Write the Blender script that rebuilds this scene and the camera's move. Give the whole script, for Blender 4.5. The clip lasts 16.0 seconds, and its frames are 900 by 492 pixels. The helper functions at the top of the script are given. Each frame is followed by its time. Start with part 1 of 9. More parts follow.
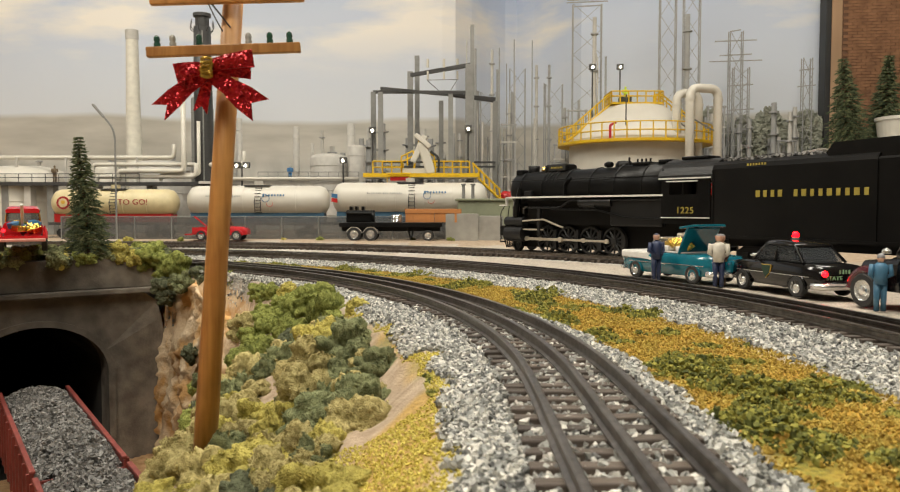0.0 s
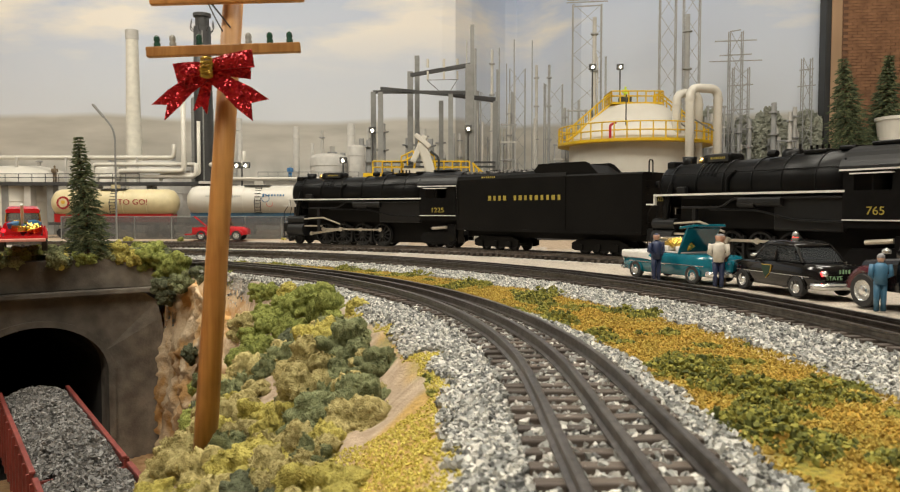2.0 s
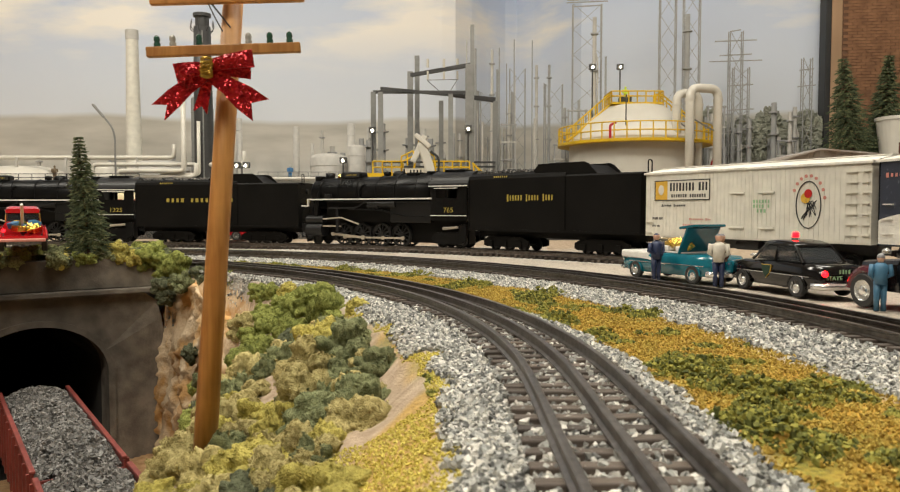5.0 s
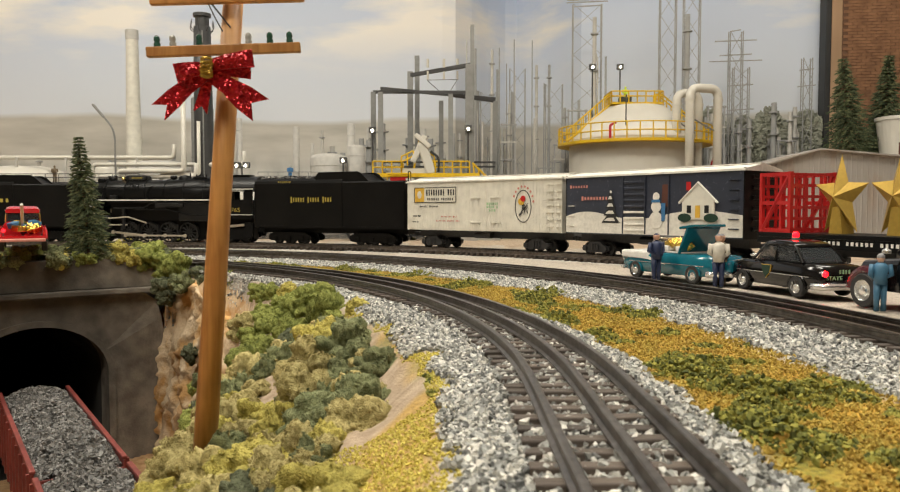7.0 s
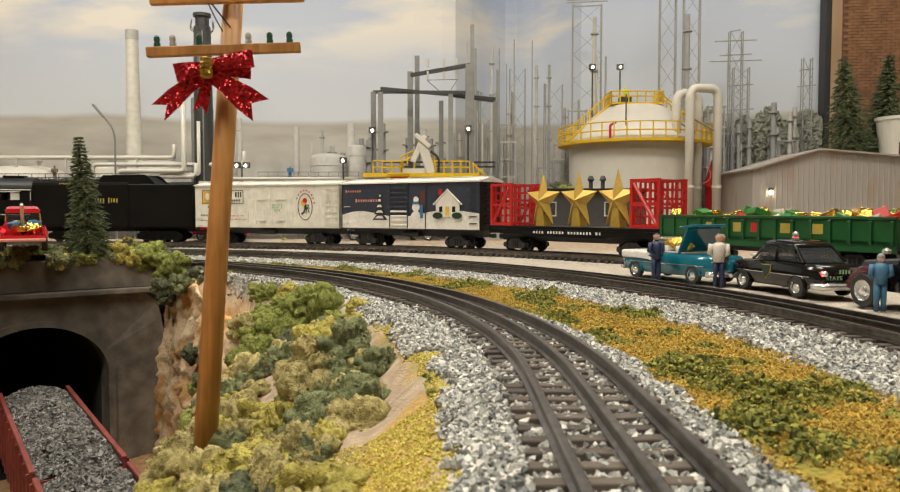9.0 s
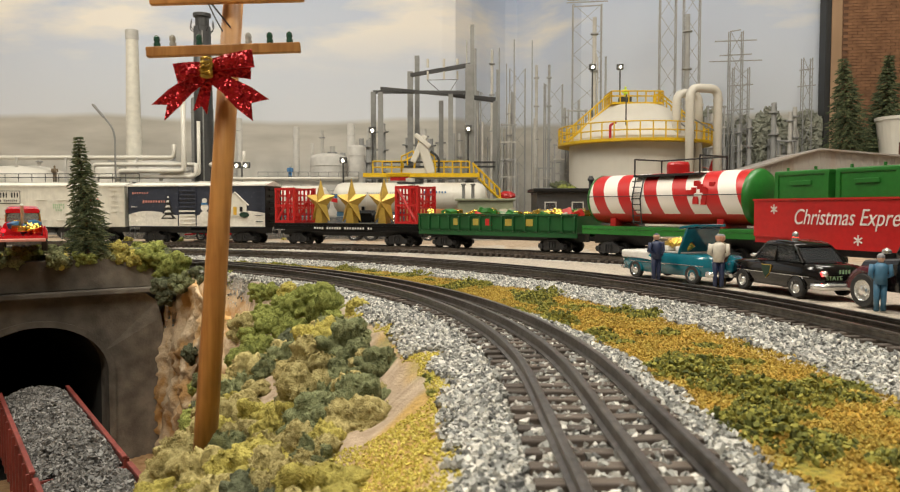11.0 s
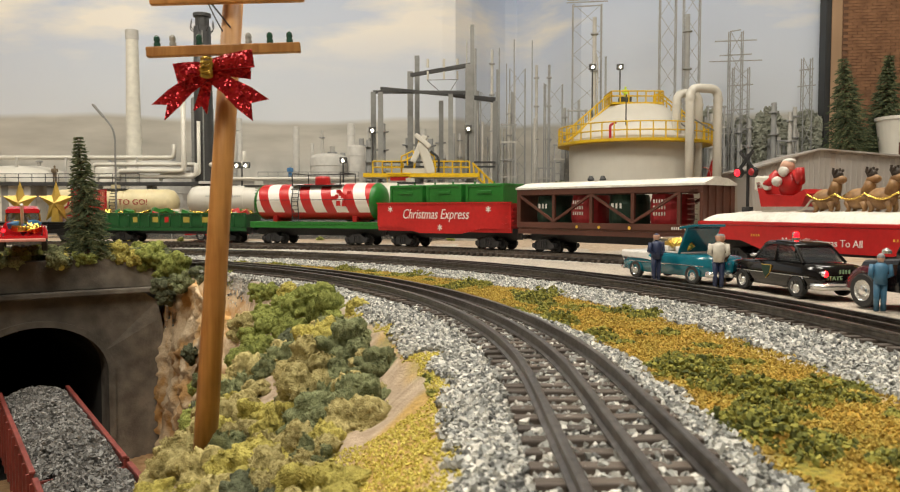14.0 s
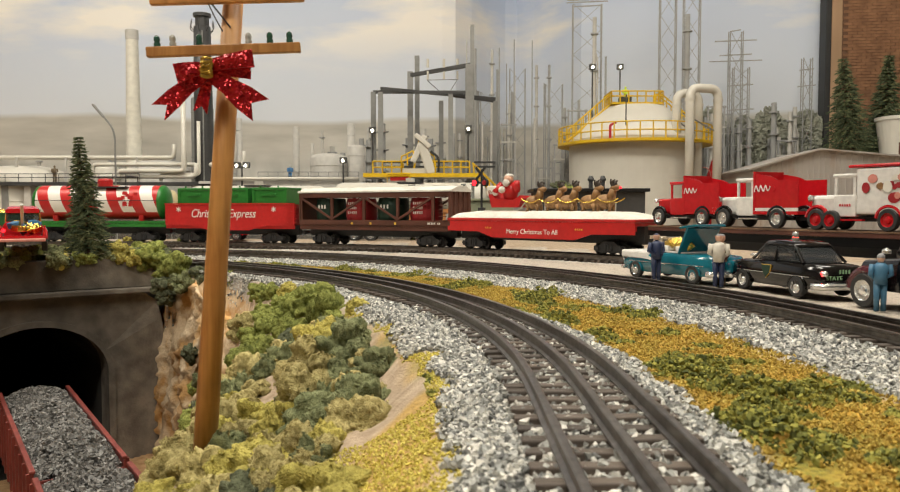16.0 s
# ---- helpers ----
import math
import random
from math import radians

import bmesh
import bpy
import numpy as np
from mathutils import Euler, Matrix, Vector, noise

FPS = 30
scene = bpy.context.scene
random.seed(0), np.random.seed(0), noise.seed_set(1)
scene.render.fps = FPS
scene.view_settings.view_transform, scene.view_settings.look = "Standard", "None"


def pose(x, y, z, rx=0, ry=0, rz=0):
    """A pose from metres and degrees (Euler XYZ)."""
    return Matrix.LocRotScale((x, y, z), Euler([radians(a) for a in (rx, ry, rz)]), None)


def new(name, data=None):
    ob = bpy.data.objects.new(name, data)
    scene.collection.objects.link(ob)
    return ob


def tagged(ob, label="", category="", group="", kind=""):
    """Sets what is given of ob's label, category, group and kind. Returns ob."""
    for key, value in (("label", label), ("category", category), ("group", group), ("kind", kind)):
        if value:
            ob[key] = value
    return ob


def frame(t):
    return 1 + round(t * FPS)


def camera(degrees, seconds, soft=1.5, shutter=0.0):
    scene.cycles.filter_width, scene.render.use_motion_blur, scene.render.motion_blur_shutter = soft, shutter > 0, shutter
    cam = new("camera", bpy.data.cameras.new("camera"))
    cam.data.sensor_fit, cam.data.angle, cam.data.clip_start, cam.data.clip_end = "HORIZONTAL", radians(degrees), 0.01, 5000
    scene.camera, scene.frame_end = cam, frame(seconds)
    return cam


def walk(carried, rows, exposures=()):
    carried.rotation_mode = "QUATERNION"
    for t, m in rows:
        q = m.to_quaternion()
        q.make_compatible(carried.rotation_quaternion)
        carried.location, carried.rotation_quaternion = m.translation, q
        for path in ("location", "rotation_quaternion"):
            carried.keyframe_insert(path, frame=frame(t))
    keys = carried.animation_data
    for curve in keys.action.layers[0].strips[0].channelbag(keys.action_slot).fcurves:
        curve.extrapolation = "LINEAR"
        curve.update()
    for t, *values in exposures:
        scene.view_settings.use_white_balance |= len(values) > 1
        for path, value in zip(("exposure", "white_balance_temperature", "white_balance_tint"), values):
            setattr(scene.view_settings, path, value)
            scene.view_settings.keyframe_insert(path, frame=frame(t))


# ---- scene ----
from mathutils import bvhtree

# camera: a phone resting beside the track, it never moves
cam = camera(60.29, 16.0, soft=1.15)
cam.data.dof.use_dof = True
cam.data.dof.focus_distance = 0.72
cam.data.dof.aperture_fstop = 44.0
EYE = pose(0.0, 0.0, 0.056, 90 - 2.714, 0, 0)
walk(cam, [(0.0, EYE), (16.0, EYE)])

# ---- light: assumed fluorescent ceiling fixtures, out of view, in a closed train room ----
world = bpy.data.worlds.new("world")
scene.world = world
world.use_nodes = True
world.node_tree.nodes["Background"].inputs[0].default_value = (0.9, 0.85, 0.78, 1)
world.node_tree.nodes["Background"].inputs[1].default_value = 0.05
scene.view_settings.exposure = 0.0
# unseen lamps; one of them added to brighten the backdrop
LAMPS = [(-1.0, 1.05, 1.2, 0.25, 17.5), (0.25, 0.60, 1.0, 0.25, 15.5), (0.75, 1.2, 0.6, 0.25, 4), (-0.4, -0.5, 1.2, 0.25, 20)]
CEIL = 1.45
for lx, ly, lw, ld, power in LAMPS:
    lamp = bpy.data.lights.new("unseen_ceiling_lamp", "AREA")
    lamp.shape, lamp.size, lamp.size_y = "RECTANGLE", lw, ld
    lamp.energy, lamp.color = power, (1.0, 0.94, 0.805)
    lo = new("unseen_ceiling_lamp", lamp)
    lo.location = (lx, ly, CEIL - 0.06)


# ---- materials ----
def mat(name, col, rough=0.5, metal=0.0, col2=None, scale=300.0, bump=0.0, bscale=None, stain=0.12, detail=4.0, rand=0.0,
        coat=0.0, spec=0.5, emit=None, power=0.0, stretch=None, spread=(0.35, 0.65), alpha=None, transmission=0.0):
    """Grain at one scale, stains at a tenth of it, fine relief."""
    m = bpy.data.materials.new(name)
    m.use_nodes = True
    nt = m.node_tree
    n, k = nt.nodes, nt.links
    p = n["Principled BSDF"]
    p.inputs["Roughness"].default_value, p.inputs["Metallic"].default_value = rough, metal
    p.inputs["Coat Weight"].default_value = coat
    p.inputs["Specular IOR Level"].default_value = spec
    p.inputs["Transmission Weight"].default_value = transmission
    if alpha is not None:
        p.inputs["Alpha"].default_value = alpha
    tc = n.new("ShaderNodeTexCoord")
    mp = n.new("ShaderNodeMapping")
    k.new(tc.outputs["Object"], mp.inputs[0])
    if stretch:
        mp.inputs["Scale"].default_value = stretch
    a = n.new("ShaderNodeTexNoise")
    a.inputs["Scale"].default_value, a.inputs["Detail"].default_value = scale, detail
    k.new(mp.outputs[0], a.inputs["Vector"])
    ramp = n.new("ShaderNodeValToRGB")
    c2 = col2 if col2 else tuple(c * 0.87 for c in col)
    ramp.color_ramp.elements[0].position, ramp.color_ramp.elements[1].position = spread
    ramp.color_ramp.elements[0].color, ramp.color_ramp.elements[1].color = (*c2, 1), (*col, 1)
    k.new(a.outputs["Fac"], ramp.inputs[0])
    b = n.new("ShaderNodeTexNoise")
    b.inputs["Scale"].default_value, b.inputs["Detail"].default_value = scale / 9, 3
    k.new(tc.outputs["Object"], b.inputs["Vector"])
    br = n.new("ShaderNodeMapRange")
    br.inputs["From Min"].default_value, br.inputs["From Max"].default_value = 0.3, 0.7
    br.inputs["To Min"].default_value, br.inputs["To Max"].default_value = 1 - stain, 1 + stain
    k.new(b.outputs["Fac"], br.inputs["Value"])
    value = br.outputs[0]
    if rand:
        oi = n.new("ShaderNodeObjectInfo")
        rr = n.new("ShaderNodeMapRange")
        rr.inputs["To Min"].default_value, rr.inputs["To Max"].default_value = 1 - rand, 1 + rand
        k.new(oi.outputs["Random"], rr.inputs["Value"])
        mul = n.new("ShaderNodeMath")
        mul.operation = "MULTIPLY"
        k.new(value, mul.inputs[0]), k.new(rr.outputs[0], mul.inputs[1])
        value = mul.outputs[0]
    mix = n.new("ShaderNodeVectorMath")
    mix.operation = "SCALE"
    k.new(ramp.outputs[0], mix.inputs[0]), k.new(value, mix.inputs["Scale"])
    k.new(mix.outputs[0], p.inputs["Base Color"])
    if bump:
        bp = n.new("ShaderNodeBump")
        bp.inputs["Strength"].default_value = bump
        bp.inputs["Distance"].default_value = 0.6 / (bscale or scale)
        src = a
        if bscale:
            src = n.new("ShaderNodeTexNoise")
            src.inputs["Scale"].default_value, src.inputs["Detail"].default_value = bscale, 4
            k.new(mp.outputs[0], src.inputs["Vector"])
        k.new(src.outputs["Fac"], bp.inputs["Height"])
        k.new(bp.outputs[0], p.inputs["Normal"])
    if emit:
        p.inputs["Emission Color"].default_value, p.inputs["Emission Strength"].default_value = (*emit, 1), power
    return m


def island_mat(name, stops, rough=0.8, scale=900.0, bump=0.4, rand=0.0):
    """Each loose piece takes a colour of its own from the ramp."""
    m = mat(name, (1, 1, 1), rough, scale=scale, bump=bump, rand=rand)
    nt = m.node_tree
    n, k = nt.nodes, nt.links
    g = n.new("ShaderNodeNewGeometry")
    r = n.new("ShaderNodeValToRGB")
    els = r.color_ramp.elements
    for i, (pos, c) in enumerate(stops):
        e = els[i] if i < 2 else els.new(pos)
        e.position, e.color = pos, (*c, 1)
    k.new(g.outputs["Random Per Island"], r.inputs[0])
    old = next(x for x in n if x.bl_idname == "ShaderNodeVectorMath")
    m2 = n.new("ShaderNodeVectorMath")
    m2.operation = "MULTIPLY"
    k.new(old.outputs[0], m2.inputs[0]), k.new(r.outputs[0], m2.inputs[1])
    k.new(m2.outputs[0], n["Principled BSDF"].inputs["Base Color"])
    return m


# ---- mesh kit ----
def part(name, bm, material, parent=None, label="", smooth=False):
    """Links a bmesh as one mesh object, under a thing where one is given."""
    me = bpy.data.meshes.new(name)
    bm.to_mesh(me)
    bm.free()
    if smooth:
        for f in me.polygons:
            f.use_smooth = True
    me.materials.append(material)
    ob = new(name, me)
    if parent is not None:
        ob.parent = parent
    if label:
        ob["label"] = label
    return ob


def thing(name, label, category, m=None, group="", kind=""):
    ob = new(name)
    ob.empty_display_size = 0.02
    if m is not None:
        ob.matrix_basis = m
    return tagged(ob, label, category, group, kind)


def B():
    return bmesh.new()


def box(bm, x0, x1, y0, y1, z0, z1, bevel=0.0, m=None):
    vs = [bm.verts.new(v) for v in ((x0, y0, z0), (x1, y0, z0), (x1, y1, z0), (x0, y1, z0), (x0, y0, z1), (x1, y0, z1), (x1, y1, z1), (x0, y1, z1))]
    fs = [bm.faces.new([vs[i] for i in q]) for q in ((3, 2, 1, 0), (4, 5, 6, 7), (0, 1, 5, 4), (1, 2, 6, 5), (2, 3, 7, 6), (3, 0, 4, 7))]
    if bevel:
        es = {e for f in fs for e in f.edges}
        r = bmesh.ops.bevel(bm, geom=list(es), offset=bevel, segments=2, affect="EDGES", profile=0.5)
        vs = list({v for f in r["faces"] for v in f.verts} | {v for v in vs if v.is_valid})
    if m is not None:
        for v in vs:
            v.co = m @ v.co
    return bm


def cyl(bm, p0, p1, r0, r1=None, seg=12, caps=True):
    p0, p1 = Vector(p0), Vector(p1)
    r1 = r0 if r1 is None else r1
    ax = (p1 - p0).normalized()
    u = ax.orthogonal().normalized()
    w = ax.cross(u)
    rings = []
    for p, r in ((p0, r0), (p1, r1)):
        rings.append([bm.verts.new(p + (u * math.cos(a) + w * math.sin(a)) * r) for a in (2 * math.pi * i / seg for i in range(seg))])
    for i in range(seg):
        j = (i + 1) % seg
        bm.faces.new((rings[0][i], rings[0][j], rings[1][j], rings[1][i]))
    if caps:
        bm.faces.new(rings[0][::-1]), bm.faces.new(rings[1])
    return bm


def tube(bm, pts, r, seg=8, closed=False):
    pts = [Vector(p) for p in pts]
    n = len(pts)
    rings = []
    u = None
    for i, p in enumerate(pts):
        a = pts[(i - 1) % n] if closed or i > 0 else p
        b = pts[(i + 1) % n] if closed or i < n - 1 else p
        ax = (b - a).normalized()
        if u is None:
            u = ax.orthogonal().normalized()
        u = (u - ax * u.dot(ax)).normalized()
        w = ax.cross(u)
        rr = r[i] if isinstance(r, (list, tuple)) else r
        rings.append([bm.verts.new(p + (u * math.cos(t) + w * math.sin(t)) * rr) for t in (2 * math.pi * k / seg for k in range(seg))])
    for i in range(n if closed else n - 1):
        a, b = rings[i], rings[(i + 1) % n]
        for q in range(seg):
            j = (q + 1) % seg
            bm.faces.new((a[q], a[j], b[j], b[q]))
    if not closed:
        bm.faces.new(rings[0][::-1]), bm.faces.new(rings[-1])
    return bm


def bend(pts, r, n=5):
    """Rounds the corners of a path."""
    pts = [Vector(p) for p in pts]
    out = [pts[0]]
    for a, b, c in zip(pts, pts[1:], pts[2:]):
        p, q = b + (a - b).normalized() * r, b + (c - b).normalized() * r
        for i in range(n + 1):
            t = i / n
            out.append(p * (1 - t) ** 2 + b * 2 * t * (1 - t) + q * t * t)
    return out + [pts[-1]]


def lathe(bm, prof, seg=24, m=None):
    """Turns (radius, height) pairs about z."""
    m = m or Matrix()
    rings = []
    for r, z in prof:
        if r < 1e-6:
            rings.append([bm.verts.new(m @ Vector((0, 0, z)))])
        else:
            rings.append([bm.verts.new(m @ Vector((r * math.cos(a), r * math.sin(a), z))) for a in (2 * math.pi * i / seg for i in range(seg))])
    for a, b in zip(rings, rings[1:]):
        for i in range(seg):
            j = (i + 1) % seg
            if len(a) == 1 and len(b) == 1:
                continue
            if len(a) == 1:
                bm.faces.new((a[0], b[j], b[i]))
            elif len(b) == 1:
                bm.faces.new((a[i], a[j], b[0]))
            else:
                bm.faces.new((a[i], a[j], b[j], b[i]))
    return bm


def prism(bm, poly, d0, d1, axis="y", m=None):
    """A flat outline carried from d0 to d1 along an axis; the outline lies in the other two."""
    def put(a, b, d):
        v = Vector((a, d, b)) if axis == "y" else Vector((d, a, b)) if axis == "x" else Vector((a, b, d))
        return m @ v if m is not None else v
    r0 = [bm.verts.new(put(a, b, d0)) for a, b in poly]
    r1 = [bm.verts.new(put(a, b, d1)) for a, b in poly]
    n = len(poly)
    bm.faces.new(r0), bm.faces.new(r1[::-1])
    for i in range(n):
        j = (i + 1) % n
        bm.faces.new((r0[j], r0[i], r1[i], r1[j]))
    return bm


def fixed(bm):
    bmesh.ops.recalc_face_normals(bm, faces=bm.faces)
    return bm


def writing(body, size, m, material, parent, name="lettering", wide=1.0, depth=0.0002, slant=0.0):
    """Lettering in the built-in font as a thin mesh, centred."""
    cu = bpy.data.curves.new(name, "FONT")
    cu.body, cu.size, cu.extrude, cu.align_x, cu.align_y = body, size, depth, "CENTER", "CENTER"
    cu.shear = slant
    ob = bpy.data.objects.new(name, cu)
    scene.collection.objects.link(ob)
    bpy.context.view_layer.update()
    me = bpy.data.meshes.new_from_object(ob.evaluated_get(bpy.context.evaluated_depsgraph_get()))
    bpy.data.objects.remove(ob)
    me.transform(m @ Matrix.Diagonal((wide, 1, 1, 1)))
    me.materials.clear()
    me.materials.append(material)
    o = new(name, me)
    o.parent = parent
    return o


def fuzz(v, s):
    return noise.noise(Vector(v) * s)

# ---- plan ----
CX, CY = -0.65, 0.256          # centre of the curves
R_NEAR, R_MID, R_FAR = 0.6935, 0.874, 1.095
GAUGE = 0.0318
GROUND = -0.0105
PA, PB = Vector((-0.322, 0.80)), Vector((-0.642, 0.56))   # portal face, from its free corner
PT = (PB - PA).normalized()
PN = Vector((PT.y, -PT.x))                                # towards the back
if PN.y < 0:
    PN = -PN


def along(s, r):
    """A point and heading at the arc length s on a track of radius r; s = 0 at the top of the half circle."""
    if s >= r * math.pi / 2:
        return Vector((CX - r, CY - s + r * math.pi / 2, 0)), 1.5 * math.pi
    if s <= -r * math.pi / 2:
        return Vector((CX + r, CY + s + r * math.pi / 2, 0)), math.pi / 2
    a = math.pi / 2 + s / r
    return Vector((CX + r * math.cos(a), CY + r * math.sin(a), 0)), a + math.pi / 2


def off_track(x, y, r):
    """Signed distance outwards from a track's centre line."""
    if y < CY:
        return x - (CX + r) if x > CX else CX - r - x
    return math.hypot(x - CX, y - CY) - r


def smooth(a, b, x):
    t = min(1, max(0, (x - a) / (b - a)))
    return t * t * (3 - 2 * t)


def height(x, y):
    """The layout's terrain."""
    d = off_track(x, y, R_NEAR)
    n1 = noise.noise(Vector((x * 14, y * 14, 0)))
    n2 = noise.noise(Vector((x * 60, y * 60, 3)))
    h = GROUND
    q = Vector((x, y)) - PA
    behind = q.dot(PN)
    if d > -0.045 + 0.016 * smooth(0.60, 0.76, y):
        for r in (R_NEAR, R_MID, R_FAR):
            e = abs(off_track(x, y, r))
            h = max(h, GROUND + 0.0016 * (1 - smooth(0.028, 0.045, e)))
        h += 0.0095 * smooth(0.05, 0.10, off_track(x, y, R_FAR))
        return h + 0.0008 * n2
    if behind > 0.0 and y > 0.45:
        top = GROUND + 0.022 * smooth(-0.045, -0.075, d)
        return top + 0.003 * n1 + 0.001 * n2
    drop = -0.016 * smooth(-0.045, -0.075, d) - 0.035 * smooth(-0.06, -0.16, d)
    lip = -0.165 + 0.03 * smooth(0.33, 0.5, y) + 0.104 * smooth(0.47, 0.77, y)
    drop = max(drop, -0.055)
    drop += (-0.200 - h - drop) * smooth(lip, lip - 0.032 + 0.018 * smooth(0.5, 0.76, y), d + 0.008 * n1)
    return h + drop + 0.006 * n1 * smooth(-0.05, -0.08, d) + 0.0015 * n2


# ---- structure ----
M_SAND = mat("sandy_ground", (0.50, 0.38, 0.24), 0.95, col2=(0.38, 0.27, 0.15), scale=160, bump=0.5, bscale=900, stain=0.2)


def ground_mat():
    """Ground foam in ochre and green over sand, grey ballast dust, rock on the steep faces."""
    m = bpy.data.materials.new("scenic_ground")
    m.use_nodes = True
    nt = m.node_tree
    n, k = nt.nodes, nt.links
    p = n["Principled BSDF"]
    p.inputs["Roughness"].default_value = 0.95
    tc = n.new("ShaderNodeTexCoord")
    at = n.new("ShaderNodeAttribute")
    at.attribute_name = "cover"
    def nz(s, d=5):
        t = n.new("ShaderNodeTexNoise")
        t.inputs["Scale"].default_value, t.inputs["Detail"].default_value = s, d
        k.new(tc.outputs["Object"], t.inputs["Vector"])
        return t
    def ramp(src, a, b, c0, c1):
        r = n.new("ShaderNodeValToRGB")
        r.color_ramp.elements[0].position, r.color_ramp.elements[1].position = a, b
        r.color_ramp.elements[0].color, r.color_ramp.elements[1].color = (*c0, 1), (*c1, 1)
        k.new(src, r.inputs[0])
        return r
    def blend(f, a, b):
        x = n.new("ShaderNodeMix")
        x.data_type = "RGBA"
        k.new(f, x.inputs[0]), k.new(a, x.inputs[6]), k.new(b, x.inputs[7])
        return x.outputs[2]
    sep = n.new("ShaderNodeSeparateColor")
    k.new(at.outputs["Color"], sep.inputs[0])
    fine, mid, big = nz(700), nz(120), nz(22)
    sand = ramp(mid.outputs[0], 0.3, 0.7, (0.30, 0.22, 0.15), (0.50, 0.39, 0.28))
    ochre = ramp(fine.outputs[0], 0.3, 0.7, (0.30, 0.17, 0.02), (0.62, 0.38, 0.05))
    green = ramp(fine.outputs[0], 0.3, 0.7, (0.09, 0.11, 0.02), (0.30, 0.28, 0.04))
    gfac = ramp(big.outputs[0], 0.50, 0.60, (0, 0, 0), (1, 1, 1))
    turf = blend(gfac.outputs[0], ochre.outputs[0], green.outputs[0])
    gravel = ramp(fine.outputs[0], 0.35, 0.65, (0.30, 0.29, 0.27), (0.66, 0.62, 0.55))
    rock = ramp(mid.outputs[0], 0.3, 0.7, (0.28, 0.16, 0.07), (0.52, 0.33, 0.17))
    c = blend(sep.outputs[0], sand.outputs[0], turf)
    c = blend(sep.outputs[1], c, gravel.outputs[0])
    c = blend(sep.outputs[2], c, rock.outputs[0])
    k.new(c, p.inputs["Base Color"])
    bp = n.new("ShaderNodeBump")
    bp.inputs["Strength"].default_value, bp.inputs["Distance"].default_value = 0.8, 0.0015
    k.new(fine.outputs[0], bp.inputs["Height"])
    k.new(bp.outputs[0], p.inputs["Normal"])
    return m


M_GROUND = ground_mat()


def build_ground():
    def lines(a, f0, f1, b, fine, coarse):
        return sorted(set(np.round(np.concatenate([np.arange(a, f0, coarse), np.arange(f0, f1, fine), np.arange(f1, b + coarse / 2, coarse)]), 5)))
    xs, ys = lines(-2.3, -0.66, 0.40, 2.1, 0.0045, 0.06), lines(-3.2, 0.10, 1.05, 2.3, 0.0045, 0.05)
    nx, ny = len(xs), len(ys)
    vs = [(x, y, height(x, y)) for y in ys for x in xs]
    fs = [(j * nx + i, j * nx + i + 1, (j + 1) * nx + i + 1, (j + 1) * nx + i) for j in range(ny - 1) for i in range(nx - 1)]
    fs = [q for q in fs if max(vs[i][2] for i in q) - min(vs[i][2] for i in q) < 0.09 or abs((Vector(vs[q[0]][:2]) - PA).dot(PN)) > 0.012 or (Vector(vs[q[0]][:2]) - PA).dot(PT) < -0.026]
    me = bpy.data.meshes.new("ground")
    me.from_pydata(vs, [], fs)
    col = me.color_attributes.new("cover", "FLOAT_COLOR", "POINT")
    for i, (x, y, z) in enumerate(vs):
        w = 0.012 * noise.noise(Vector((x * 25, y * 25, 7)))
        d = off_track(x, y, R_NEAR)
        ballast = 0.0
        for r, inner, outer in ((R_NEAR, 0.045 + 0.008 * smooth(0.3, 0.45, y) - 0.011 * smooth(0.5, 0.6, y), 0.040), (R_MID, 0.072, 0.030), (R_FAR, 0.034, 0.034)):
            e = off_track(x, y, r)
            e = -e / inner if e < 0 else e / outer
            ballast = max(ballast, 1 - smooth(0.9, 1.1, e + w * 10))
        turf = smooth(0.03, 0.04, d + w) * (1 - smooth(0.110, 0.122, d + w))
        turf = max(turf, smooth(-0.060 - 0.025 * (1 - smooth(0.24, 0.30, y)), -0.052 - 0.025 * (1 - smooth(0.24, 0.30, y)), d + w) * (1 - smooth(-0.050, -0.042, d)) * (1 - smooth(0.50, 0.56, y)) * 0.7)
        rock = smooth(-0.15, -0.17, d + w) if z < -0.06 else 0
        if off_track(x, y, R_MID) > 0.02 and off_track(x, y, R_FAR) < 0.10:
            ballast = max(ballast, 0.55)
        if z < GROUND - 0.012:
            ballast = 0.0
        if z < -0.075:
            rock = 1.0
        col.data[i].color = (turf, ballast, rock, 1)
    me.materials.append(M_GROUND)
    for f in me.polygons:
        f.use_smooth = True
    return tagged(new("ground", me), "sandy model landscape with ochre and green ground foam", "ground", kind="structure")


build_ground()

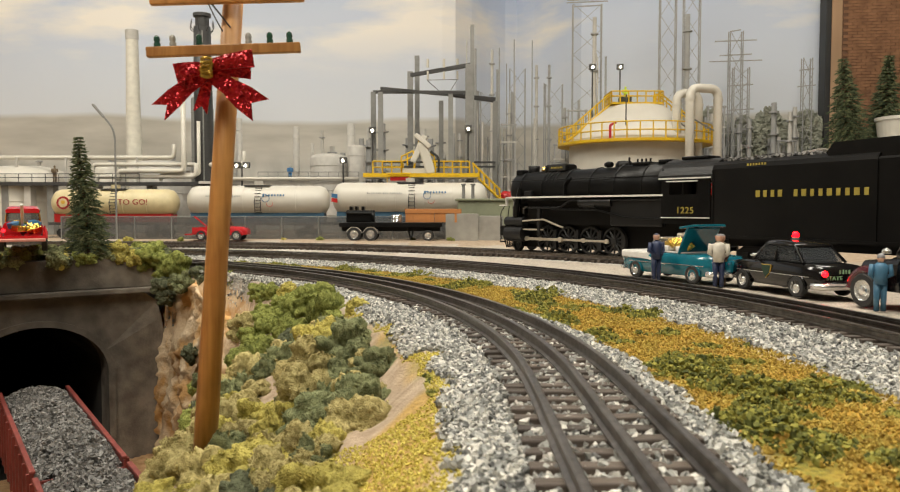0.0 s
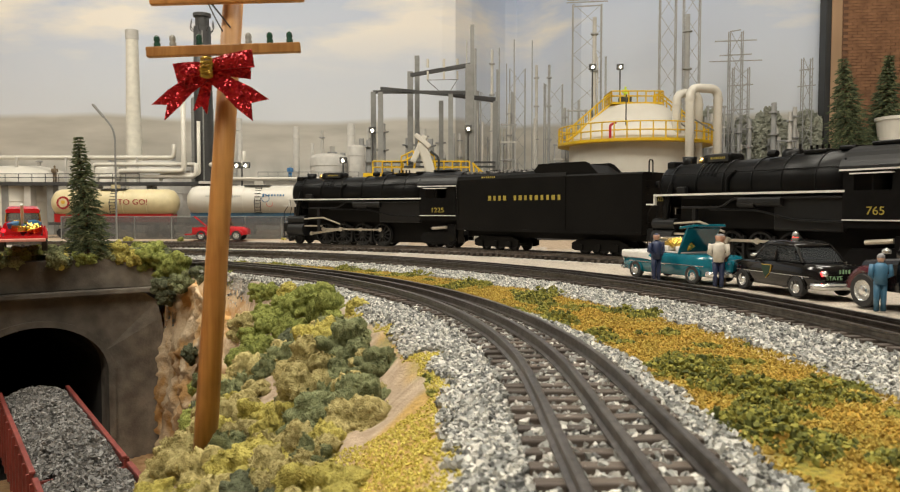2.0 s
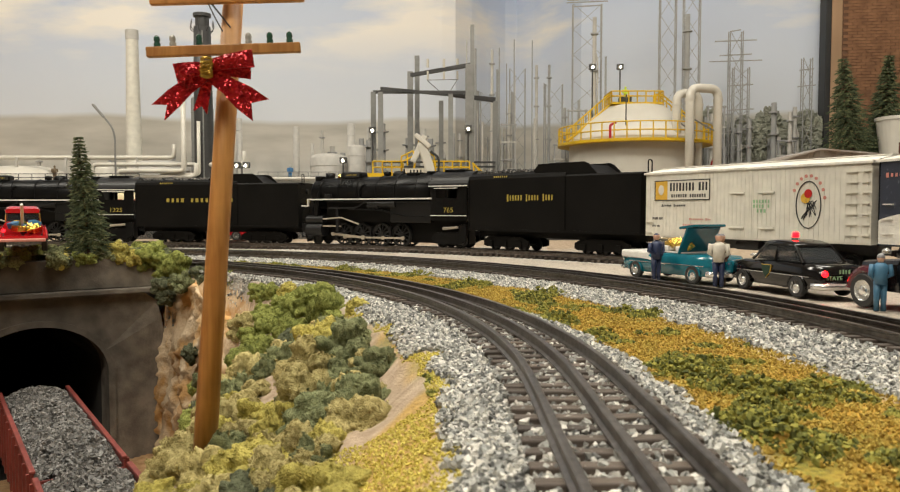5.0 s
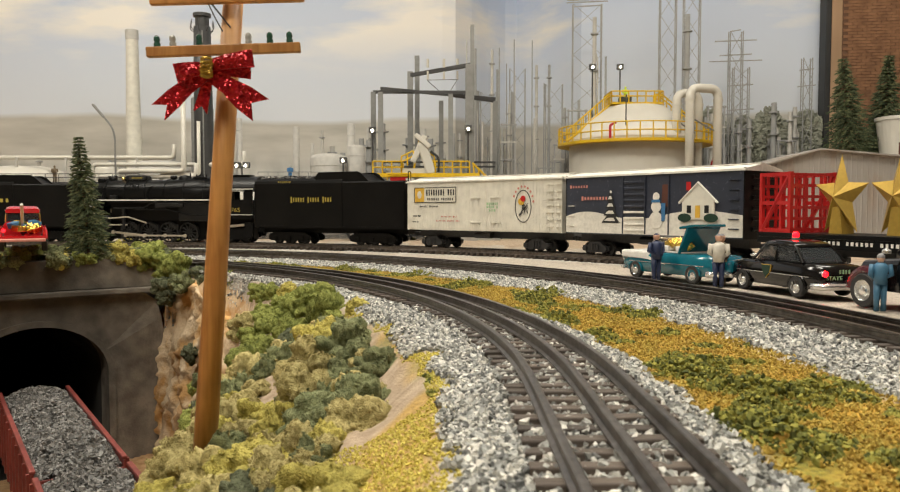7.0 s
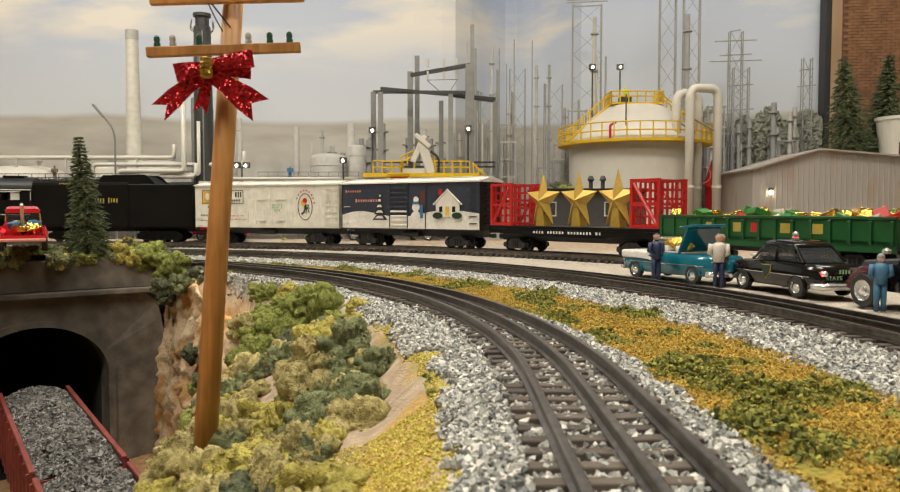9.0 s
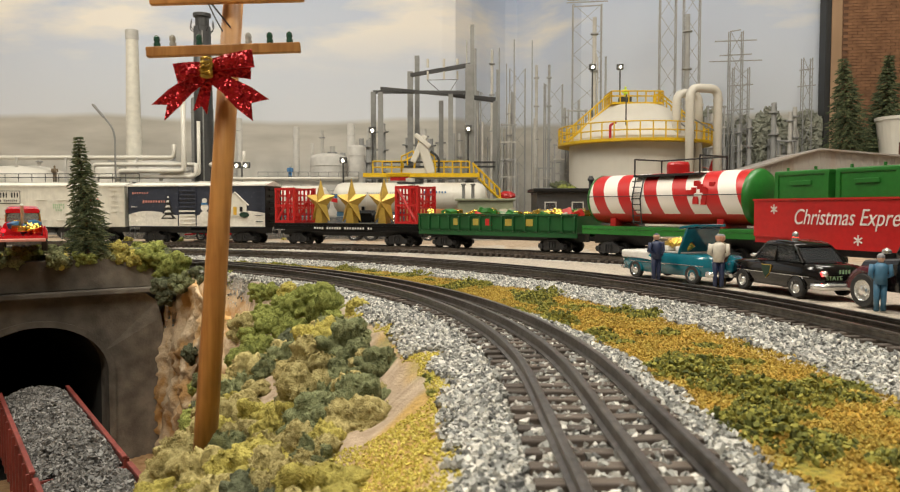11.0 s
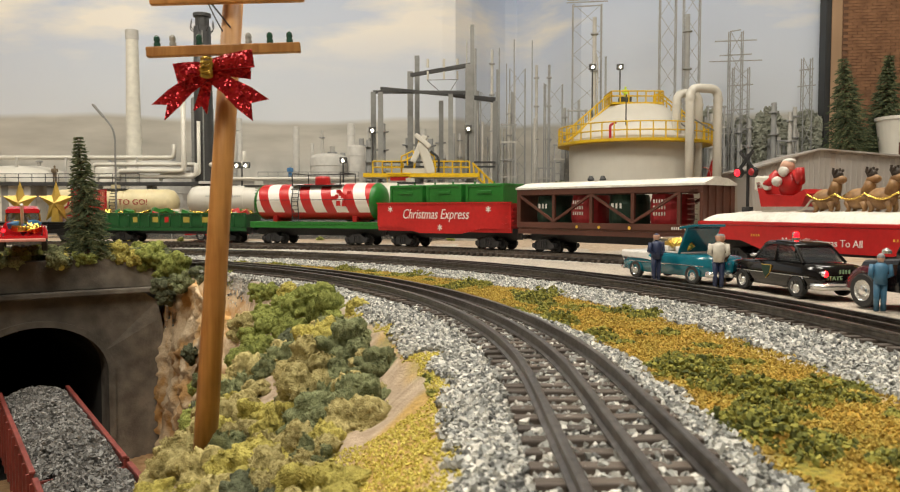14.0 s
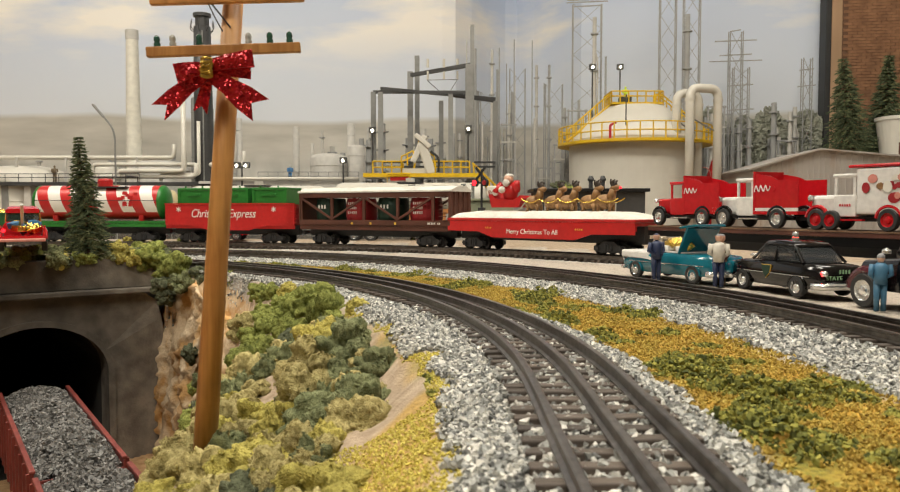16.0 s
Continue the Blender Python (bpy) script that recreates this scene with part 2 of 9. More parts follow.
M_CEIL = mat("ceiling_paint", (0.50, 0.48, 0.44), 0.9, scale=30, bump=0.1)
M_WALL = mat("room_wall_paint", (0.30, 0.27, 0.23), 0.9, scale=20, bump=0.1)
M_FLOOR = mat("room_carpet", (0.20, 0.18, 0.16), 0.95, scale=200, bump=0.3)
RX0, RX1, RY0, RY1, FLOOR_Z = -2.6, 2.4, -3.6, 2.75, -1.05
for name, b in (("ceiling", (RX0, RX1, RY0, RY1, CEIL, CEIL + 0.1)), ("floor", (RX0, RX1, RY0, RY1, FLOOR_Z - 0.1, FLOOR_Z)),
                ("wall_west", (RX0 - 0.1, RX0, RY0, RY1, FLOOR_Z, CEIL)), ("wall_east", (RX1, RX1 + 0.1, RY0, RY1, FLOOR_Z, CEIL)),
                ("wall_south", (RX0, RX1, RY0 - 0.1, RY0, FLOOR_Z, CEIL)), ("wall_north", (RX0, RX1, RY1, RY1 + 0.1, FLOOR_Z, CEIL))):
    tagged(part(name, box(B(), *b), {"ceiling": M_CEIL, "floor": M_FLOOR}.get(name, M_WALL)), "plain painted train room " + name.split("_")[0], name.split("_")[0], kind="structure")

# rails and ties
M_RAIL = mat("rail_steel", (0.20, 0.178, 0.16), 0.30, 0.85, col2=(0.12, 0.104, 0.092), scale=250, stain=0.2)
M_TIE = mat("tie_brown", (0.10, 0.077, 0.060), 0.72, col2=(0.055, 0.041, 0.032), scale=500, bump=0.4, rand=0.35, stretch=(0.2, 1, 1))
RAIL = [(-0.0018, -0.0052), (0.0018, -0.0052), (0.0018, -0.0046), (0.0005, -0.0040), (0.0005, -0.0016), (0.0012, -0.0012), (0.0012, -0.0002),
        (0.0008, 0), (-0.0008, 0), (-0.0012, -0.0002), (-0.0012, -0.0012), (-0.0005, -0.0016), (-0.0005, -0.0040), (-0.0018, -0.0046)]


def tie_mesh():
    bm = box(B(), -0.0245, 0.0245, -0.0026, 0.0026, -0.0090, -0.0052, 0.0005)
    me = bpy.data.meshes.new("tie")
    bm.to_mesh(me)
    bm.free()
    me.materials.append(M_TIE)
    return me


TIE = tie_mesh()


def track(name, r, s0, s1, t0, t1, label):
    """Three-rail track; rails from s0 to s1, single ties from t0 to t1."""
    tr = thing(name, label, "track", kind="structure")
    n = int((s1 - s0) / 0.012)
    for off in (-GAUGE / 2, 0, GAUGE / 2):
        bm = B()
        prev = None
        for i in range(n + 1):
            p, a = along(s0 + (s1 - s0) * i / n, r)
            side = Vector((math.sin(a), -math.cos(a), 0))
            ring = [bm.verts.new(p + side * (off + u) + Vector((0, 0, v))) for u, v in RAIL]
            if prev:
                for j in range(len(ring)):
                    q = (j + 1) % len(ring)
                    bm.faces.new((prev[j], prev[q], ring[q], ring[j]))
            prev = ring
        part("rail", fixed(bm), M_RAIL, tr)
    s = t0
    rnd = random.Random(int(r * 1000))
    while s < t1:
        p, a = along(s, r)
        o = new("tie", TIE)
        o.parent = tr
        o.matrix_basis = pose(p.x, p.y, rnd.uniform(-0.0003, 0.0002), 0, 0, math.degrees(a) - 90 + rnd.uniform(-2, 2))
        s += 0.0108
    return tr


track("track_near", R_NEAR, -2.6, 0.7, -1.28, -0.25, "curved three-rail model track with brown ties in pale ballast")
track("track_middle", R_MID, -3.0, 0.9, -1.35, -0.05, "curved three-rail model track with dark rails beside parked cars")
track("track_far", R_FAR, -4.6, 2.9, -1.50, 0.10, "curved three-rail model track carrying the train")

# ---- backdrop wall: a printed sky with hills, turning a rounded corner ----
def backdrop_mat():
    m = bpy.data.materials.new("printed_sky")
    m.use_nodes = True
    nt = m.node_tree
    n, k = nt.nodes, nt.links
    p = n["Principled BSDF"]
    p.inputs["Roughness"].default_value = 0.6
    tc = n.new("ShaderNodeTexCoord")
    sep = n.new("ShaderNodeSeparateXYZ")
    k.new(tc.outputs["Object"], sep.inputs[0])
    def nz(scale, stretch, detail=5):
        mp = n.new("ShaderNodeMapping")
        mp.inputs["Scale"].default_value = stretch
        k.new(tc.outputs["Object"], mp.inputs[0])
        t = n.new("ShaderNodeTexNoise")
        t.inputs["Scale"].default_value, t.inputs["Detail"].default_value = scale, detail
        k.new(mp.outputs[0], t.inputs["Vector"])
        return t.outputs["Fac"]
    def ramp(src, stops):
        r = n.new("ShaderNodeValToRGB")
        for i, (pos, c) in enumerate(stops):
            e = r.color_ramp.elements[i] if i < 2 else r.color_ramp.elements.new(pos)
            e.position, e.color = pos, (*c, 1)
        k.new(src, r.inputs[0])
        return r.outputs[0]
    def mathn(op, a, b):
        x = n.new("ShaderNodeMath")
        x.operation = op
        for i, v in enumerate((a, b)):
            if isinstance(v, (int, float)):
                x.inputs[i].default_value = v
            else:
                k.new(v, x.inputs[i])
        return x.outputs[0]
    def blend(f, a, b):
        x = n.new("ShaderNodeMix")
        x.data_type = "RGBA"
        k.new(f, x.inputs[0]), k.new(a, x.inputs[6]), k.new(b, x.inputs[7])
        return x.outputs[2]
    z = sep.outputs[2]
    sky = ramp(z, [(0.28, (0.70, 0.73, 0.78)), (0.75, (0.52, 0.61, 0.79))])
    cloud = ramp(nz(2.1, (1, 1, 4.0), 7), [(0.50, (0, 0, 0)), (0.66, (1, 1, 1))])
    white = ramp(z, [(0.0, (0.90, 0.86, 0.80)), (1.0, (0.90, 0.86, 0.80))])
    high = ramp(z, [(0.40, (0, 0, 0)), (0.55, (1, 1, 1))])
    c = blend(mathn("MULTIPLY", cloud, high), sky, white)
    ridge = mathn("ADD", z, mathn("MULTIPLY", nz(1.1, (1, 1, 0.01), 3), -0.10))
    hill = ramp(nz(5, (1, 1, 5), 6), [(0.3, (0.42, 0.40, 0.35)), (0.7, (0.60, 0.57, 0.51))])
    hf = ramp(mathn("MULTIPLY", mathn("SUBTRACT", ridge, 0.243), 60), [(0.0, (1, 1, 1)), (0.9, (0, 0, 0))])
    c = blend(hf, c, hill)
    haze = ramp(nz(9, (1, 1, 0.5), 8), [(0.35, (0.34, 0.34, 0.31)), (0.65, (0.66, 0.64, 0.59))])
    plant = ramp(z, [(0.16, (1, 1, 1)), (0.22, (0, 0, 0))])
    c = blend(plant, c, haze)
    k.new(c, p.inputs["Base Color"])
    return m


M_BACK = backdrop_mat()


def build_backdrop():
    pts = [(-2.5, 2.12), (-0.02, 2.12)]
    pts += [(0.015, 2.126), (0.06, 2.18), (0.11, 2.26), (0.165, 2.34), (0.20, 2.36), (0.25, 2.31), (0.36, 2.15), (1.02, 1.98)]
    pts = [Vector((x, y, 0)) for x, y in pts]
    bm = B()
    rows = []
    for off in (0, 0.02):
        for z in (FLOOR_Z + 0.3, 1.15):
            rows.append([bm.verts.new(p + Vector((0, off, z))) for p in pts])
    for a, b in ((0, 1), (1, 3), (3, 2), (2, 0)):
        for i in range(len(pts) - 1):
            bm.faces.new((rows[a][i], rows[a][i + 1], rows[b][i + 1], rows[b][i]))
    tagged(part("backdrop", fixed(bm), M_BACK), "printed photo backdrop of hazy sky, clouds and hills", "backdrop", kind="structure")


build_backdrop()

# brick-papered wall beyond the backdrop's end
M_BRICK = mat("brown_brick_paper", (0.30, 0.15, 0.075), 0.85, col2=(0.20, 0.10, 0.05), scale=40, bump=0.2)
M_MORTAR = mat("brick_mortar", (0.16, 0.085, 0.05), 0.9, scale=80)
M_BLACKTRIM = mat("black_edging", (0.02, 0.02, 0.02), 0.6, scale=80)
M_TAN = mat("tan_board", (0.42, 0.27, 0.16), 0.8, scale=30, stretch=(1, 1, 0.2))


def build_brick_wall():
    w = thing("brick_wall", "brown brick wall panel with fine courses beside the backdrop", "wall", pose(0.965, 1.92, 0, 0, 0, -10), kind="structure")
    part("panel", box(B(), -0.004, 1.3, 0, 0.03, -0.6, 1.0), M_MORTAR, w)
    part("edge_strip", box(B(), -0.043, -0.0305, -0.006, 0.05, -0.6, 1.0, 0.002), M_BLACKTRIM, w)
    part("side_board", box(B(), -0.030, -0.0045, -0.004, 0.03, -0.6, 1.0, 0.002), M_TAN, w)
    bm2 = B()
    for r in range(int(0.62 / 0.0075)):
        for c in range(15):
            x = -0.002 + c * 0.0215 + (0.0107 if r % 2 else 0)
            box(bm2, x, x + 0.0203, -0.0022, 0.001, 0.10 + r * 0.0075, 0.10 + r * 0.0075 + 0.0064)
    o = part("brick_courses", bm2, M_BRICK, w)
    o["kind"] = "stuff"


build_brick_wall()

# ceiling fixtures, assumed and out of view
M_TUBE = mat("lit_diffuser", (0.9, 0.9, 0.9), 0.5, emit=(1.0, 0.95, 0.86), power=3.0)
M_WHITE_ENAMEL = mat("white_enamel", (0.8, 0.8, 0.78), 0.4)
for lx, ly, lw, ld, power in LAMPS:
    f = thing("ceiling_light", "assumed white ceiling light fixture out of view, with a glowing diffuser", "ceiling light", pose(lx, ly, CEIL), group="ceiling lights")
    part("frame", box(B(), -lw / 2 - 0.03, lw / 2 + 0.03, -ld / 2 - 0.03, ld / 2 + 0.03, -0.035, -0.001, 0.004), M_WHITE_ENAMEL, f)
    part("diffuser", box(B(), -lw / 2, lw / 2, -ld / 2, ld / 2, -0.045, -0.036, 0.003), M_TUBE, f)

# ---- tunnel portal ----
M_CONC = mat("weathered_concrete", (0.27, 0.235, 0.190), 0.85, col2=(0.15, 0.127, 0.103), scale=60, bump=0.35, bscale=500, stain=0.35)
M_LINING = mat("near_black_lining", (0.02, 0.018, 0.016), 0.95, scale=60)


def soot():
    """Smoke stain spreading from the tunnel mouth over the concrete."""
    m = M_CONC
    n, k = m.node_tree.nodes, m.node_tree.links
    tc = next(x for x in n if x.bl_idname == "ShaderNodeTexCoord")
    old = next(x for x in n if x.bl_idname == "ShaderNodeVectorMath")
    mp = n.new("ShaderNodeMapping")
    mp.inputs["Location"].default_value, mp.inputs["Scale"].default_value = (-0.135, 0, 0.085), (1, 0, 1.1)
    ln = n.new("ShaderNodeVectorMath")
    ln.operation = "LENGTH"
    nz = n.new("ShaderNodeTexNoise")
    nz.inputs["Scale"].default_value, nz.inputs["Detail"].default_value = 38, 5
    add = n.new("ShaderNodeMath")
    add.operation = "MULTIPLY_ADD"
    add.inputs[1].default_value = 0.06
    r = n.new("ShaderNodeMapRange")
    r.inputs["From Min"].default_value, r.inputs["From Max"].default_value = 0.125, 0.205
    r.inputs["To Min"].default_value, r.inputs["To Max"].default_value = 0.30, 1.0
    sc = n.new("ShaderNodeVectorMath")
    sc.operation = "SCALE"
    k.new(tc.outputs["Object"], mp.inputs[0]), k.new(mp.outputs[0], ln.inputs[0]), k.new(tc.outputs["Object"], nz.inputs["Vector"])
    k.new(nz.outputs["Fac"], add.inputs[0]), k.new(ln.outputs["Value"], add.inputs[2]), k.new(add.outputs[0], r.inputs["Value"])
    k.new(old.outputs[0], sc.inputs[0]), k.new(r.outputs[0], sc.inputs["Scale"]), k.new(sc.outputs[0], n["Principled BSDF"].inputs["Base Color"])


soot()
PORTAL = Matrix.Translation((PA.x, PA.y, 0)) @ Matrix(((PT.x, PN.x, 0, 0), (PT.y, PN.y, 0, 0), (0, 0, 1, 0), (0, 0, 0, 1)))


def build_portal():
    pt = thing("tunnel_portal", "sooty grey concrete tunnel portal with a rounded arch", "tunnel portal", PORTAL, kind="structure")
    uc, hw, spring, rise, base = 0.096, 0.064, -0.108, 0.050, -0.215
    arch = [(uc - hw, base)] + [(uc - hw * math.cos(a), spring + rise * math.sin(a)) for a in (math.pi * i / 24 for i in range(25))] + [(uc + hw, base)]
    # face: a battered slab with the opening cut as strips round the arch
    bm = B()
    left_x, top_z = 0.40, -0.030
    ring_in = arch
    n = len(arch)
    ring_out = []
    for i, (u, z) in enumerate(arch):
        q = i / (n - 1)
        if i == 0:
            ring_out.append((-0.036, base))
        elif i == n - 1:
            ring_out.append((left_x, base))
        else:
            a = math.pi * (i - 1) / 24
            if a < 0.6:
                zz = spring + (top_z - spring) * a / 0.6
                ring_out.append((-0.029 + 0.013 * a / 0.6, zz))
            elif a > math.pi - 0.6:
                ring_out.append((left_x, spring + (top_z - spring) * (math.pi - a) / 0.6))
            else:
                k = (a - 0.6) / (math.pi - 1.2)
                ring_out.append((-0.016 + (left_x + 0.016) * k, top_z))
    f_in = [bm.verts.new((u, 0, z)) for u, z in ring_in]
    f_out = [bm.verts.new((u, 0 if z > -0.05 else -0.004, z)) for u, z in ring_out]
    b_in = [bm.verts.new((u, 0.03, z)) for u, z in ring_in]
    b_out = [bm.verts.new((u, 0.03, z)) for u, z in ring_out]
    for i in range(n - 1):
        bm.faces.new((f_in[i], f_in[i + 1], f_out[i + 1], f_out[i]))
        bm.faces.new((b_in[i], b_out[i], b_out[i + 1], b_in[i + 1]))
        bm.faces.new((f_in[i], b_in[i], b_in[i + 1], f_in[i + 1]))
        bm.faces.new((f_out[i], f_out[i + 1], b_out[i + 1], b_out[i]))
    part("face", fixed(bm), M_CONC, pt)
    part("cornice", box(B(), -0.021, 0.40, -0.009, 0.03, -0.0299, -0.0245, 0.0012), M_CONC, pt)
    part("parapet", box(B(), -0.015, 0.40, 0.001, 0.03, -0.0244, 0.006, 0.001), M_CONC, pt)
    # arch ring proud of the face
    bm = B()
    ro = [(uc + (u - uc) * 1.10, spring + (z - spring) * 1.12 if z > spring else z) for u, z in arch]
    fi = [bm.verts.new((u, -0.003, z)) for u, z in arch]
    fo = [bm.verts.new((u, -0.003, z)) for u, z in ro]
    bi = [bm.verts.new((u, 0.002, z)) for u, z in arch]
    bo = [bm.verts.new((u, 0.002, z)) for u, z in ro]
    for i in range(n - 1):
        bm.faces.new((fi[i], fi[i + 1], fo[i + 1], fo[i]))
        bm.faces.new((fo[i], fo[i + 1], bo[i + 1], bo[i]))
        bm.faces.new((fi[i], bi[i], bi[i + 1], fi[i + 1]))
    part("arch_ring", fixed(bm), M_CONC, pt)
    # lining, one even near-black colour throughout
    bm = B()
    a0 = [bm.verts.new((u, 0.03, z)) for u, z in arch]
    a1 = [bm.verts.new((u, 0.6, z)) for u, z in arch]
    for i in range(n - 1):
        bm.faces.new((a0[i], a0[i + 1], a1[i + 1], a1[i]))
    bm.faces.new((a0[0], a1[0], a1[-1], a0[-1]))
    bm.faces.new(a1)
    part("lining", fixed(bm), M_LINING, pt)


build_portal()

# ---- coal hoppers on the lower line ----
M_HOPRED = mat("oxide_red_paint", (0.22, 0.045, 0.035), 0.5, col2=(0.15, 0.03, 0.025), scale=120, stain=0.2)
M_COAL = island_mat("coal", [(0.0, (0.035, 0.034, 0.033)), (1.0, (0.23, 0.22, 0.205))], rough=0.45, scale=1500, bump=0.3)
M_BLACKMETAL = mat("black_metal", (0.025, 0.025, 0.027), 0.45, col2=(0.015, 0.015, 0.016), scale=300)
HOP_DIR = Vector((-0.561, 0.827, 0))
HOP_ANGLE = math.degrees(math.atan2(HOP_DIR.y, HOP_DIR.x))


def stones(points, lo, hi, seed, flat=0.7, z_up=False):
    """Vertices and faces of many small broken stones."""
    rng = np.random.RandomState(seed)
    n = len(points)
    base = np.array([(x, y, z) for x in (-1, 1) for y in (-1, 1) for z in (-1, 1)], float)
    v = np.repeat(base[None], n, 0) + rng.uniform(-0.55, 0.55, (n, 8, 3))
    v *= rng.uniform(lo, hi, (n, 1, 1)) * 0.5 * rng.uniform((0.7, 0.6, flat * 0.7), (1.3, 1.1, flat * 1.2), (n, 1, 3))
    a = rng.normal(0, 1, (n, 4))
    a /= np.linalg.norm(a, axis=1)[:, None]
    w, x, y, z = a.T
    rot = np.stack([1 - 2 * (y * y + z * z), 2 * (x * y - z * w), 2 * (x * z + y * w), 2 * (x * y + z * w), 1 - 2 * (x * x + z * z), 2 * (y * z - x * w),
                    2 * (x * z - y * w), 2 * (y * z + x * w), 1 - 2 * (x * x + y * y)], 1).reshape(n, 3, 3)
    v = np.einsum("nij,nkj->nki", rot, v) + np.array(points)[:, None, :]
    q = np.array([(0, 1, 3, 2), (4, 6, 7, 5), (0, 4, 5, 1), (2, 3, 7, 6), (0, 2, 6, 4), (1, 5, 7, 3)])
    f = (q[None] + (np.arange(n) * 8)[:, None, None]).reshape(-1, 4)
    return v.reshape(-1, 3), f


def stone_object(name, points, lo, hi, seed, material, parent=None, flat=0.7):
    v, f = stones(points, lo, hi, seed, flat)
    me = bpy.data.meshes.new(name)
    me.from_pydata(v.tolist(), [], f.tolist())
    me.materials.append(material)
    o = new(name, me)
    if parent is not None:
        o.parent = parent
    o["kind"] = "stuff"
    return o


def coal_hopper(front, length, seed):
    """An open hopper with its front end at the given point, running back along the lower line."""
    mid = front - HOP_DIR * length / 2
    h = thing("coal_hopper", "oxide red hopper car heaped with grey-black coal", "hopper car", pose(mid.x, mid.y, -0.190, 0, 0, HOP_ANGLE), group="coal hoppers on the lower line")
    hl, hw = length / 2, 0.0285
    for s in (-1, 1):
        bm = box(B(), -hl, hl, s * hw - 0.0008, s * hw + 0.0008, 0.022, 0.072)
        box(bm, -hl, hl, s * hw - 0.0018, s * hw + 0.0018, 0.0721, 0.0745, 0.0006)
        part("side", bm, M_HOPRED, h)
        for i in range(11):
            x = -hl + 0.004 + (length - 0.008) * i / 10
            part("rib", box(B(), x - 0.0012, x + 0.0012, s * (hw + 0.0009), s * (hw + 0.0035), 0.022, 0.0718), M_HOPRED, h)
        bm = box(B(), s * hl - 0.0008, s * hl + 0.0008, -hw + 0.001, hw - 0.001, 0.026, 0.0670)
        part("end", bm, M_HOPRED, h)
        bm = B()
        for y in (-0.0159, 0.0159):
            for x in (s * hl * 0.68 - 0.011, s * hl * 0.68 + 0.011):
                cyl(bm, (x, y - 0.0015, 0.0085), (x, y + 0.0015, 0.0085), 0.0085, seg=16)
        box(bm, s * hl * 0.68 - 0.02, s * hl * 0.68 + 0.02, -0.022, 0.022, 0.006, 0.013)
        part("truck", bm, M_BLACKMETAL, h)
        part("coupler", box(B(), *sorted((s * (hl + 0.001), s * (hl + 0.008))), -0.002, 0.002, 0.013, 0.02), M_BLACKMETAL, h)
    part("floor", box(B(), -hl + 0.001, hl - 0.001, -hw + 0.001, hw - 0.001, 0.022, 0.066), M_BLACKMETAL, h)
    rnd = random.Random(seed)
    pts = []
    for i in range(6500):
        x, y = rnd.uniform(-hl + 0.002, hl - 0.002), rnd.uniform(-hw + 0.002, hw - 0.002)
        heap = 0.015 * (1 - (y / hw) ** 2) * (1 - abs(x / hl) ** 12) * (0.8 + 0.3 * math.sin(x * 60))
        pts.append((x, y, 0.067 + heap + rnd.uniform(-0.001, 0.001)))
    stone_object("coal_load", pts, 0.0014, 0.0032, seed, M_COAL, h)
    return h


FAR_HOP_END = Vector((-0.2500, 0.5160, 0))
coal_hopper(FAR_HOP_END + HOP_DIR * 0.262, 0.262, 5)
coal_hopper(FAR_HOP_END - HOP_DIR * 0.014, 0.262, 6)


def lower_track():
    tr = thing("track_lower", "three-rail model track on the lower level under coal hoppers", "track", pose(FAR_HOP_END.x, FAR_HOP_END.y, -0.190, 0, 0, HOP_ANGLE), kind="structure")
    for off in (-GAUGE / 2, 0, GAUGE / 2):
        bm = B()
        prism(bm, [(off + u, v) for u, v in RAIL], -0.40, 0.6, "x")
        part("rail", fixed(bm), M_RAIL, tr)
    for i in range(60):
        o = new("tie", TIE)
        o.parent = tr
        o.matrix_basis = pose(-0.38 + i * 0.0125, 0, 0, 0, 0, 90)


lower_track()

# ---- utility pole with a glitter bow ----
M_POLE = mat("varnished_pole_wood", (0.56, 0.28, 0.085), 0.45, col2=(0.40, 0.175, 0.045), scale=350, stretch=(1, 1, 0.08), bump=0.15, stain=0.2)
M_GLASSG = mat("green_glass", (0.05, 0.14, 0.10), 0.1, transmission=0.3)
M_GLASSW = mat("clear_glass_cap", (0.6, 0.6, 0.55), 0.15, transmission=0.3)
M_WIRE = mat("dark_wire", (0.05, 0.05, 0.05), 0.5)


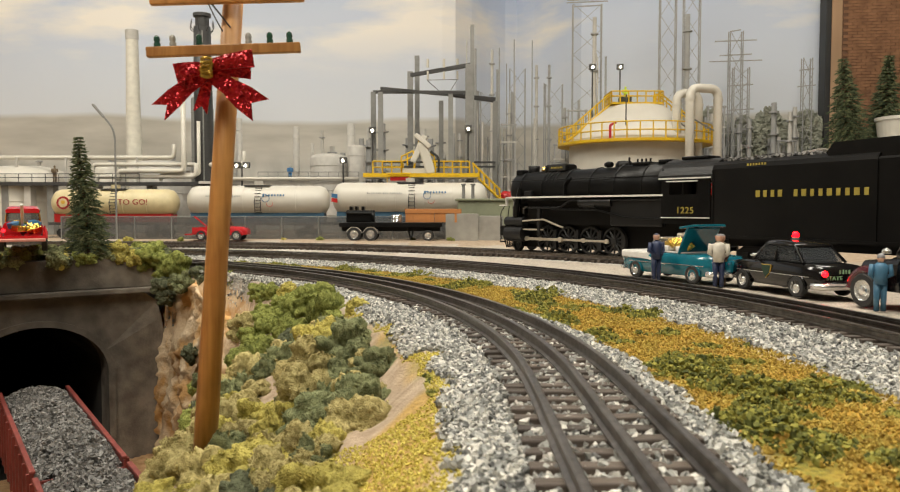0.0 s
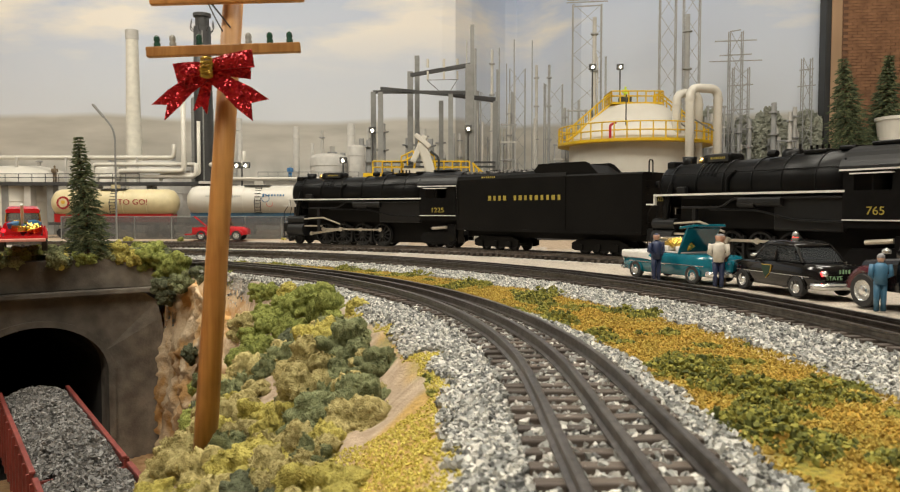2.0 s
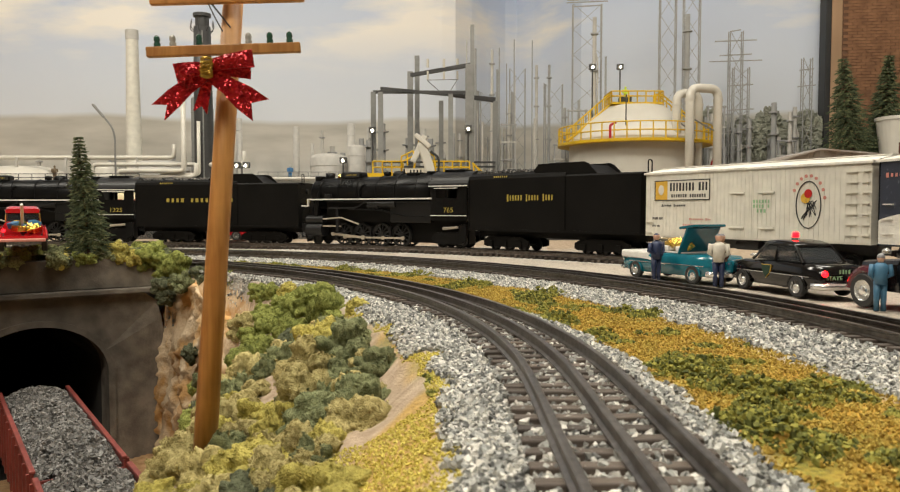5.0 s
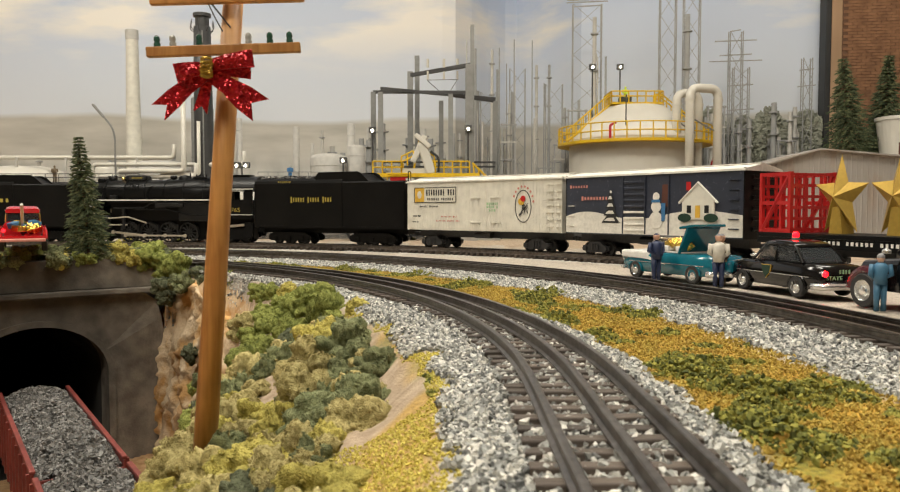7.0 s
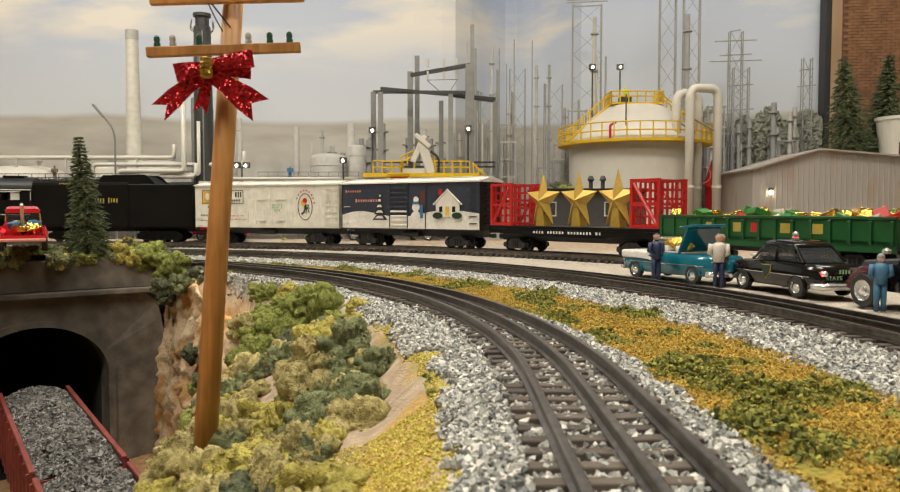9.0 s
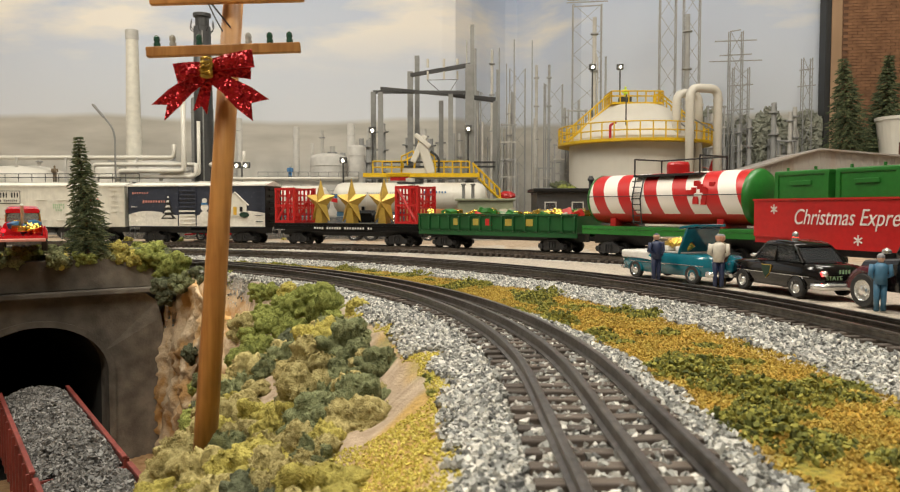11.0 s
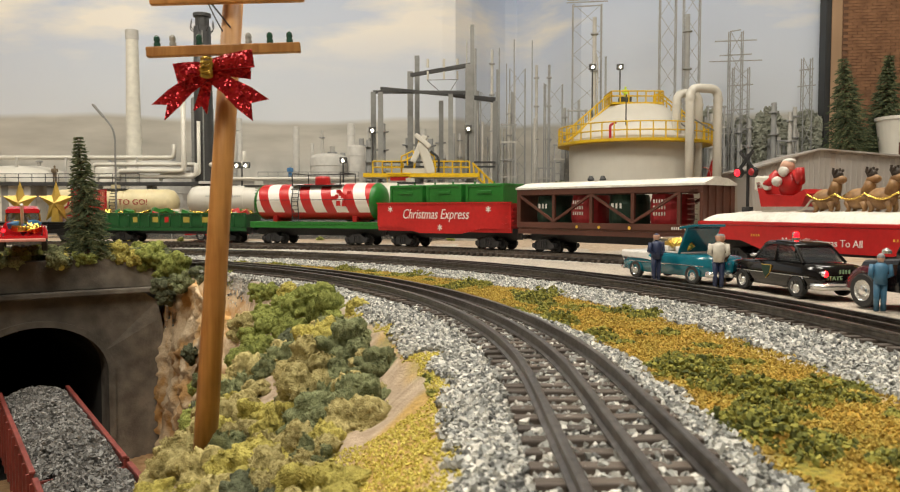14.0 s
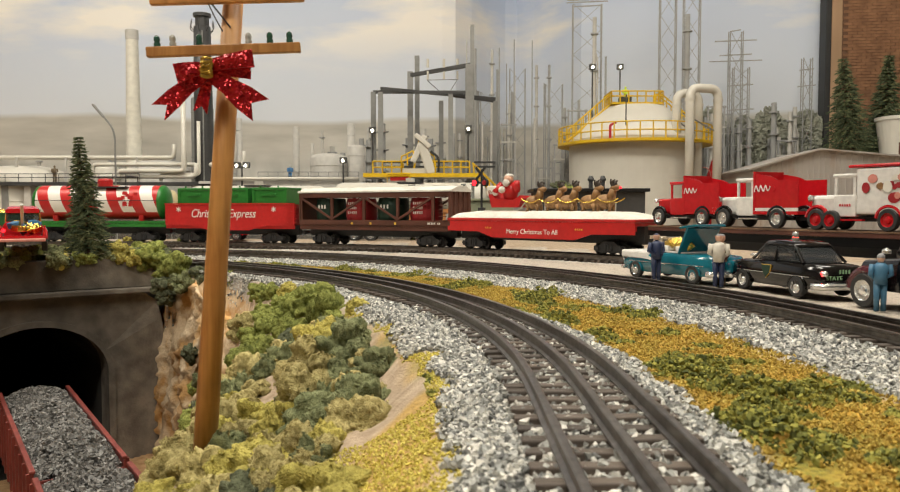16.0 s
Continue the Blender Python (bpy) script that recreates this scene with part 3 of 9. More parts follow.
def glitter():
    m = mat("red_glitter", (0.42, 0.008, 0.014), 0.28, 0.55, col2=(0.30, 0.004, 0.010), scale=300)
    nt = m.node_tree
    n, k = nt.nodes, nt.links
    v = n.new("ShaderNodeTexVoronoi")
    v.inputs["Scale"].default_value = 1300
    tc = next(x for x in n if x.bl_idname == "ShaderNodeTexCoord")
    k.new(tc.outputs["Object"], v.inputs["Vector"])
    b = n.new("ShaderNodeBump")
    b.inputs["Strength"].default_value, b.inputs["Distance"].default_value = 0.9, 0.0012
    sp = n.new("ShaderNodeSeparateColor")
    k.new(v.outputs["Color"], sp.inputs[0])
    vm = n.new("ShaderNodeVectorMath")
    vm.operation = "MULTIPLY_ADD"
    vm.inputs[1].default_value, vm.inputs[2].default_value = (1.6, 1.6, 1.6), (-0.8, -0.8, -0.8)
    k.new(v.outputs["Color"], vm.inputs[0])
    g = n.new("ShaderNodeNewGeometry")
    ad = n.new("ShaderNodeVectorMath")
    k.new(g.outputs["Normal"], ad.inputs[0]), k.new(vm.outputs[0], ad.inputs[1])
    no = n.new("ShaderNodeVectorMath")
    no.operation = "NORMALIZE"
    k.new(ad.outputs[0], no.inputs[0])
    k.new(no.outputs[0], n["Principled BSDF"].inputs["Normal"])
    return m


M_GLITTER = glitter()
M_GOLDKNOT = mat("gold_wire_knot", (0.55, 0.38, 0.08), 0.3, 0.8, scale=900, bump=0.6)


def ribbon(bm, rows, thick=0.0007):
    """A bent strip from pairs of edge points, with thickness."""
    a = [[bm.verts.new(Vector(p) + Vector((0, d, 0))) for p in pair] for pair in rows for d in (0,)]
    b = [[bm.verts.new(Vector(p) + Vector((0, thick, 0))) for p in pair] for pair in rows]
    for i in range(len(rows) - 1):
        w = len(rows[0])
        for j in range(w - 1):
            bm.faces.new((a[i][j], a[i][j + 1], a[i + 1][j + 1], a[i + 1][j]))
            bm.faces.new((b[i][j], b[i + 1][j], b[i + 1][j + 1], b[i][j + 1]))
        bm.faces.new((a[i][0], a[i + 1][0], b[i + 1][0], b[i][0]))
        bm.faces.new((a[i][-1], b[i][-1], b[i + 1][-1], a[i + 1][-1]))
    return fixed(bm)


def strip(path, w0, w1, notch=0.0, n=14, bulge=0.0):
    """Cross rows of a ribbon that follows a path in the bow's plane; the end may be swallow-tailed."""
    pts = bend(path, (Vector(path[1]) - Vector(path[0])).length * 0.3, 6) if len(path) > 2 else [Vector(path[0]).lerp(Vector(path[1]), i / n) for i in range(n + 1)]
    rows = []
    for i, p in enumerate(pts):
        t = i / (len(pts) - 1)
        a = pts[max(0, i - 1)]
        b = pts[min(len(pts) - 1, i + 1)]
        d = (b - a)
        d.y = 0
        d.normalize()
        side = Vector((-d.z, 0, d.x))
        w = (w0 + (w1 - w0) * t) / 2
        row = []
        for u in (-1, -0.5, 0, 0.5, 1):
            q = p + side * w * u
            if notch and t > 0.75:
                q -= d * notch * (1 - abs(u)) * (t - 0.75) / 0.25
            q.y -= bulge * math.sin(math.pi * t) * (1 - u * u * 0.4)
            row.append(q)
        rows.append(row)
    return rows


def utility_pole():
    pl = thing("utility_pole", "varnished wooden utility pole with crossarms, leaning beside the slope", "utility pole", pose(-0.1100, 0.34, -0.060))
    top = Vector((0.0165, 0.004, 0.225))
    bm = B()
    tube(bm, [(-0.0012, 0, -0.02), top * 0.5, top], [0.0053, 0.0048, 0.0042], 10)
    part("shaft", bm, M_POLE, pl, smooth=True)
    def on(z):
        return top * (z / 0.225)
    for z, w, yaw in ((0.1845, 0.0322, 8), (0.2065, 0.0322, 8)):
        p = on(z)
        m = pose(p.x - 0.0005, p.y - 0.0062, p.z, 0, -3.5, yaw)
        part("crossarm", box(B(), -w, w, -0.0020, 0.0020, -0.0021, 0.0021, 0.0004, m), M_POLE, pl)
        for i, u in enumerate((-0.86, -0.66, -0.32, 0.32, 0.60, 0.86)):
            bm = lathe(B(), [(0, -0.001), (0.0012, -0.001), (0.0015, 0.0012), (0.0010, 0.0020), (0.0014, 0.0026), (0.0012, 0.0042), (0, 0.0050)], 12, m @ pose(u * w, 0, 0.0022))
            part("insulator", bm, M_GLASSW if i in (1, 3) else M_GLASSG, pl, smooth=True)
        part("brace", tube(B(), [m @ Vector((-w * 0.25, 0.001, -0.0005)), Vector((p.x, p.y - 0.0045, p.z - 0.012))], 0.0004, 6), M_WIRE, pl)
    pw = on(0.2065)
    part("wire", tube(B(), bend([(pw.x - 0.010, pw.y - 0.006, pw.z), (pw.x - 0.006, pw.y - 0.008, pw.z - 0.008), (pw.x - 0.003, pw.y - 0.006, pw.z - 0.014)], 0.003), 0.0003, 6), M_WIRE, pl)
    bow = thing("ribbon_bow", "red glitter ribbon bow with gold knot on the pole", "bow", pose(-0.1022, 0.3295, 0.1155))
    for nm, path, w0, w1, nt, bg in (("loop", [(0.001, 0, 0.001), (0.020, -0.003, 0.0035)], 0.005, 0.0075, 0, 0.003), ("loop", [(0.001, 0.001, -0.001), (0.018, 0.001, -0.0015)], 0.004, 0.006, 0, 0.002),
                                     ("loop", [(-0.001, 0, 0.000), (-0.0125, -0.003, -0.003)], 0.005, 0.0085, 0, 0.003), ("tail", [(0.001, 0.001, -0.002), (0.012, -0.001, -0.010), (0.022, 0.001, -0.0175)], 0.007, 0.0115, 0.005, 0.0),
                                     ("tail", [(-0.001, 0.001, -0.002), (-0.011, -0.001, -0.010), (-0.0215, 0.001, -0.0185)], 0.006, 0.0085, 0.005, 0.0), ("tail", [(-0.0005, 0.002, -0.004), (-0.004, 0.002, -0.0185)], 0.004, 0.006, 0.003, 0.0)):
        part(nm, ribbon(B(), strip(path, w0, w1, nt, bulge=bg)), M_GLITTER, bow)
    bm = B()
    for i in range(5):
        tube(bm, [(0.0022 * math.cos(a), -0.0012 - 0.0008 * math.sin(2 * a + i), -0.003 + i * 0.0015 + 0.001 * math.sin(a)) for a in (2 * math.pi * j / 12 for j in range(12))], 0.0007, 6, True)
    part("knot", bm, M_GOLDKNOT, bow)


utility_pole()


# ---- planting ----
def foam(name, col, col2):
    """Soft crumbled foam, mottled at two scales."""
    return mat(name, col, 0.95, col2=col2, scale=5.0, bump=0.55, bscale=24.0, stain=0.20, detail=7.0, rand=0.22, spec=0.1, spread=(0.33, 0.58))


FOAMS = [foam("olive_foam", (0.550, 0.475, 0.131), (0.250, 0.213, 0.053)), foam("green_foam", (0.312, 0.338, 0.094), (0.125, 0.144, 0.037)),
         foam("grey_green_foam", (0.275, 0.294, 0.150), (0.112, 0.125, 0.060)), foam("straw_foam", (0.550, 0.469, 0.213), (0.263, 0.213, 0.077)),
         foam("dark_foam", (0.163, 0.175, 0.106), (0.062, 0.069, 0.041))]


def lumps(seed, count, crumbs):
    """A clump of foam: a soft dome of rounded lobes with a crumbled skin and loose crumbs."""
    rnd = random.Random(seed)
    lobes = []
    for i in range(count):
        d = Vector((rnd.gauss(0, 1), rnd.gauss(0, 1), rnd.gauss(0.4, 0.8))).normalized()
        lobes.append((d, rnd.uniform(0.26, 0.55), rnd.uniform(0.12, 0.52)))
    sh = Vector((rnd.uniform(0, 99), rnd.uniform(0, 99), 0))
    def skin(d):
        r = 0.58
        for c, w, hgt in lobes:
            k = (d - c).length / w
            if k < 1:
                r = max(r, 0.58 + hgt * math.sqrt(1 - k * k) + 0.05 * (1 - k))
        r += 0.09 * noise.noise(d * 4.5 + sh) + 0.07 * noise.noise(d * 10 + sh) + 0.085 * noise.noise(d * 19 + sh)
        return Vector((d.x * r, d.y * r, d.z * r * 0.92))
    bm = B()
    g = bmesh.ops.create_icosphere(bm, subdivisions=5, radius=1.0)
    for v in g["verts"]:
        v.co = skin(v.co.normalized())
    pts = []
    for i in range(crumbs):
        d = Vector((rnd.gauss(0, 1), rnd.gauss(0, 1), rnd.gauss(0.45, 0.9))).normalized()
        pts.append(skin(d) * rnd.uniform(0.98, 1.04))
    v, f = stones(pts, 0.03, 0.085, seed, 1.0)
    vs = [bm.verts.new(p) for p in v]
    for q in f:
        bm.faces.new([vs[i] for i in q])
    return bm


def shrub_meshes():
    out = []
    for i, fm in enumerate(FOAMS):
        for j in range(2):
            me = bpy.data.meshes.new("shrub")
            bm = lumps(10 * i + j, 34, 170)
            bm.to_mesh(me)
            bm.free()
            for fc in me.polygons:
                fc.use_smooth = fc.loop_total == 3
            me.materials.append(fm)
            out.append(me)
    return out


SHRUBS = shrub_meshes()


def shrub(x, y, r, kind, seed, z=None, squash=1.05):
    o = new("shrub", SHRUBS[kind * 2 + seed % 2])
    rnd = random.Random(seed)
    o.matrix_basis = pose(x, y, (height(x, y) if z is None else z) - r * 0.15, 0, 0, rnd.uniform(0, 360)) @ Matrix.Diagonal((r, r * rnd.uniform(0.8, 1.1), r * squash, 1))
    names = ("olive", "mid-green", "grey-green", "straw-coloured", "dark green")
    tagged(o, names[kind] + " lichen foam shrub on the embankment slope", "shrub", "shrubs on the embankment")
    return o


def plant_slope():
    rnd = random.Random(4)
    placed = []
    for i in range(5000):
        x, y = rnd.uniform(-0.34, 0.0), rnd.uniform(0.17, 0.86)
        d = off_track(x, y, R_NEAR)
        behind = (Vector((x, y)) - PA).dot(PN)
        if not (-0.16 < d < (-0.062 if y < 0.5 else -0.047)) or (behind > -0.008 and y > 0.6) or height(x, y) < -0.10:
            continue
        if 0.28 < y < 0.46 and d > -0.066:
            continue
        if y < 0.28 and d > -0.078:
            continue
        if (Vector((x, y)) - Vector((-0.11, 0.34))).length < 0.010:
            continue
        r = rnd.choice((0.010, 0.013, 0.016, 0.021)) * rnd.uniform(0.85, 1.15) * (0.85 if y > 0.55 else 1.0)
        if any((x - a) ** 2 + (y - b) ** 2 < (0.54 * (r + c)) ** 2 for a, b, c in placed):
            continue
        placed.append((x, y, r))
        n = noise.noise(Vector((x * 22, y * 22, 1)))
        kind = 1 if y > 0.52 and rnd.random() < 0.7 else rnd.choice((0, 0, 3, 3, 3, 2, 1) if n < 0.15 else (2, 2, 0, 4, 1))
        if 0.27 < y < 0.50:
            kind = rnd.choice((3, 0, 3, 0, 2)) if d < -0.1 else rnd.choice((2, 3, 0, 2))
        elif y <= 0.27:
            kind = rnd.choice((0, 3, 3))
        shrub(x, y, r, kind, i, squash=rnd.uniform(0.9, 1.3))
        if len(placed) > 260:
            break
    # low growth along the portal's top and the cliff edge
    for i in range(120):
        u = rnd.uniform(-0.03, 0.22)
        v = rnd.uniform(-0.002, 0.045)
        p = PA + PT * u + PN * v
        shrub(p.x, p.y, rnd.uniform(0.0065, 0.0115), rnd.choice((0, 2, 2, 4, 1, 2)), 900 + i, z=0.006 + 0.16 * max(0, v) + rnd.uniform(-0.002, 0.002))
    for i, (x, y, z, r, kind) in enumerate(((-0.235, 0.775, -0.016, 0.016, 1), (-0.222, 0.765, -0.018, 0.014, 2), (-0.250, 0.790, -0.012, 0.014, 1), (-0.215, 0.735, -0.024, 0.014, 1), (-0.331, 0.815, 0.008, 0.021, 1), (-0.300, 0.80, -0.004, 0.021, 1), (-0.308, 0.79, -0.022, 0.015, 4), (-0.306, 0.788, -0.034, 0.010, 4),
                                            (-0.36, 0.80, 0.012, 0.015, 0), (-0.272, 0.80, -0.012, 0.014, 4), (-0.285, 0.772, -0.018, 0.014, 2), (-0.262, 0.70, -0.075, 0.012, 4), (-0.250, 0.69, -0.100, 0.014, 1),
                                            (-0.232, 0.64, -0.085, 0.014, 2), (-0.225, 0.62, -0.105, 0.015, 4), (-0.228, 0.67, -0.06, 0.012, 1), (-0.24, 0.66, -0.12, 0.016, 0))):
        shrub(x + (0.016 if y > 0.76 else 0.030), y, r, kind, 2000 + i, z=z)
    for i, (x, y, r, kind) in enumerate(((-0.098, 0.262, 0.020, 0), (-0.082, 0.245, 0.016, 3), (-0.066, 0.262, 0.013, 0), (-0.060, 0.245, 0.015, 4), (-0.048, 0.268, 0.011, 2), (-0.058, 0.335, 0.017, 2), (-0.047, 0.352, 0.012, 2),
                                         (-0.072, 0.30, 0.013, 3), (-0.045, 0.225, 0.010, 0), (-0.079, 0.21, 0.016, 0), (-0.060, 0.205, 0.012, 4), (-0.1, 0.23, 0.016, 0))):
        shrub(x, y, r, kind, 3000 + i)


plant_slope()

# rocks in the cliff
M_ROCK = mat("plaster_rock", (0.68, 0.53, 0.35), 0.9, col2=(0.52, 0.29, 0.10), scale=38, bump=0.6, bscale=300, stain=0.28, spread=(0.38, 0.56))


def cliff():
    """A broken plaster rock face from the portal's corner down along the lower line."""
    path = [Vector(p) for p in ((-0.325, 0.825), (-0.296, 0.785), (-0.262, 0.725), (-0.222, 0.650), (-0.186, 0.570), (-0.158, 0.490), (-0.143, 0.420), (-0.138, 0.355), (-0.140, 0.30))]
    tops = [-0.010, -0.012, -0.022, -0.030, -0.042, -0.056, -0.066, -0.072, -0.076]
    n, rows, back = 110, 64, 12
    verts, faces = [], []
    for i in range(n + 1):
        u = i / n * (len(path) - 1)
        k = min(int(u), len(path) - 2)
        p = path[k].lerp(path[k + 1], u - k)
        t = (path[k + 1] - path[k]).normalized()
        side = Vector((-t.y, t.x))
        if side.x < 0:
            side = -side
        top = tops[k] + (tops[k + 1] - tops[k]) * (u - k)
        for j in range(rows + 1):
            w = j / rows
            z = -0.205 + (top + 0.205) * w
            q = Vector((p.x * 60, p.y * 22, z * 26))
            o = 0.026 * w * w + 0.010 * noise.noise(q) + 0.011 * abs(noise.noise(q * 2.3)) + 0.004 * noise.noise(q * 6) + 0.0015 * noise.noise(q * 15)
            c = p + side * o
            verts.append((c.x, c.y, z + 0.002 * noise.noise(q * 4)))
        for j in range(1, back + 1):
            c = p + side * (0.026 + 0.055 * j / back)
            h = max(height(c.x, c.y), -0.12)
            z = top + (h - 0.004 - top) * (j / back) + 0.003 * noise.noise(Vector((c.x * 90, c.y * 90, 4)))
            verts.append((c.x, c.y, z))
    m = rows + back + 1
    for i in range(n):
        for j in range(m - 1):
            a = i * m + j
            faces.append((a, a + 1, a + m + 1, a + m))
    me = bpy.data.meshes.new("cliff_face")
    me.from_pydata(verts, [], faces)
    me.materials.append(M_ROCK)
    for f in me.polygons:
        f.use_smooth = True
    tagged(new("cliff_face", me), "orange-tan broken plaster rock face beside the portal", "cliff", kind="structure")


cliff()

# ballast and ground foam
M_BALLAST = island_mat("grey_white_ballast", [(0.0, (0.09, 0.09, 0.09)), (0.3, (0.28, 0.285, 0.27)), (0.65, (0.48, 0.475, 0.44)), (1.0, (0.80, 0.77, 0.70))], rough=0.6, scale=1200, bump=0.3)
M_TURF_O = island_mat("ochre_turf", [(0.0, (0.25, 0.155, 0.02)), (0.5, (0.43, 0.29, 0.045)), (1.0, (0.56, 0.43, 0.10))], rough=0.95, scale=2000)
M_TURF_Y = island_mat("yellow_turf", [(0.0, (0.40, 0.32, 0.05)), (0.5, (0.60, 0.50, 0.09)), (1.0, (0.72, 0.63, 0.18))], rough=0.95, scale=2000)
M_TURF_G = island_mat("green_turf", [(0.0, (0.06, 0.075, 0.018)), (0.5, (0.20, 0.20, 0.035)), (1.0, (0.36, 0.33, 0.06))], rough=0.95, scale=2000)


def scatter():
    rnd = random.Random(8)
    def bed(name, r, s0, s1, spans, step, label, seed):
        pts = []
        for o0, o1 in spans:
            for i in range(int((s1 - s0) * (o1 - o0) / step ** 2)):
                s, o = rnd.uniform(s0, s1), rnd.uniform(o0, o1)
                edge = 0.010 * noise.noise(Vector((s * 30, o * 5, seed))) + 0.008 * noise.noise(Vector((s * 110, o * 40, seed)))
                if o < 0 and o + edge < o0 + 0.006 * rnd.random() or o > 0.02 and o + edge > o1 - 0.006 * rnd.random():
                    continue
                p, a = along(s, r)
                p = p + Vector((math.sin(a), -math.cos(a), 0)) * o
                if r == R_NEAR and o < -0.046 + edge and p.y < 0.36 or r == R_NEAR and o < -0.042 and p.y > 0.52:
                    continue
                on_tie = abs(o) < 0.026
                if on_tie and (p.y > 0.5 or rnd.random() < 0.30):
                    continue
                z = (-0.0066 + rnd.uniform(-0.0014, 0.0008) if on_tie else height(p.x, p.y) + 0.0008 + rnd.uniform(0, 0.0012))
                pts.append((p.x, p.y, z))
        ob = stone_object(name, pts, 0.0008, 0.0019, seed, M_BALLAST, flat=0.85)
        tagged(ob, label, "ballast", kind="stuff")
    bed("ballast_near", R_NEAR, -1.27, -0.2, ((-0.056, -0.024), (-0.024, 0.024), (0.024, 0.040)), 0.00128, "grey and white broken stone ballast round the curved track", 3)
    bed("ballast_middle", R_MID, -1.45, -0.2, ((-0.072, -0.023),), 0.0014, "grey and white broken stone ballast beside the dark rails", 4)
    pts = ([], [])
    for i in range(62000):
        s, o = rnd.uniform(-1.5, -0.25), rnd.uniform(0.036, 0.120)
        p, a = along(s, R_NEAR)
        p = p + Vector((math.sin(a), -math.cos(a), 0)) * o
        g = noise.noise(Vector((p.x * 24, p.y * 24, 5))) + 0.5 * noise.noise(Vector((p.x * 80, p.y * 80, 5)))
        q = noise.noise(Vector((p.x * 60, p.y * 60, 9)))
        if g > 0.18:
            pts[1].append((p.x, p.y, height(p.x, p.y) + 0.0006 + max(0, g - 0.15) * rnd.uniform(0, 0.011)))
        elif q > -0.60:
            pts[0].append((p.x, p.y, height(p.x, p.y) + 0.0003 + rnd.uniform(0, 0.001)))
    yellow = []
    for i in range(26000):
        s, o = rnd.uniform(-1.25, -0.55), rnd.uniform(-0.086, -0.040)
        p, a = along(s, R_NEAR)
        p = p + Vector((math.sin(a), -math.cos(a), 0)) * o
        g = noise.noise(Vector((p.x * 45, p.y * 45, 5)))
        if 0.27 < p.y < 0.50 and o < -0.055 + 0.006 * g or g < -0.35 or p.y > 0.52:
            continue
        (pts[1] if g > 0.55 else yellow).append((p.x, p.y, height(p.x, p.y) + 0.0003))
    tagged(stone_object("yellow_turf", yellow, 0.0004, 0.0009, 13, M_TURF_Y), "pale yellow ground foam along the ballast", "turf", kind="stuff")
    tagged(stone_object("ochre_turf", pts[0], 0.0005, 0.0011, 11, M_TURF_O), "ochre ground foam between the tracks", "turf", kind="stuff")
    tagged(stone_object("green_turf", pts[1], 0.0007, 0.0018, 12, M_TURF_G), "green ground foam tufts between the tracks", "turf", kind="stuff")


scatter()

# ---- pine trees ----
M_NEEDLE = island_mat("pine_needles", [(0.0, (0.03, 0.05, 0.022)), (0.6, (0.09, 0.115, 0.05)), (1.0, (0.19, 0.20, 0.09))], rough=0.8, scale=900)
M_BARK = mat("pine_bark", (0.10, 0.06, 0.035), 0.9, scale=300, bump=0.4)


def pine(h, r, m, label, seed, layers=34):
    t = thing("pine_tree", label, "tree", m, group="model pine trees")
    part("trunk", tube(B(), [(0, 0, 0), (0, 0, h * 0.5), (0, 0, h * 0.97)], [h * 0.02, h * 0.013, h * 0.004], 8), M_BARK, t)
    rnd = random.Random(seed)
    bm = B()
    for l in range(layers):
        k = l / (layers - 1)
        z = h * (0.06 + 0.94 * k)
        rr = r * (1 - k) ** 0.85 * rnd.uniform(0.88, 1.08) + r * 0.05
        nb = max(6, int(24 * (1 - k * 0.75)))
        for i in range(nb):
            a = 2 * math.pi * i / nb + rnd.uniform(-0.25, 0.25)
            ln = rr * rnd.uniform(0.72, 1.12)
            d = Vector((math.cos(a), math.sin(a), 0))
            s = Vector((-d.y, d.x, 0))
            droop = rnd.uniform(0.12, 0.45)
            for j in range(6):
                f0 = 0.15 + 0.85 * j / 6
                c = d * ln * f0 + Vector((0, 0, z - ln * droop * f0 * f0 + h * 0.012))
                for sd in (-1, 1):
                    w = h * 0.030 * rnd.uniform(0.6, 1.3)
                    tip = c + d * w * 0.9 + s * sd * w * 0.9 + Vector((0, 0, rnd.uniform(-0.7, 0.35) * w))
                    up = Vector((0, 0, w * 0.30))
                    v = [bm.verts.new(q) for q in (c - d * w * 0.3, c + up, c - up * 0.4, tip)]
                    bm.faces.new((v[0], v[1], v[3])), bm.faces.new((v[0], v[3], v[2])), bm.faces.new((v[1], v[2], v[3]))
    part("crown", bm, M_NEEDLE, t)
    return t


pine(0.118, 0.0255, pose(-0.3655, 0.785, 0.0085, 0, -4.5), "slim dark green model pine on the portal's planted top", 1)


# ---- the train ----
TRAIN, WHEELS, RODS = [], [], []
M_ENGINE = mat("satin_black_engine", (0.006, 0.006, 0.0062), 0.36, col2=(0.004, 0.004, 0.004), scale=200, stain=0.3, spec=0.2)
M_TENDER = mat("satin_black_tender", (0.0055, 0.005, 0.0045), 0.5, scale=200, stain=0.3, spec=0.14)
M_GRAPHITE = mat("graphite_grey", (0.014, 0.014, 0.0145), 0.42, 0.1, scale=200, spec=0.35)
M_STEELROD = mat("grey_steel_rod", (0.52, 0.46, 0.37), 0.4, 0.35, scale=300)
M_WHEEL = mat("dark_wheel", (0.03, 0.03, 0.03), 0.4, 0.4, scale=300)
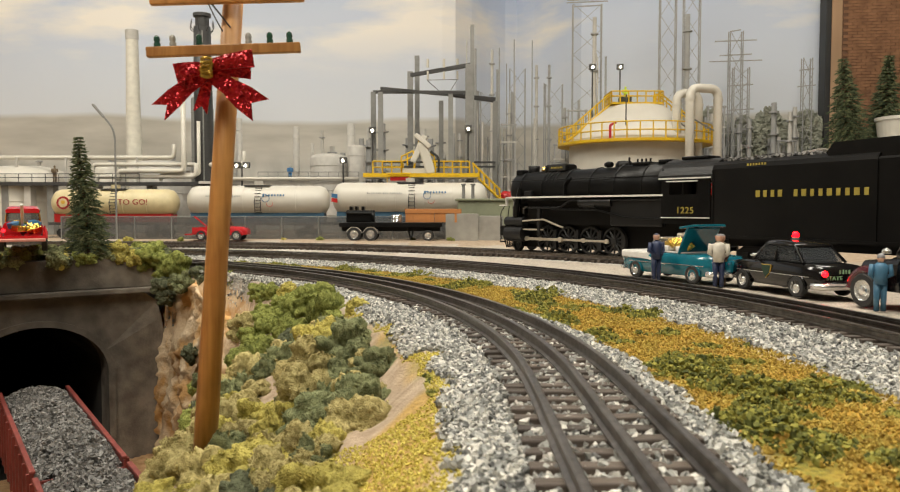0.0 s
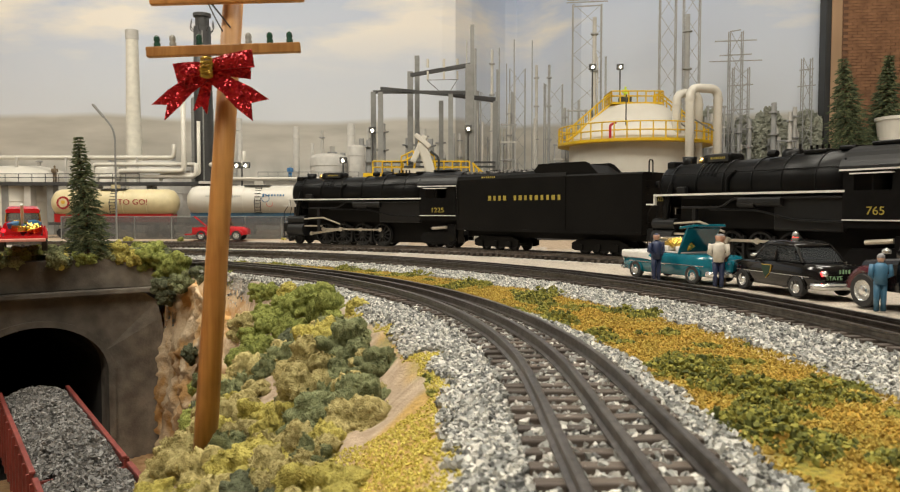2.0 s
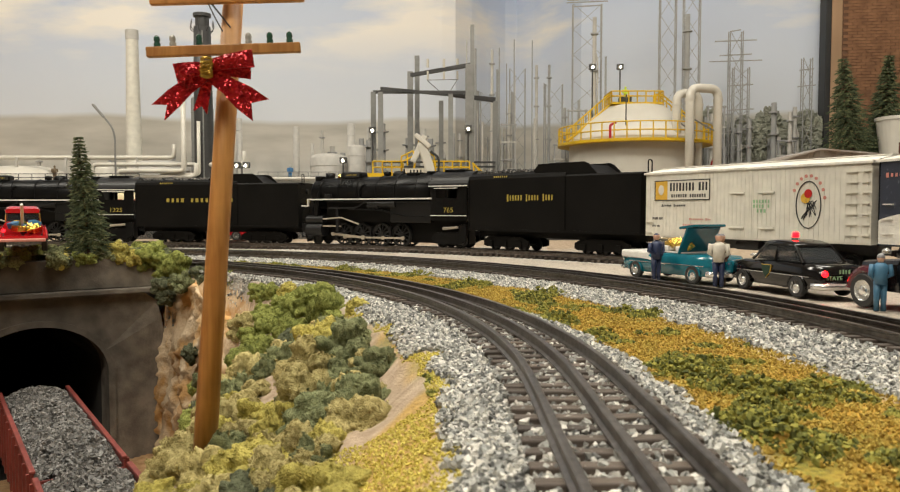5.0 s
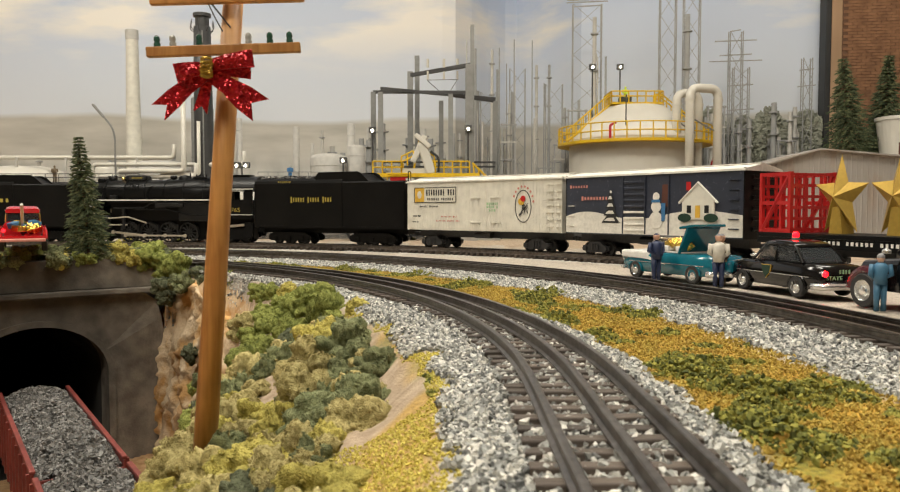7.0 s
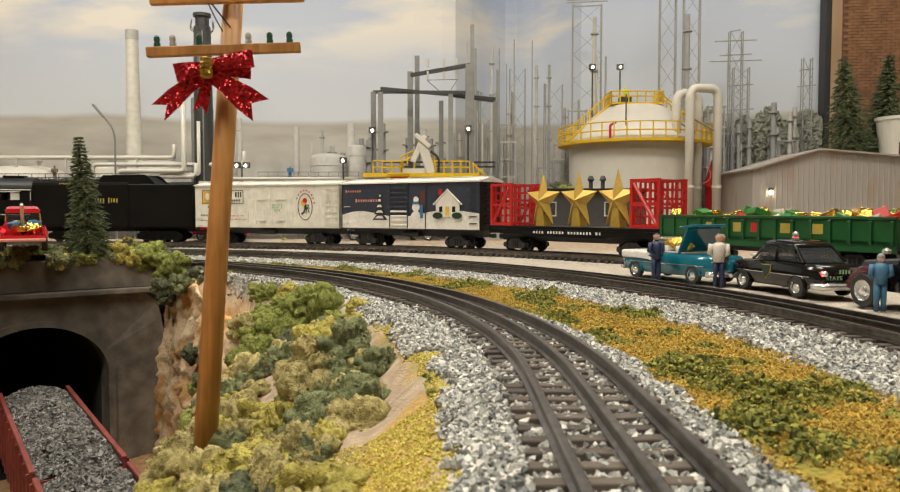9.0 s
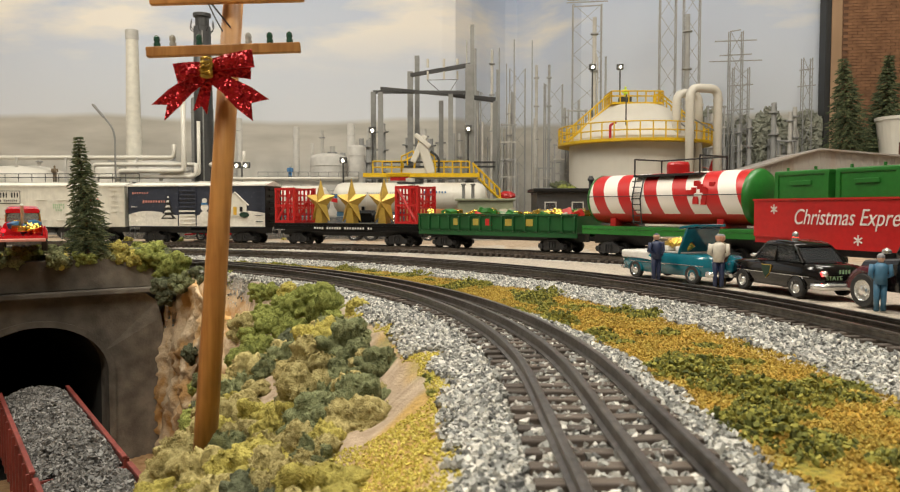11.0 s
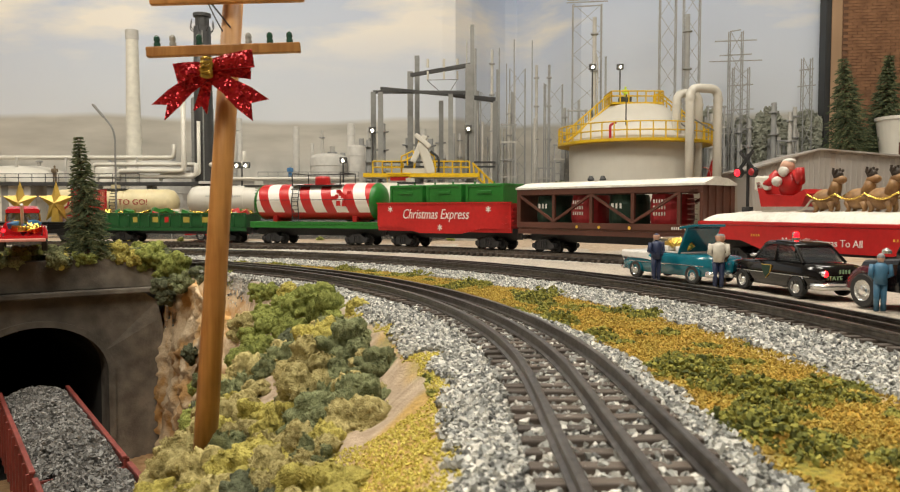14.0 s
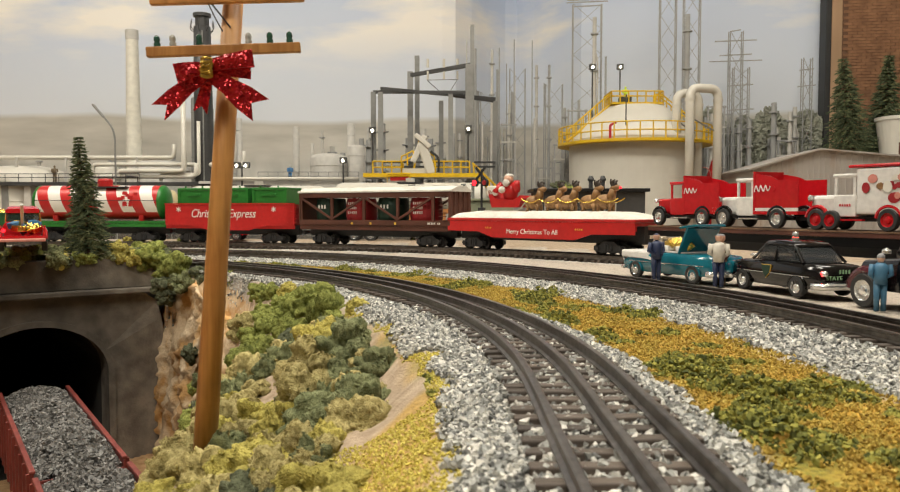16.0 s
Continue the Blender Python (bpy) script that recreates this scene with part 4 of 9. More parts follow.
M_TREAD = mat("bright_wheel_rim", (0.5, 0.48, 0.45), 0.25, 0.95, scale=300)
M_WHITESTRIPE = mat("white_paint", (0.78, 0.76, 0.70), 0.45, scale=300)
M_GOLDPAINT = mat("gold_lettering", (0.40, 0.31, 0.05), 0.5, scale=400)
M_BRASS = mat("polished_brass", (0.75, 0.55, 0.18), 0.2, 1.0, scale=400)
M_CREAM = mat("cream_white_car", (0.74, 0.71, 0.62), 0.45, scale=90, stain=0.05)
M_SNOW = mat("snow_white", (0.72, 0.69, 0.62), 0.75, scale=300, bump=0.3)
M_NAVY = mat("night_navy", (0.030, 0.036, 0.055), 0.4, col2=(0.09, 0.10, 0.13), scale=260, spread=(0.28, 0.40))
M_RED = mat("bright_red_plastic", (0.50, 0.018, 0.018), 0.35, scale=200, stain=0.08)
M_GREEN = mat("christmas_green", (0.022, 0.17, 0.025), 0.35, scale=200, stain=0.1)
M_DKGREEN = mat("gondola_green", (0.010, 0.085, 0.022), 0.4, scale=200, stain=0.15)
M_GOLDSTAR = mat("matt_gold_star", (0.56, 0.37, 0.07), 0.38, 0.35, scale=250)
M_BROWN = mat("boxcar_brown", (0.10, 0.035, 0.022), 0.5, scale=200, stain=0.2)
M_VATGREEN = mat("dark_vat_green", (0.008, 0.035, 0.020), 0.5, scale=200)
M_VATRED = mat("vat_red", (0.36, 0.02, 0.025), 0.45, scale=200)
M_SIGNRED = mat("red_lamp_lit", (0.6, 0.02, 0.03), 0.3, emit=(1.0, 0.008, 0.015), power=5.0)
M_SKIN = mat("peach_paint", (0.62, 0.36, 0.25), 0.6, scale=300)
M_DEER = mat("tan_brown_paint", (0.34, 0.19, 0.075), 0.5, col2=(0.22, 0.11, 0.04), scale=200)
M_ANTLER = mat("dark_antler_paint", (0.05, 0.035, 0.025), 0.6, scale=200)
M_GARLAND = mat("gold_foil", (0.80, 0.55, 0.12), 0.18, 1.0, scale=600, bump=0.9)
M_DECKWOOD = mat("brown_deck_boards", (0.20, 0.115, 0.06), 0.7, col2=(0.12, 0.065, 0.035), scale=200, stretch=(0.15, 1, 1), bump=0.3)
M_BLUEP = mat("blue_paint", (0.04, 0.16, 0.34), 0.5, scale=300)
M_PALEGREEN = mat("faded_green_print", (0.30, 0.50, 0.28), 0.6, scale=300)
M_PALERED = mat("faded_red_print", (0.62, 0.25, 0.20), 0.6, scale=300)
M_YELLOWP = mat("amber_print", (0.70, 0.42, 0.05), 0.5, scale=300)
M_INK = mat("black_print", (0.02, 0.02, 0.02), 0.6, scale=300)


def side(x, z, y):
    """The frame of a car's near side: lettering runs towards the rear."""
    return Matrix(((-1, 0, 0, x), (0, 0, 1, y), (0, 1, 0, z), (0, 0, 0, 1)))


def bars(pattern, w, h, m, material, parent, name="lettering_bar"):
    """Plain bars in place of a word: one for each sign, with gaps."""
    n = len(pattern)
    step = w / n
    bm = B()
    for i, ch in enumerate(pattern):
        if ch == " ":
            continue
        x = -w / 2 + i * step
        k = h / 2 if ch.isupper() else h * 0.36
        wide = 0.46 if i % 3 else 0.58
        box(bm, x + step * (0.5 - wide / 2), x + step * (0.5 + wide / 2), -k, k, 0, 0.0003, 0, m)
    return part(name, bm, material, parent)


def flat(poly, m, material, parent, name="print_shape", t=0.0003):
    """A printed shape: a thin plate on a side."""
    return part(name, fixed(prism(B(), poly, 0, t, "z", m)), material, parent)


def disc(r, n=20, sx=1.0):
    return [(r * sx * math.cos(2 * math.pi * i / n), r * math.sin(2 * math.pi * i / n)) for i in range(n)]


def wheel_mesh(r, material, tread=True):
    bm = B()
    for s in (-1, 1):
        m = pose(0, s * 0.0135, 0, -90 * s)
        lathe(bm, [(0, 0.0008), (r * 0.25, 0.0012), (r * 0.3, 0.0002), (r * 0.72, 0.0002), (r * 0.80, 0.0024), (r * 0.95, 0.0024), (r, 0.0018), (r, -0.001), (r * 1.08, -0.0012), (r * 1.08, -0.0020), (0, -0.0020)], 20, m)
    cyl(bm, (0, -0.0135, 0), (0, 0.0135, 0), 0.0016, seg=8)
    me = bpy.data.meshes.new("wheelset")
    fixed(bm).to_mesh(me)
    bm.free()
    me.materials.append(material)
    return me


WHEEL_ME = wheel_mesh(0.0082, M_WHEEL)


def truck_frame():
    bm = B()
    for s in (-1, 1):
        y0, y1 = sorted((s * 0.0185, s * 0.0225))
        prism(bm, [(-0.021, 0.006), (-0.015, 0.0045), (-0.008, 0.0035), (0.008, 0.0035), (0.015, 0.0045), (0.021, 0.006), (0.021, 0.0115), (0.013, 0.0125), (0.007, 0.017), (-0.007, 0.017), (-0.013, 0.0125), (-0.021, 0.0115)], y0, y1, "y")
        for x in (-0.0165, 0.0165):
            cyl(bm, (x, s * 0.0225, 0.0085), (x, s * 0.0245, 0.0085), 0.0034, seg=10)
        for x in (-0.004, 0, 0.004):
            cyl(bm, (x, s * 0.0228, 0.006), (x, s * 0.0228, 0.014), 0.0017, seg=8)
    box(bm, -0.006, 0.006, -0.0185, 0.0185, 0.010, 0.018)
    me = bpy.data.meshes.new("truck")
    fixed(bm).to_mesh(me)
    bm.free()
    me.materials.append(M_BLACKMETAL)
    return me


TRUCK_ME = truck_frame()


def truck(car, x):
    t = new("truck", TRUCK_ME)
    t.parent = car
    t.location = (x, 0, 0)
    for dx in (-0.0165, 0.0165):
        w = new("wheelset", WHEEL_ME)
        w.parent = t
        WHEELS.append((w, dx, 0.0082))


def couplers(car, hl, z=0.0185):
    for s in (-1, 1):
        bm = box(B(), *sorted((s * hl, s * (hl + 0.006))), -0.002, 0.002, z - 0.0025, z + 0.0025, 0.0005)
        box(bm, *sorted((s * (hl + 0.004), s * (hl + 0.0075))), -0.0045, 0.003, z - 0.003, z + 0.003, 0.0008)
        part("coupler", bm, M_BLACKMETAL, car)


def car(name, label, category, front, rear):
    c = thing(name, label, category)
    TRAIN.append((c, (front + rear) / 2))
    return c, (front - rear) / 2 - 0.007


def ladder(parent, x, y, z0, z1, w, material, n=7, along_x=True):
    bm = B()
    for i in range(n):
        z = z0 + (z1 - z0) * i / (n - 1)
        if along_x:
            box(bm, x - w / 2, x + w / 2, *sorted((y, y + math.copysign(0.0016, y))), z - 0.0005, z + 0.0005)
        else:
            box(bm, *sorted((x, x + math.copysign(0.0016, x))), y - w / 2, y + w / 2, z - 0.0005, z + 0.0005)
    part("grab_irons", bm, material, parent)


def locomotive(front, rear, number, plate, label):
    L, hl = car("steam_locomotive", label, "locomotive", front, rear)
    hl += 0.006
    bc, br = 0.0815, 0.0255
    bx0, bx1 = -hl + 0.062, hl - 0.018
    X = Matrix.Rotation(math.pi / 2, 4, "Y")
    bm = lathe(B(), [(0, bx0), (br * 1.08, bx0), (br * 1.08, bx0 + 0.07), (br, bx0 + 0.09), (br * 0.97, bx1 - 0.04), (br * 0.97, bx1 - 0.004), (br * 0.90, bx1), (br * 0.55, bx1 + 0.002), (br * 0.5, bx1 + 0.005), (0, bx1 + 0.006)], 36, pose(0, 0, bc) @ X)
    part("boiler", fixed(bm), M_ENGINE, L, smooth=True)
    for i in range(6):
        x = bx0 + 0.03 + i * (bx1 - bx0 - 0.05) / 5
        rr = br * (1.095 if i < 2 else 1.015)
        part("boiler_band", tube(B(), [(x, rr * math.cos(a), bc + rr * math.sin(a)) for a in (math.pi * (j / 20 * 1.2 - 0.1) for j in range(21))], 0.0007, 6), M_ENGINE, L)
    part("smokestack", lathe(B(), [(0.0085, 0), (0.0075, 0.004), (0.0080, 0.010), (0.0062, 0.010), (0.006, 0.004)], 18, pose(bx1 - 0.022, 0, bc + br - 0.003)), M_ENGINE, L, smooth=True)
    part("feedwater_heater", box(B(), bx1 - 0.014, bx1 - 0.001, -0.014, 0.014, bc + br - 0.009, bc + br + 0.002, 0.002), M_ENGINE, L)
    part("sand_dome", box(B(), bx1 - 0.090, bx1 - 0.050, -0.011, 0.011, bc + br - 0.006, bc + br + 0.0075, 0.004), M_ENGINE, L, smooth=False)
    part("number_board", box(B(), bx1 - 0.088, bx1 - 0.060, 0.0112, 0.0122, bc + br - 0.001, bc + br + 0.006), M_INK, L)
    bars("NNNNNNNN", 0.020, 0.0022, side(bx1 - 0.074, bc + br + 0.0026, 0.0123), M_GOLDPAINT, L)
    for i in range(5):
        x = bx1 - 0.060 - i * 0.0055
        part("sand_pipe", tube(B(), [(x, br * 1.02 * math.cos(a), bc + br * 1.02 * math.sin(a)) for a in (0.35 + 0.2 * j for j in range(5))], 0.0006, 6), M_ENGINE, L)
    part("bell", lathe(B(), [(0, 0.006), (0.0022, 0.006), (0.0032, 0.002), (0.0042, 0), (0, 0)], 16, pose(bx1 - 0.046, 0.006, bc + br - 0.001)), M_BRASS, L, smooth=True)
    part("steam_dome", lathe(B(), [(0.011, -0.004), (0.0105, 0.003), (0.008, 0.0065), (0, 0.0075)], 20, pose(bx0 + 0.075, 0, bc + br)), M_ENGINE, L, smooth=True)
    bm = box(B(), bx0 + 0.03, bx0 + 0.055, -0.012, 0.012, bc + br, bc + br + 0.004, 0.001)
    for i in range(4):
        cyl(bm, (bx0 + 0.033 + i * 0.006, 0.006, bc + br + 0.004), (bx0 + 0.033 + i * 0.006, 0.006, bc + br + 0.008), 0.0012, seg=8)
    part("safety_valves", bm, M_ENGINE, L)
    part("handrail", tube(B(), [(bx0 + 0.004, 0.0262, bc + 0.012), (bx1 - 0.004, 0.0250, bc + 0.012)], 0.0005, 6), M_ENGINE, L)
    part("headlight", lathe(B(), [(0, -0.004), (0.004, -0.004), (0.0042, 0.003), (0.0032, 0.0035), (0, 0.003)], 16, pose(bx1 + 0.008, 0, bc + 0.003) @ X), M_GRAPHITE, L)
    # running board with its white edge
    for s in (-1, 1):
        y0, y1 = sorted((s * 0.022, s * 0.0315))
        part("running_board", box(B(), bx0 - 0.002, bx1 - 0.002, y0, y1, 0.0705, 0.0722), M_ENGINE, L)
        part("board_edge", box(B(), bx0 - 0.002, bx1 - 0.002, *sorted((s * 0.0316, s * 0.0324)), 0.0705, 0.0726), M_WHITESTRIPE, L, "white running board edge")
        part("front_step_edge", box(B(), bx1 - 0.0018, bx1 - 0.0002, *sorted((s * 0.029, s * 0.0324)), 0.0605, 0.0726), M_WHITESTRIPE, L)
        part("pilot_deck_edge", box(B(), bx1, bx1 + 0.012, *sorted((s * 0.029, s * 0.0324)), 0.0605, 0.0622), M_WHITESTRIPE, L)
        part("air_tank", cyl(B(), (0.02, s * 0.026, 0.064), (-0.03, s * 0.026, 0.064), 0.0055, seg=14), M_GRAPHITE, L, smooth=False)
        part("cylinder", fixed(lathe(B(), [(0, -0.016), (0.0105, -0.016), (0.0105, 0.016), (0.007, 0.0175), (0, 0.018)], 20, pose(bx1 - 0.012, s * 0.0225, 0.0235) @ X)), M_GRAPHITE, L, smooth=False)
        part("valve_chest", fixed(lathe(B(), [(0, -0.017), (0.0065, -0.017), (0.0065, 0.017), (0, 0.018)], 16, pose(bx1 - 0.012, s * 0.024, 0.0395) @ X)), M_GRAPHITE, L)
        part("crosshead_guide", box(B(), bx1 - 0.062, bx1 - 0.028, *sorted((s * 0.0235, s * 0.0275)), 0.0285, 0.0305), M_STEELROD, L)
        part("valve_hanger", box(B(), bx1 - 0.060, bx1 - 0.055, *sorted((s * 0.024, s * 0.029)), 0.022, 0.058, 0.0008), M_GRAPHITE, L)
        part("reach_rod", tube(B(), [(bx1 - 0.028, s * 0.0285, 0.0405), (bx1 - 0.066, s * 0.0285, 0.043), (bx1 - 0.10, s * 0.0285, 0.033)], 0.0012, 6), M_STEELROD, L)
        part("firebox_side", box(B(), bx0 + 0.002, bx0 + 0.075, *sorted((s * 0.020, s * 0.0265)), 0.036, 0.070, 0.002), M_GRAPHITE, L)
        part("injector_pipe", tube(B(), bend([(bx0, s * 0.029, 0.045), (bx0 + 0.05, s * 0.029, 0.046), (bx0 + 0.09, s * 0.0295, 0.055), (bx1 - 0.08, s * 0.0295, 0.056)], 0.01), 0.0010, 6), M_ENGINE, L)
        part("step_hanger", box(B(), -hl + 0.004, -hl + 0.016, *sorted((s * 0.026, s * 0.030)), 0.010, 0.034), M_ENGINE, L)
    part("frame", box(B(), -hl + 0.01, bx1, -0.0095, 0.0095, 0.006, 0.050), M_TENDER, L)
    part("boiler_cradle", box(B(), -hl + 0.01, bx1 - 0.03, -0.020, 0.020, 0.037, 0.069), M_TENDER, L)
    part("pilot_beam", box(B(), bx1 + 0.004, bx1 + 0.0145, -0.029, 0.029, 0.020, 0.034, 0.001), M_ENGINE, L)
    for i in range(11):
        y = -0.026 + i * 0.0052
        part("pilot_bar", cyl(B(), (bx1 + 0.010, y, 0.021), (bx1 + 0.018 - abs(y) * 0.35, y * 0.8, 0.004), 0.0009, seg=6), M_ENGINE, L)
    bm = B()
    for s in (-1, 1):
        tube(bm, bend([(bx1 + 0.006, s * 0.024, 0.034), (bx1 + 0.003, s * 0.022, 0.060)], 0.002), 0.0006, 6)
        cyl(bm, (bx1 - 0.001, s * 0.010, 0.040), (bx1 - 0.001, s * 0.010, 0.060), 0.007, seg=14)
    part("air_pump", bm, M_ENGINE, L)
    for s in (-1, 1):
        for i in range(7):
            x = bx0 + 0.012 + i * (bx1 - bx0 - 0.020) / 6
            part("stanchion", cyl(B(), (x, s * 0.0235, bc + 0.012), (x, s * 0.0268, bc + 0.012), 0.0006, seg=6), M_ENGINE, L)
        part("cold_water_pipe", tube(B(), bend([(bx0 + 0.002, s * 0.0285, 0.0670), (bx1 - 0.110, s * 0.0285, 0.0670), (bx1 - 0.095, s * 0.0285, 0.058), (bx1 - 0.040, s * 0.0285, 0.058)], 0.006), 0.0013, 6), M_GRAPHITE, L)
        part("steam_pipe", tube(B(), bend([(bx1 - 0.020, s * 0.0225, bc + 0.002), (bx1 - 0.016, s * 0.0265, 0.062), (bx1 - 0.013, s * 0.0255, 0.046)], 0.006), 0.0042, 10), M_ENGINE, L)
        part("check_valve", tube(B(), bend([(bx1 - 0.100, s * 0.0262, 0.0730), (bx1 - 0.100, s * 0.0262, bc + 0.006), (bx1 - 0.108, s * 0.0225, bc + 0.014)], 0.004), 0.0016, 8), M_ENGINE, L)
        part("lubricator", box(B(), bx1 - 0.046, bx1 - 0.034, *sorted((s * 0.0255, s * 0.0310)), 0.0723, 0.0800, 0.0010), M_GRAPHITE, L)
        part("power_reverse", fixed(lathe(B(), [(0, -0.010), (0.0038, -0.010), (0.0038, 0.010), (0, 0.0105)], 12, pose(bx0 + 0.105, s * 0.0275, 0.0610) @ X)), M_GRAPHITE, L)
        for i in range(3):
            x = bx1 - 0.078 - i * 0.0365
            part("brake_hanger", box(B(), x - 0.0016, x + 0.0016, *sorted((s * 0.0150, s * 0.0185)), 0.006, 0.030), M_GRAPHITE, L)
        part("pilot_step", box(B(), bx1 + 0.006, bx1 + 0.014, *sorted((s * 0.0245, s * 0.0290)), 0.0110, 0.0128), M_ENGINE, L)
        part("pilot_rail", tube(B(), bend([(bx1 + 0.013, s * 0.0285, 0.012), (bx1 + 0.013, s * 0.0285, 0.052), (bx1 + 0.002, s * 0.0285, 0.064)], 0.004), 0.0006, 6), M_ENGINE, L)
    part("turret", box(B(), bx0 + 0.004, bx0 + 0.020, -0.010, 0.010, bc + br * 1.06, bc + br * 1.06 + 0.0040, 0.0012), M_ENGINE, L)
    part("whistle", cyl(B(), (bx0 + 0.060, 0.010, bc + br + 0.001), (bx0 + 0.060, 0.010, bc + br + 0.010), 0.0013, seg=8), M_GRAPHITE, L)
    part("generator", fixed(lathe(B(), [(0, -0.005), (0.0032, -0.005), (0.0040, 0.001), (0.0028, 0.005), (0, 0.005)], 12, pose(bx0 + 0.092, 0.008, bc + br + 0.003) @ X)), M_ENGINE, L)
    # drivers and rods
    xs = [bx1 - 0.060 - i * 0.0365 for i in range(4)]
    rad = 0.0172
    bm = B()
    for s in (-1, 1):
        m = pose(0, s * 0.0135, 0, -90 * s)
        lathe(bm, [(rad * 0.86, 0.0022), (rad, 0.0020), (rad, -0.001), (rad * 1.05, -0.0012), (rad * 1.05, -0.002), (rad * 0.86, -0.002), (rad * 0.86, 0.0022)], 28, m)
        for i in range(12):
            a = 2 * math.pi * i / 12
            cyl(bm, m @ Vector((0.003 * math.cos(a), 0.003 * math.sin(a), 0.0003)), m @ Vector((rad * 0.88 * math.cos(a), rad * 0.88 * math.sin(a), 0.0003)), 0.0014, 0.0010, 6)
        lathe(bm, [(0, 0.0028), (0.0042, 0.0026), (0.0046, -0.0015), (0, -0.0016)], 16, m)
        lathe(bm, [(0, 0.0060), (0.0018, 0.0060), (0.0018, 0), (0, 0)], 10, m @ pose(0.0075 if s > 0 else 0.0075, 0, 0))
        prism(bm, [(-rad * 0.84 * math.cos(a), rad * 0.84 * math.sin(a)) for a in (-0.75 + 0.15 * j for j in range(11))], 0.0004, 0.0018, "z", m)
    cyl(bm, (0, -0.0135, 0), (0, 0.0135, 0), 0.0024, seg=8)
    me = bpy.data.meshes.new("driver_axle")
    fixed(bm).to_mesh(me)
    bm.free()
    me.materials.append(M_WHEEL)
    for x in xs:
        w = new("driver_axle", me)
        w.parent = L
        WHEELS.append((w, x, rad))
    bm = box(B(), xs[3] - 0.003, xs[0] + 0.003, 0.0186, 0.0202, -0.0014, 0.0014, 0.0004)
    for x in xs:
        cyl(bm, (x, 0.0184, 0), (x, 0.0206, 0), 0.0030, seg=14)
    rod = part("side_rod", bm, M_STEELROD, L)
    RODS.append((rod, 0.0075, rad, "side", 0.0))
    bm = box(B(), -0.004, 0.062, 0.0208, 0.0224, -0.0018, 0.0018, 0.0004)
    cyl(bm, (0, 0.0206, 0), (0, 0.0230, 0), 0.0034, seg=14)
    cyl(bm, (0.058, 0.0206, 0), (0.058, 0.0240, 0), 0.0030, seg=14)
    rod = part("main_rod", bm, M_STEELROD, L)
    RODS.append((rod, 0.0075, rad, "main", xs[1]))
    for x, r in ((bx1 - 0.006, 0.0088), (-hl + 0.052, 0.0095), (-hl + 0.022, 0.0105)):
        bm = None
        w = new("wheelset", wheel_mesh(r, M_WHEEL))
        w.parent = L
        WHEELS.append((w, x, r))
    for s in (-1, 1):
        part("trailing_frame", fixed(prism(B(), [(-hl + 0.008, 0.010), (-hl + 0.016, 0.006), (-hl + 0.060, 0.006), (-hl + 0.066, 0.014), (-hl + 0.060, 0.022), (-hl + 0.012, 0.024)], *sorted((s * 0.0185, s * 0.0230)))), M_ENGINE, L)
    part("brake_gear", tube(B(), [(-hl + 0.02, 0.024, 0.030), (-hl + 0.045, 0.024, 0.028)], 0.0022, 8), M_STEELROD, L)
    # cab
    cx0, cx1 = -hl + 0.002, bx0
    wx0, wx1 = cx0 + 0.016, cx1 - 0.010
    cab = B()
    for s in (-1, 1):
        y0, y1 = sorted((s * 0.0300, s * 0.0315))
        box(cab, cx0, cx1, y0, y1, 0.046, 0.072)
        box(cab, cx0, wx0, y0, y1, 0.072, 0.090)
        box(cab, wx1, cx1, y0, y1, 0.072, 0.090)
        box(cab, wx0, wx1, y0, y1, 0.0865, 0.090)
        box(cab, (wx0 + wx1) / 2 - 0.0008, (wx0 + wx1) / 2 + 0.0008, y0, y1, 0.072, 0.0865)
    box(cab, cx1 - 0.0015, cx1, -0.030, 0.030, 0.046, 0.100)
    box(cab, cx0, cx1, -0.030, 0.030, 0.040, 0.046)
    part("cab", cab, M_ENGINE, L)
    roof = [(0.0335 * math.cos(a), 0.088 + 0.0235 * math.sin(a)) for a in (math.pi * i / 16 for i in range(17))]
    bm = prism(B(), [(y, z) for y, z in roof], cx0 - 0.004, cx1 + 0.003, "x")
    part("cab_roof", fixed(bm), M_GRAPHITE, L)
    part("roof_vent", box(B(), cx0 + 0.014, cx1 - 0.012, -0.012, 0.012, 0.1105, 0.114, 0.001), M_ENGINE, L)
    for s in (-1, 1):
        part("drip_rail", box(B(), cx0 - 0.002, cx1 + 0.002, *sorted((s * 0.0326, s * 0.0342)), 0.0885, 0.0900), M_WHITESTRIPE, L)
        part("window_shade", box(B(), wx0 - 0.002, wx1 + 0.002, *sorted((s * 0.0316, s * 0.0350)), 0.0855, 0.0866), M_WHITESTRIPE, L)
        part("cab_sill", box(B(), cx0, cx1, *sorted((s * 0.0316, s * 0.0322)), 0.0463, 0.0474), M_WHITESTRIPE, L)
    writing(number, 0.0098, side((cx0 + cx1) / 2, 0.0545, 0.0316), M_GOLDPAINT, L, "road_number", 1.15)
    part("drawbar", box(B(), -hl - 0.010, -hl + 0.004, -0.003, 0.003, 0.018, 0.024), M_BLACKMETAL, L)
    return L


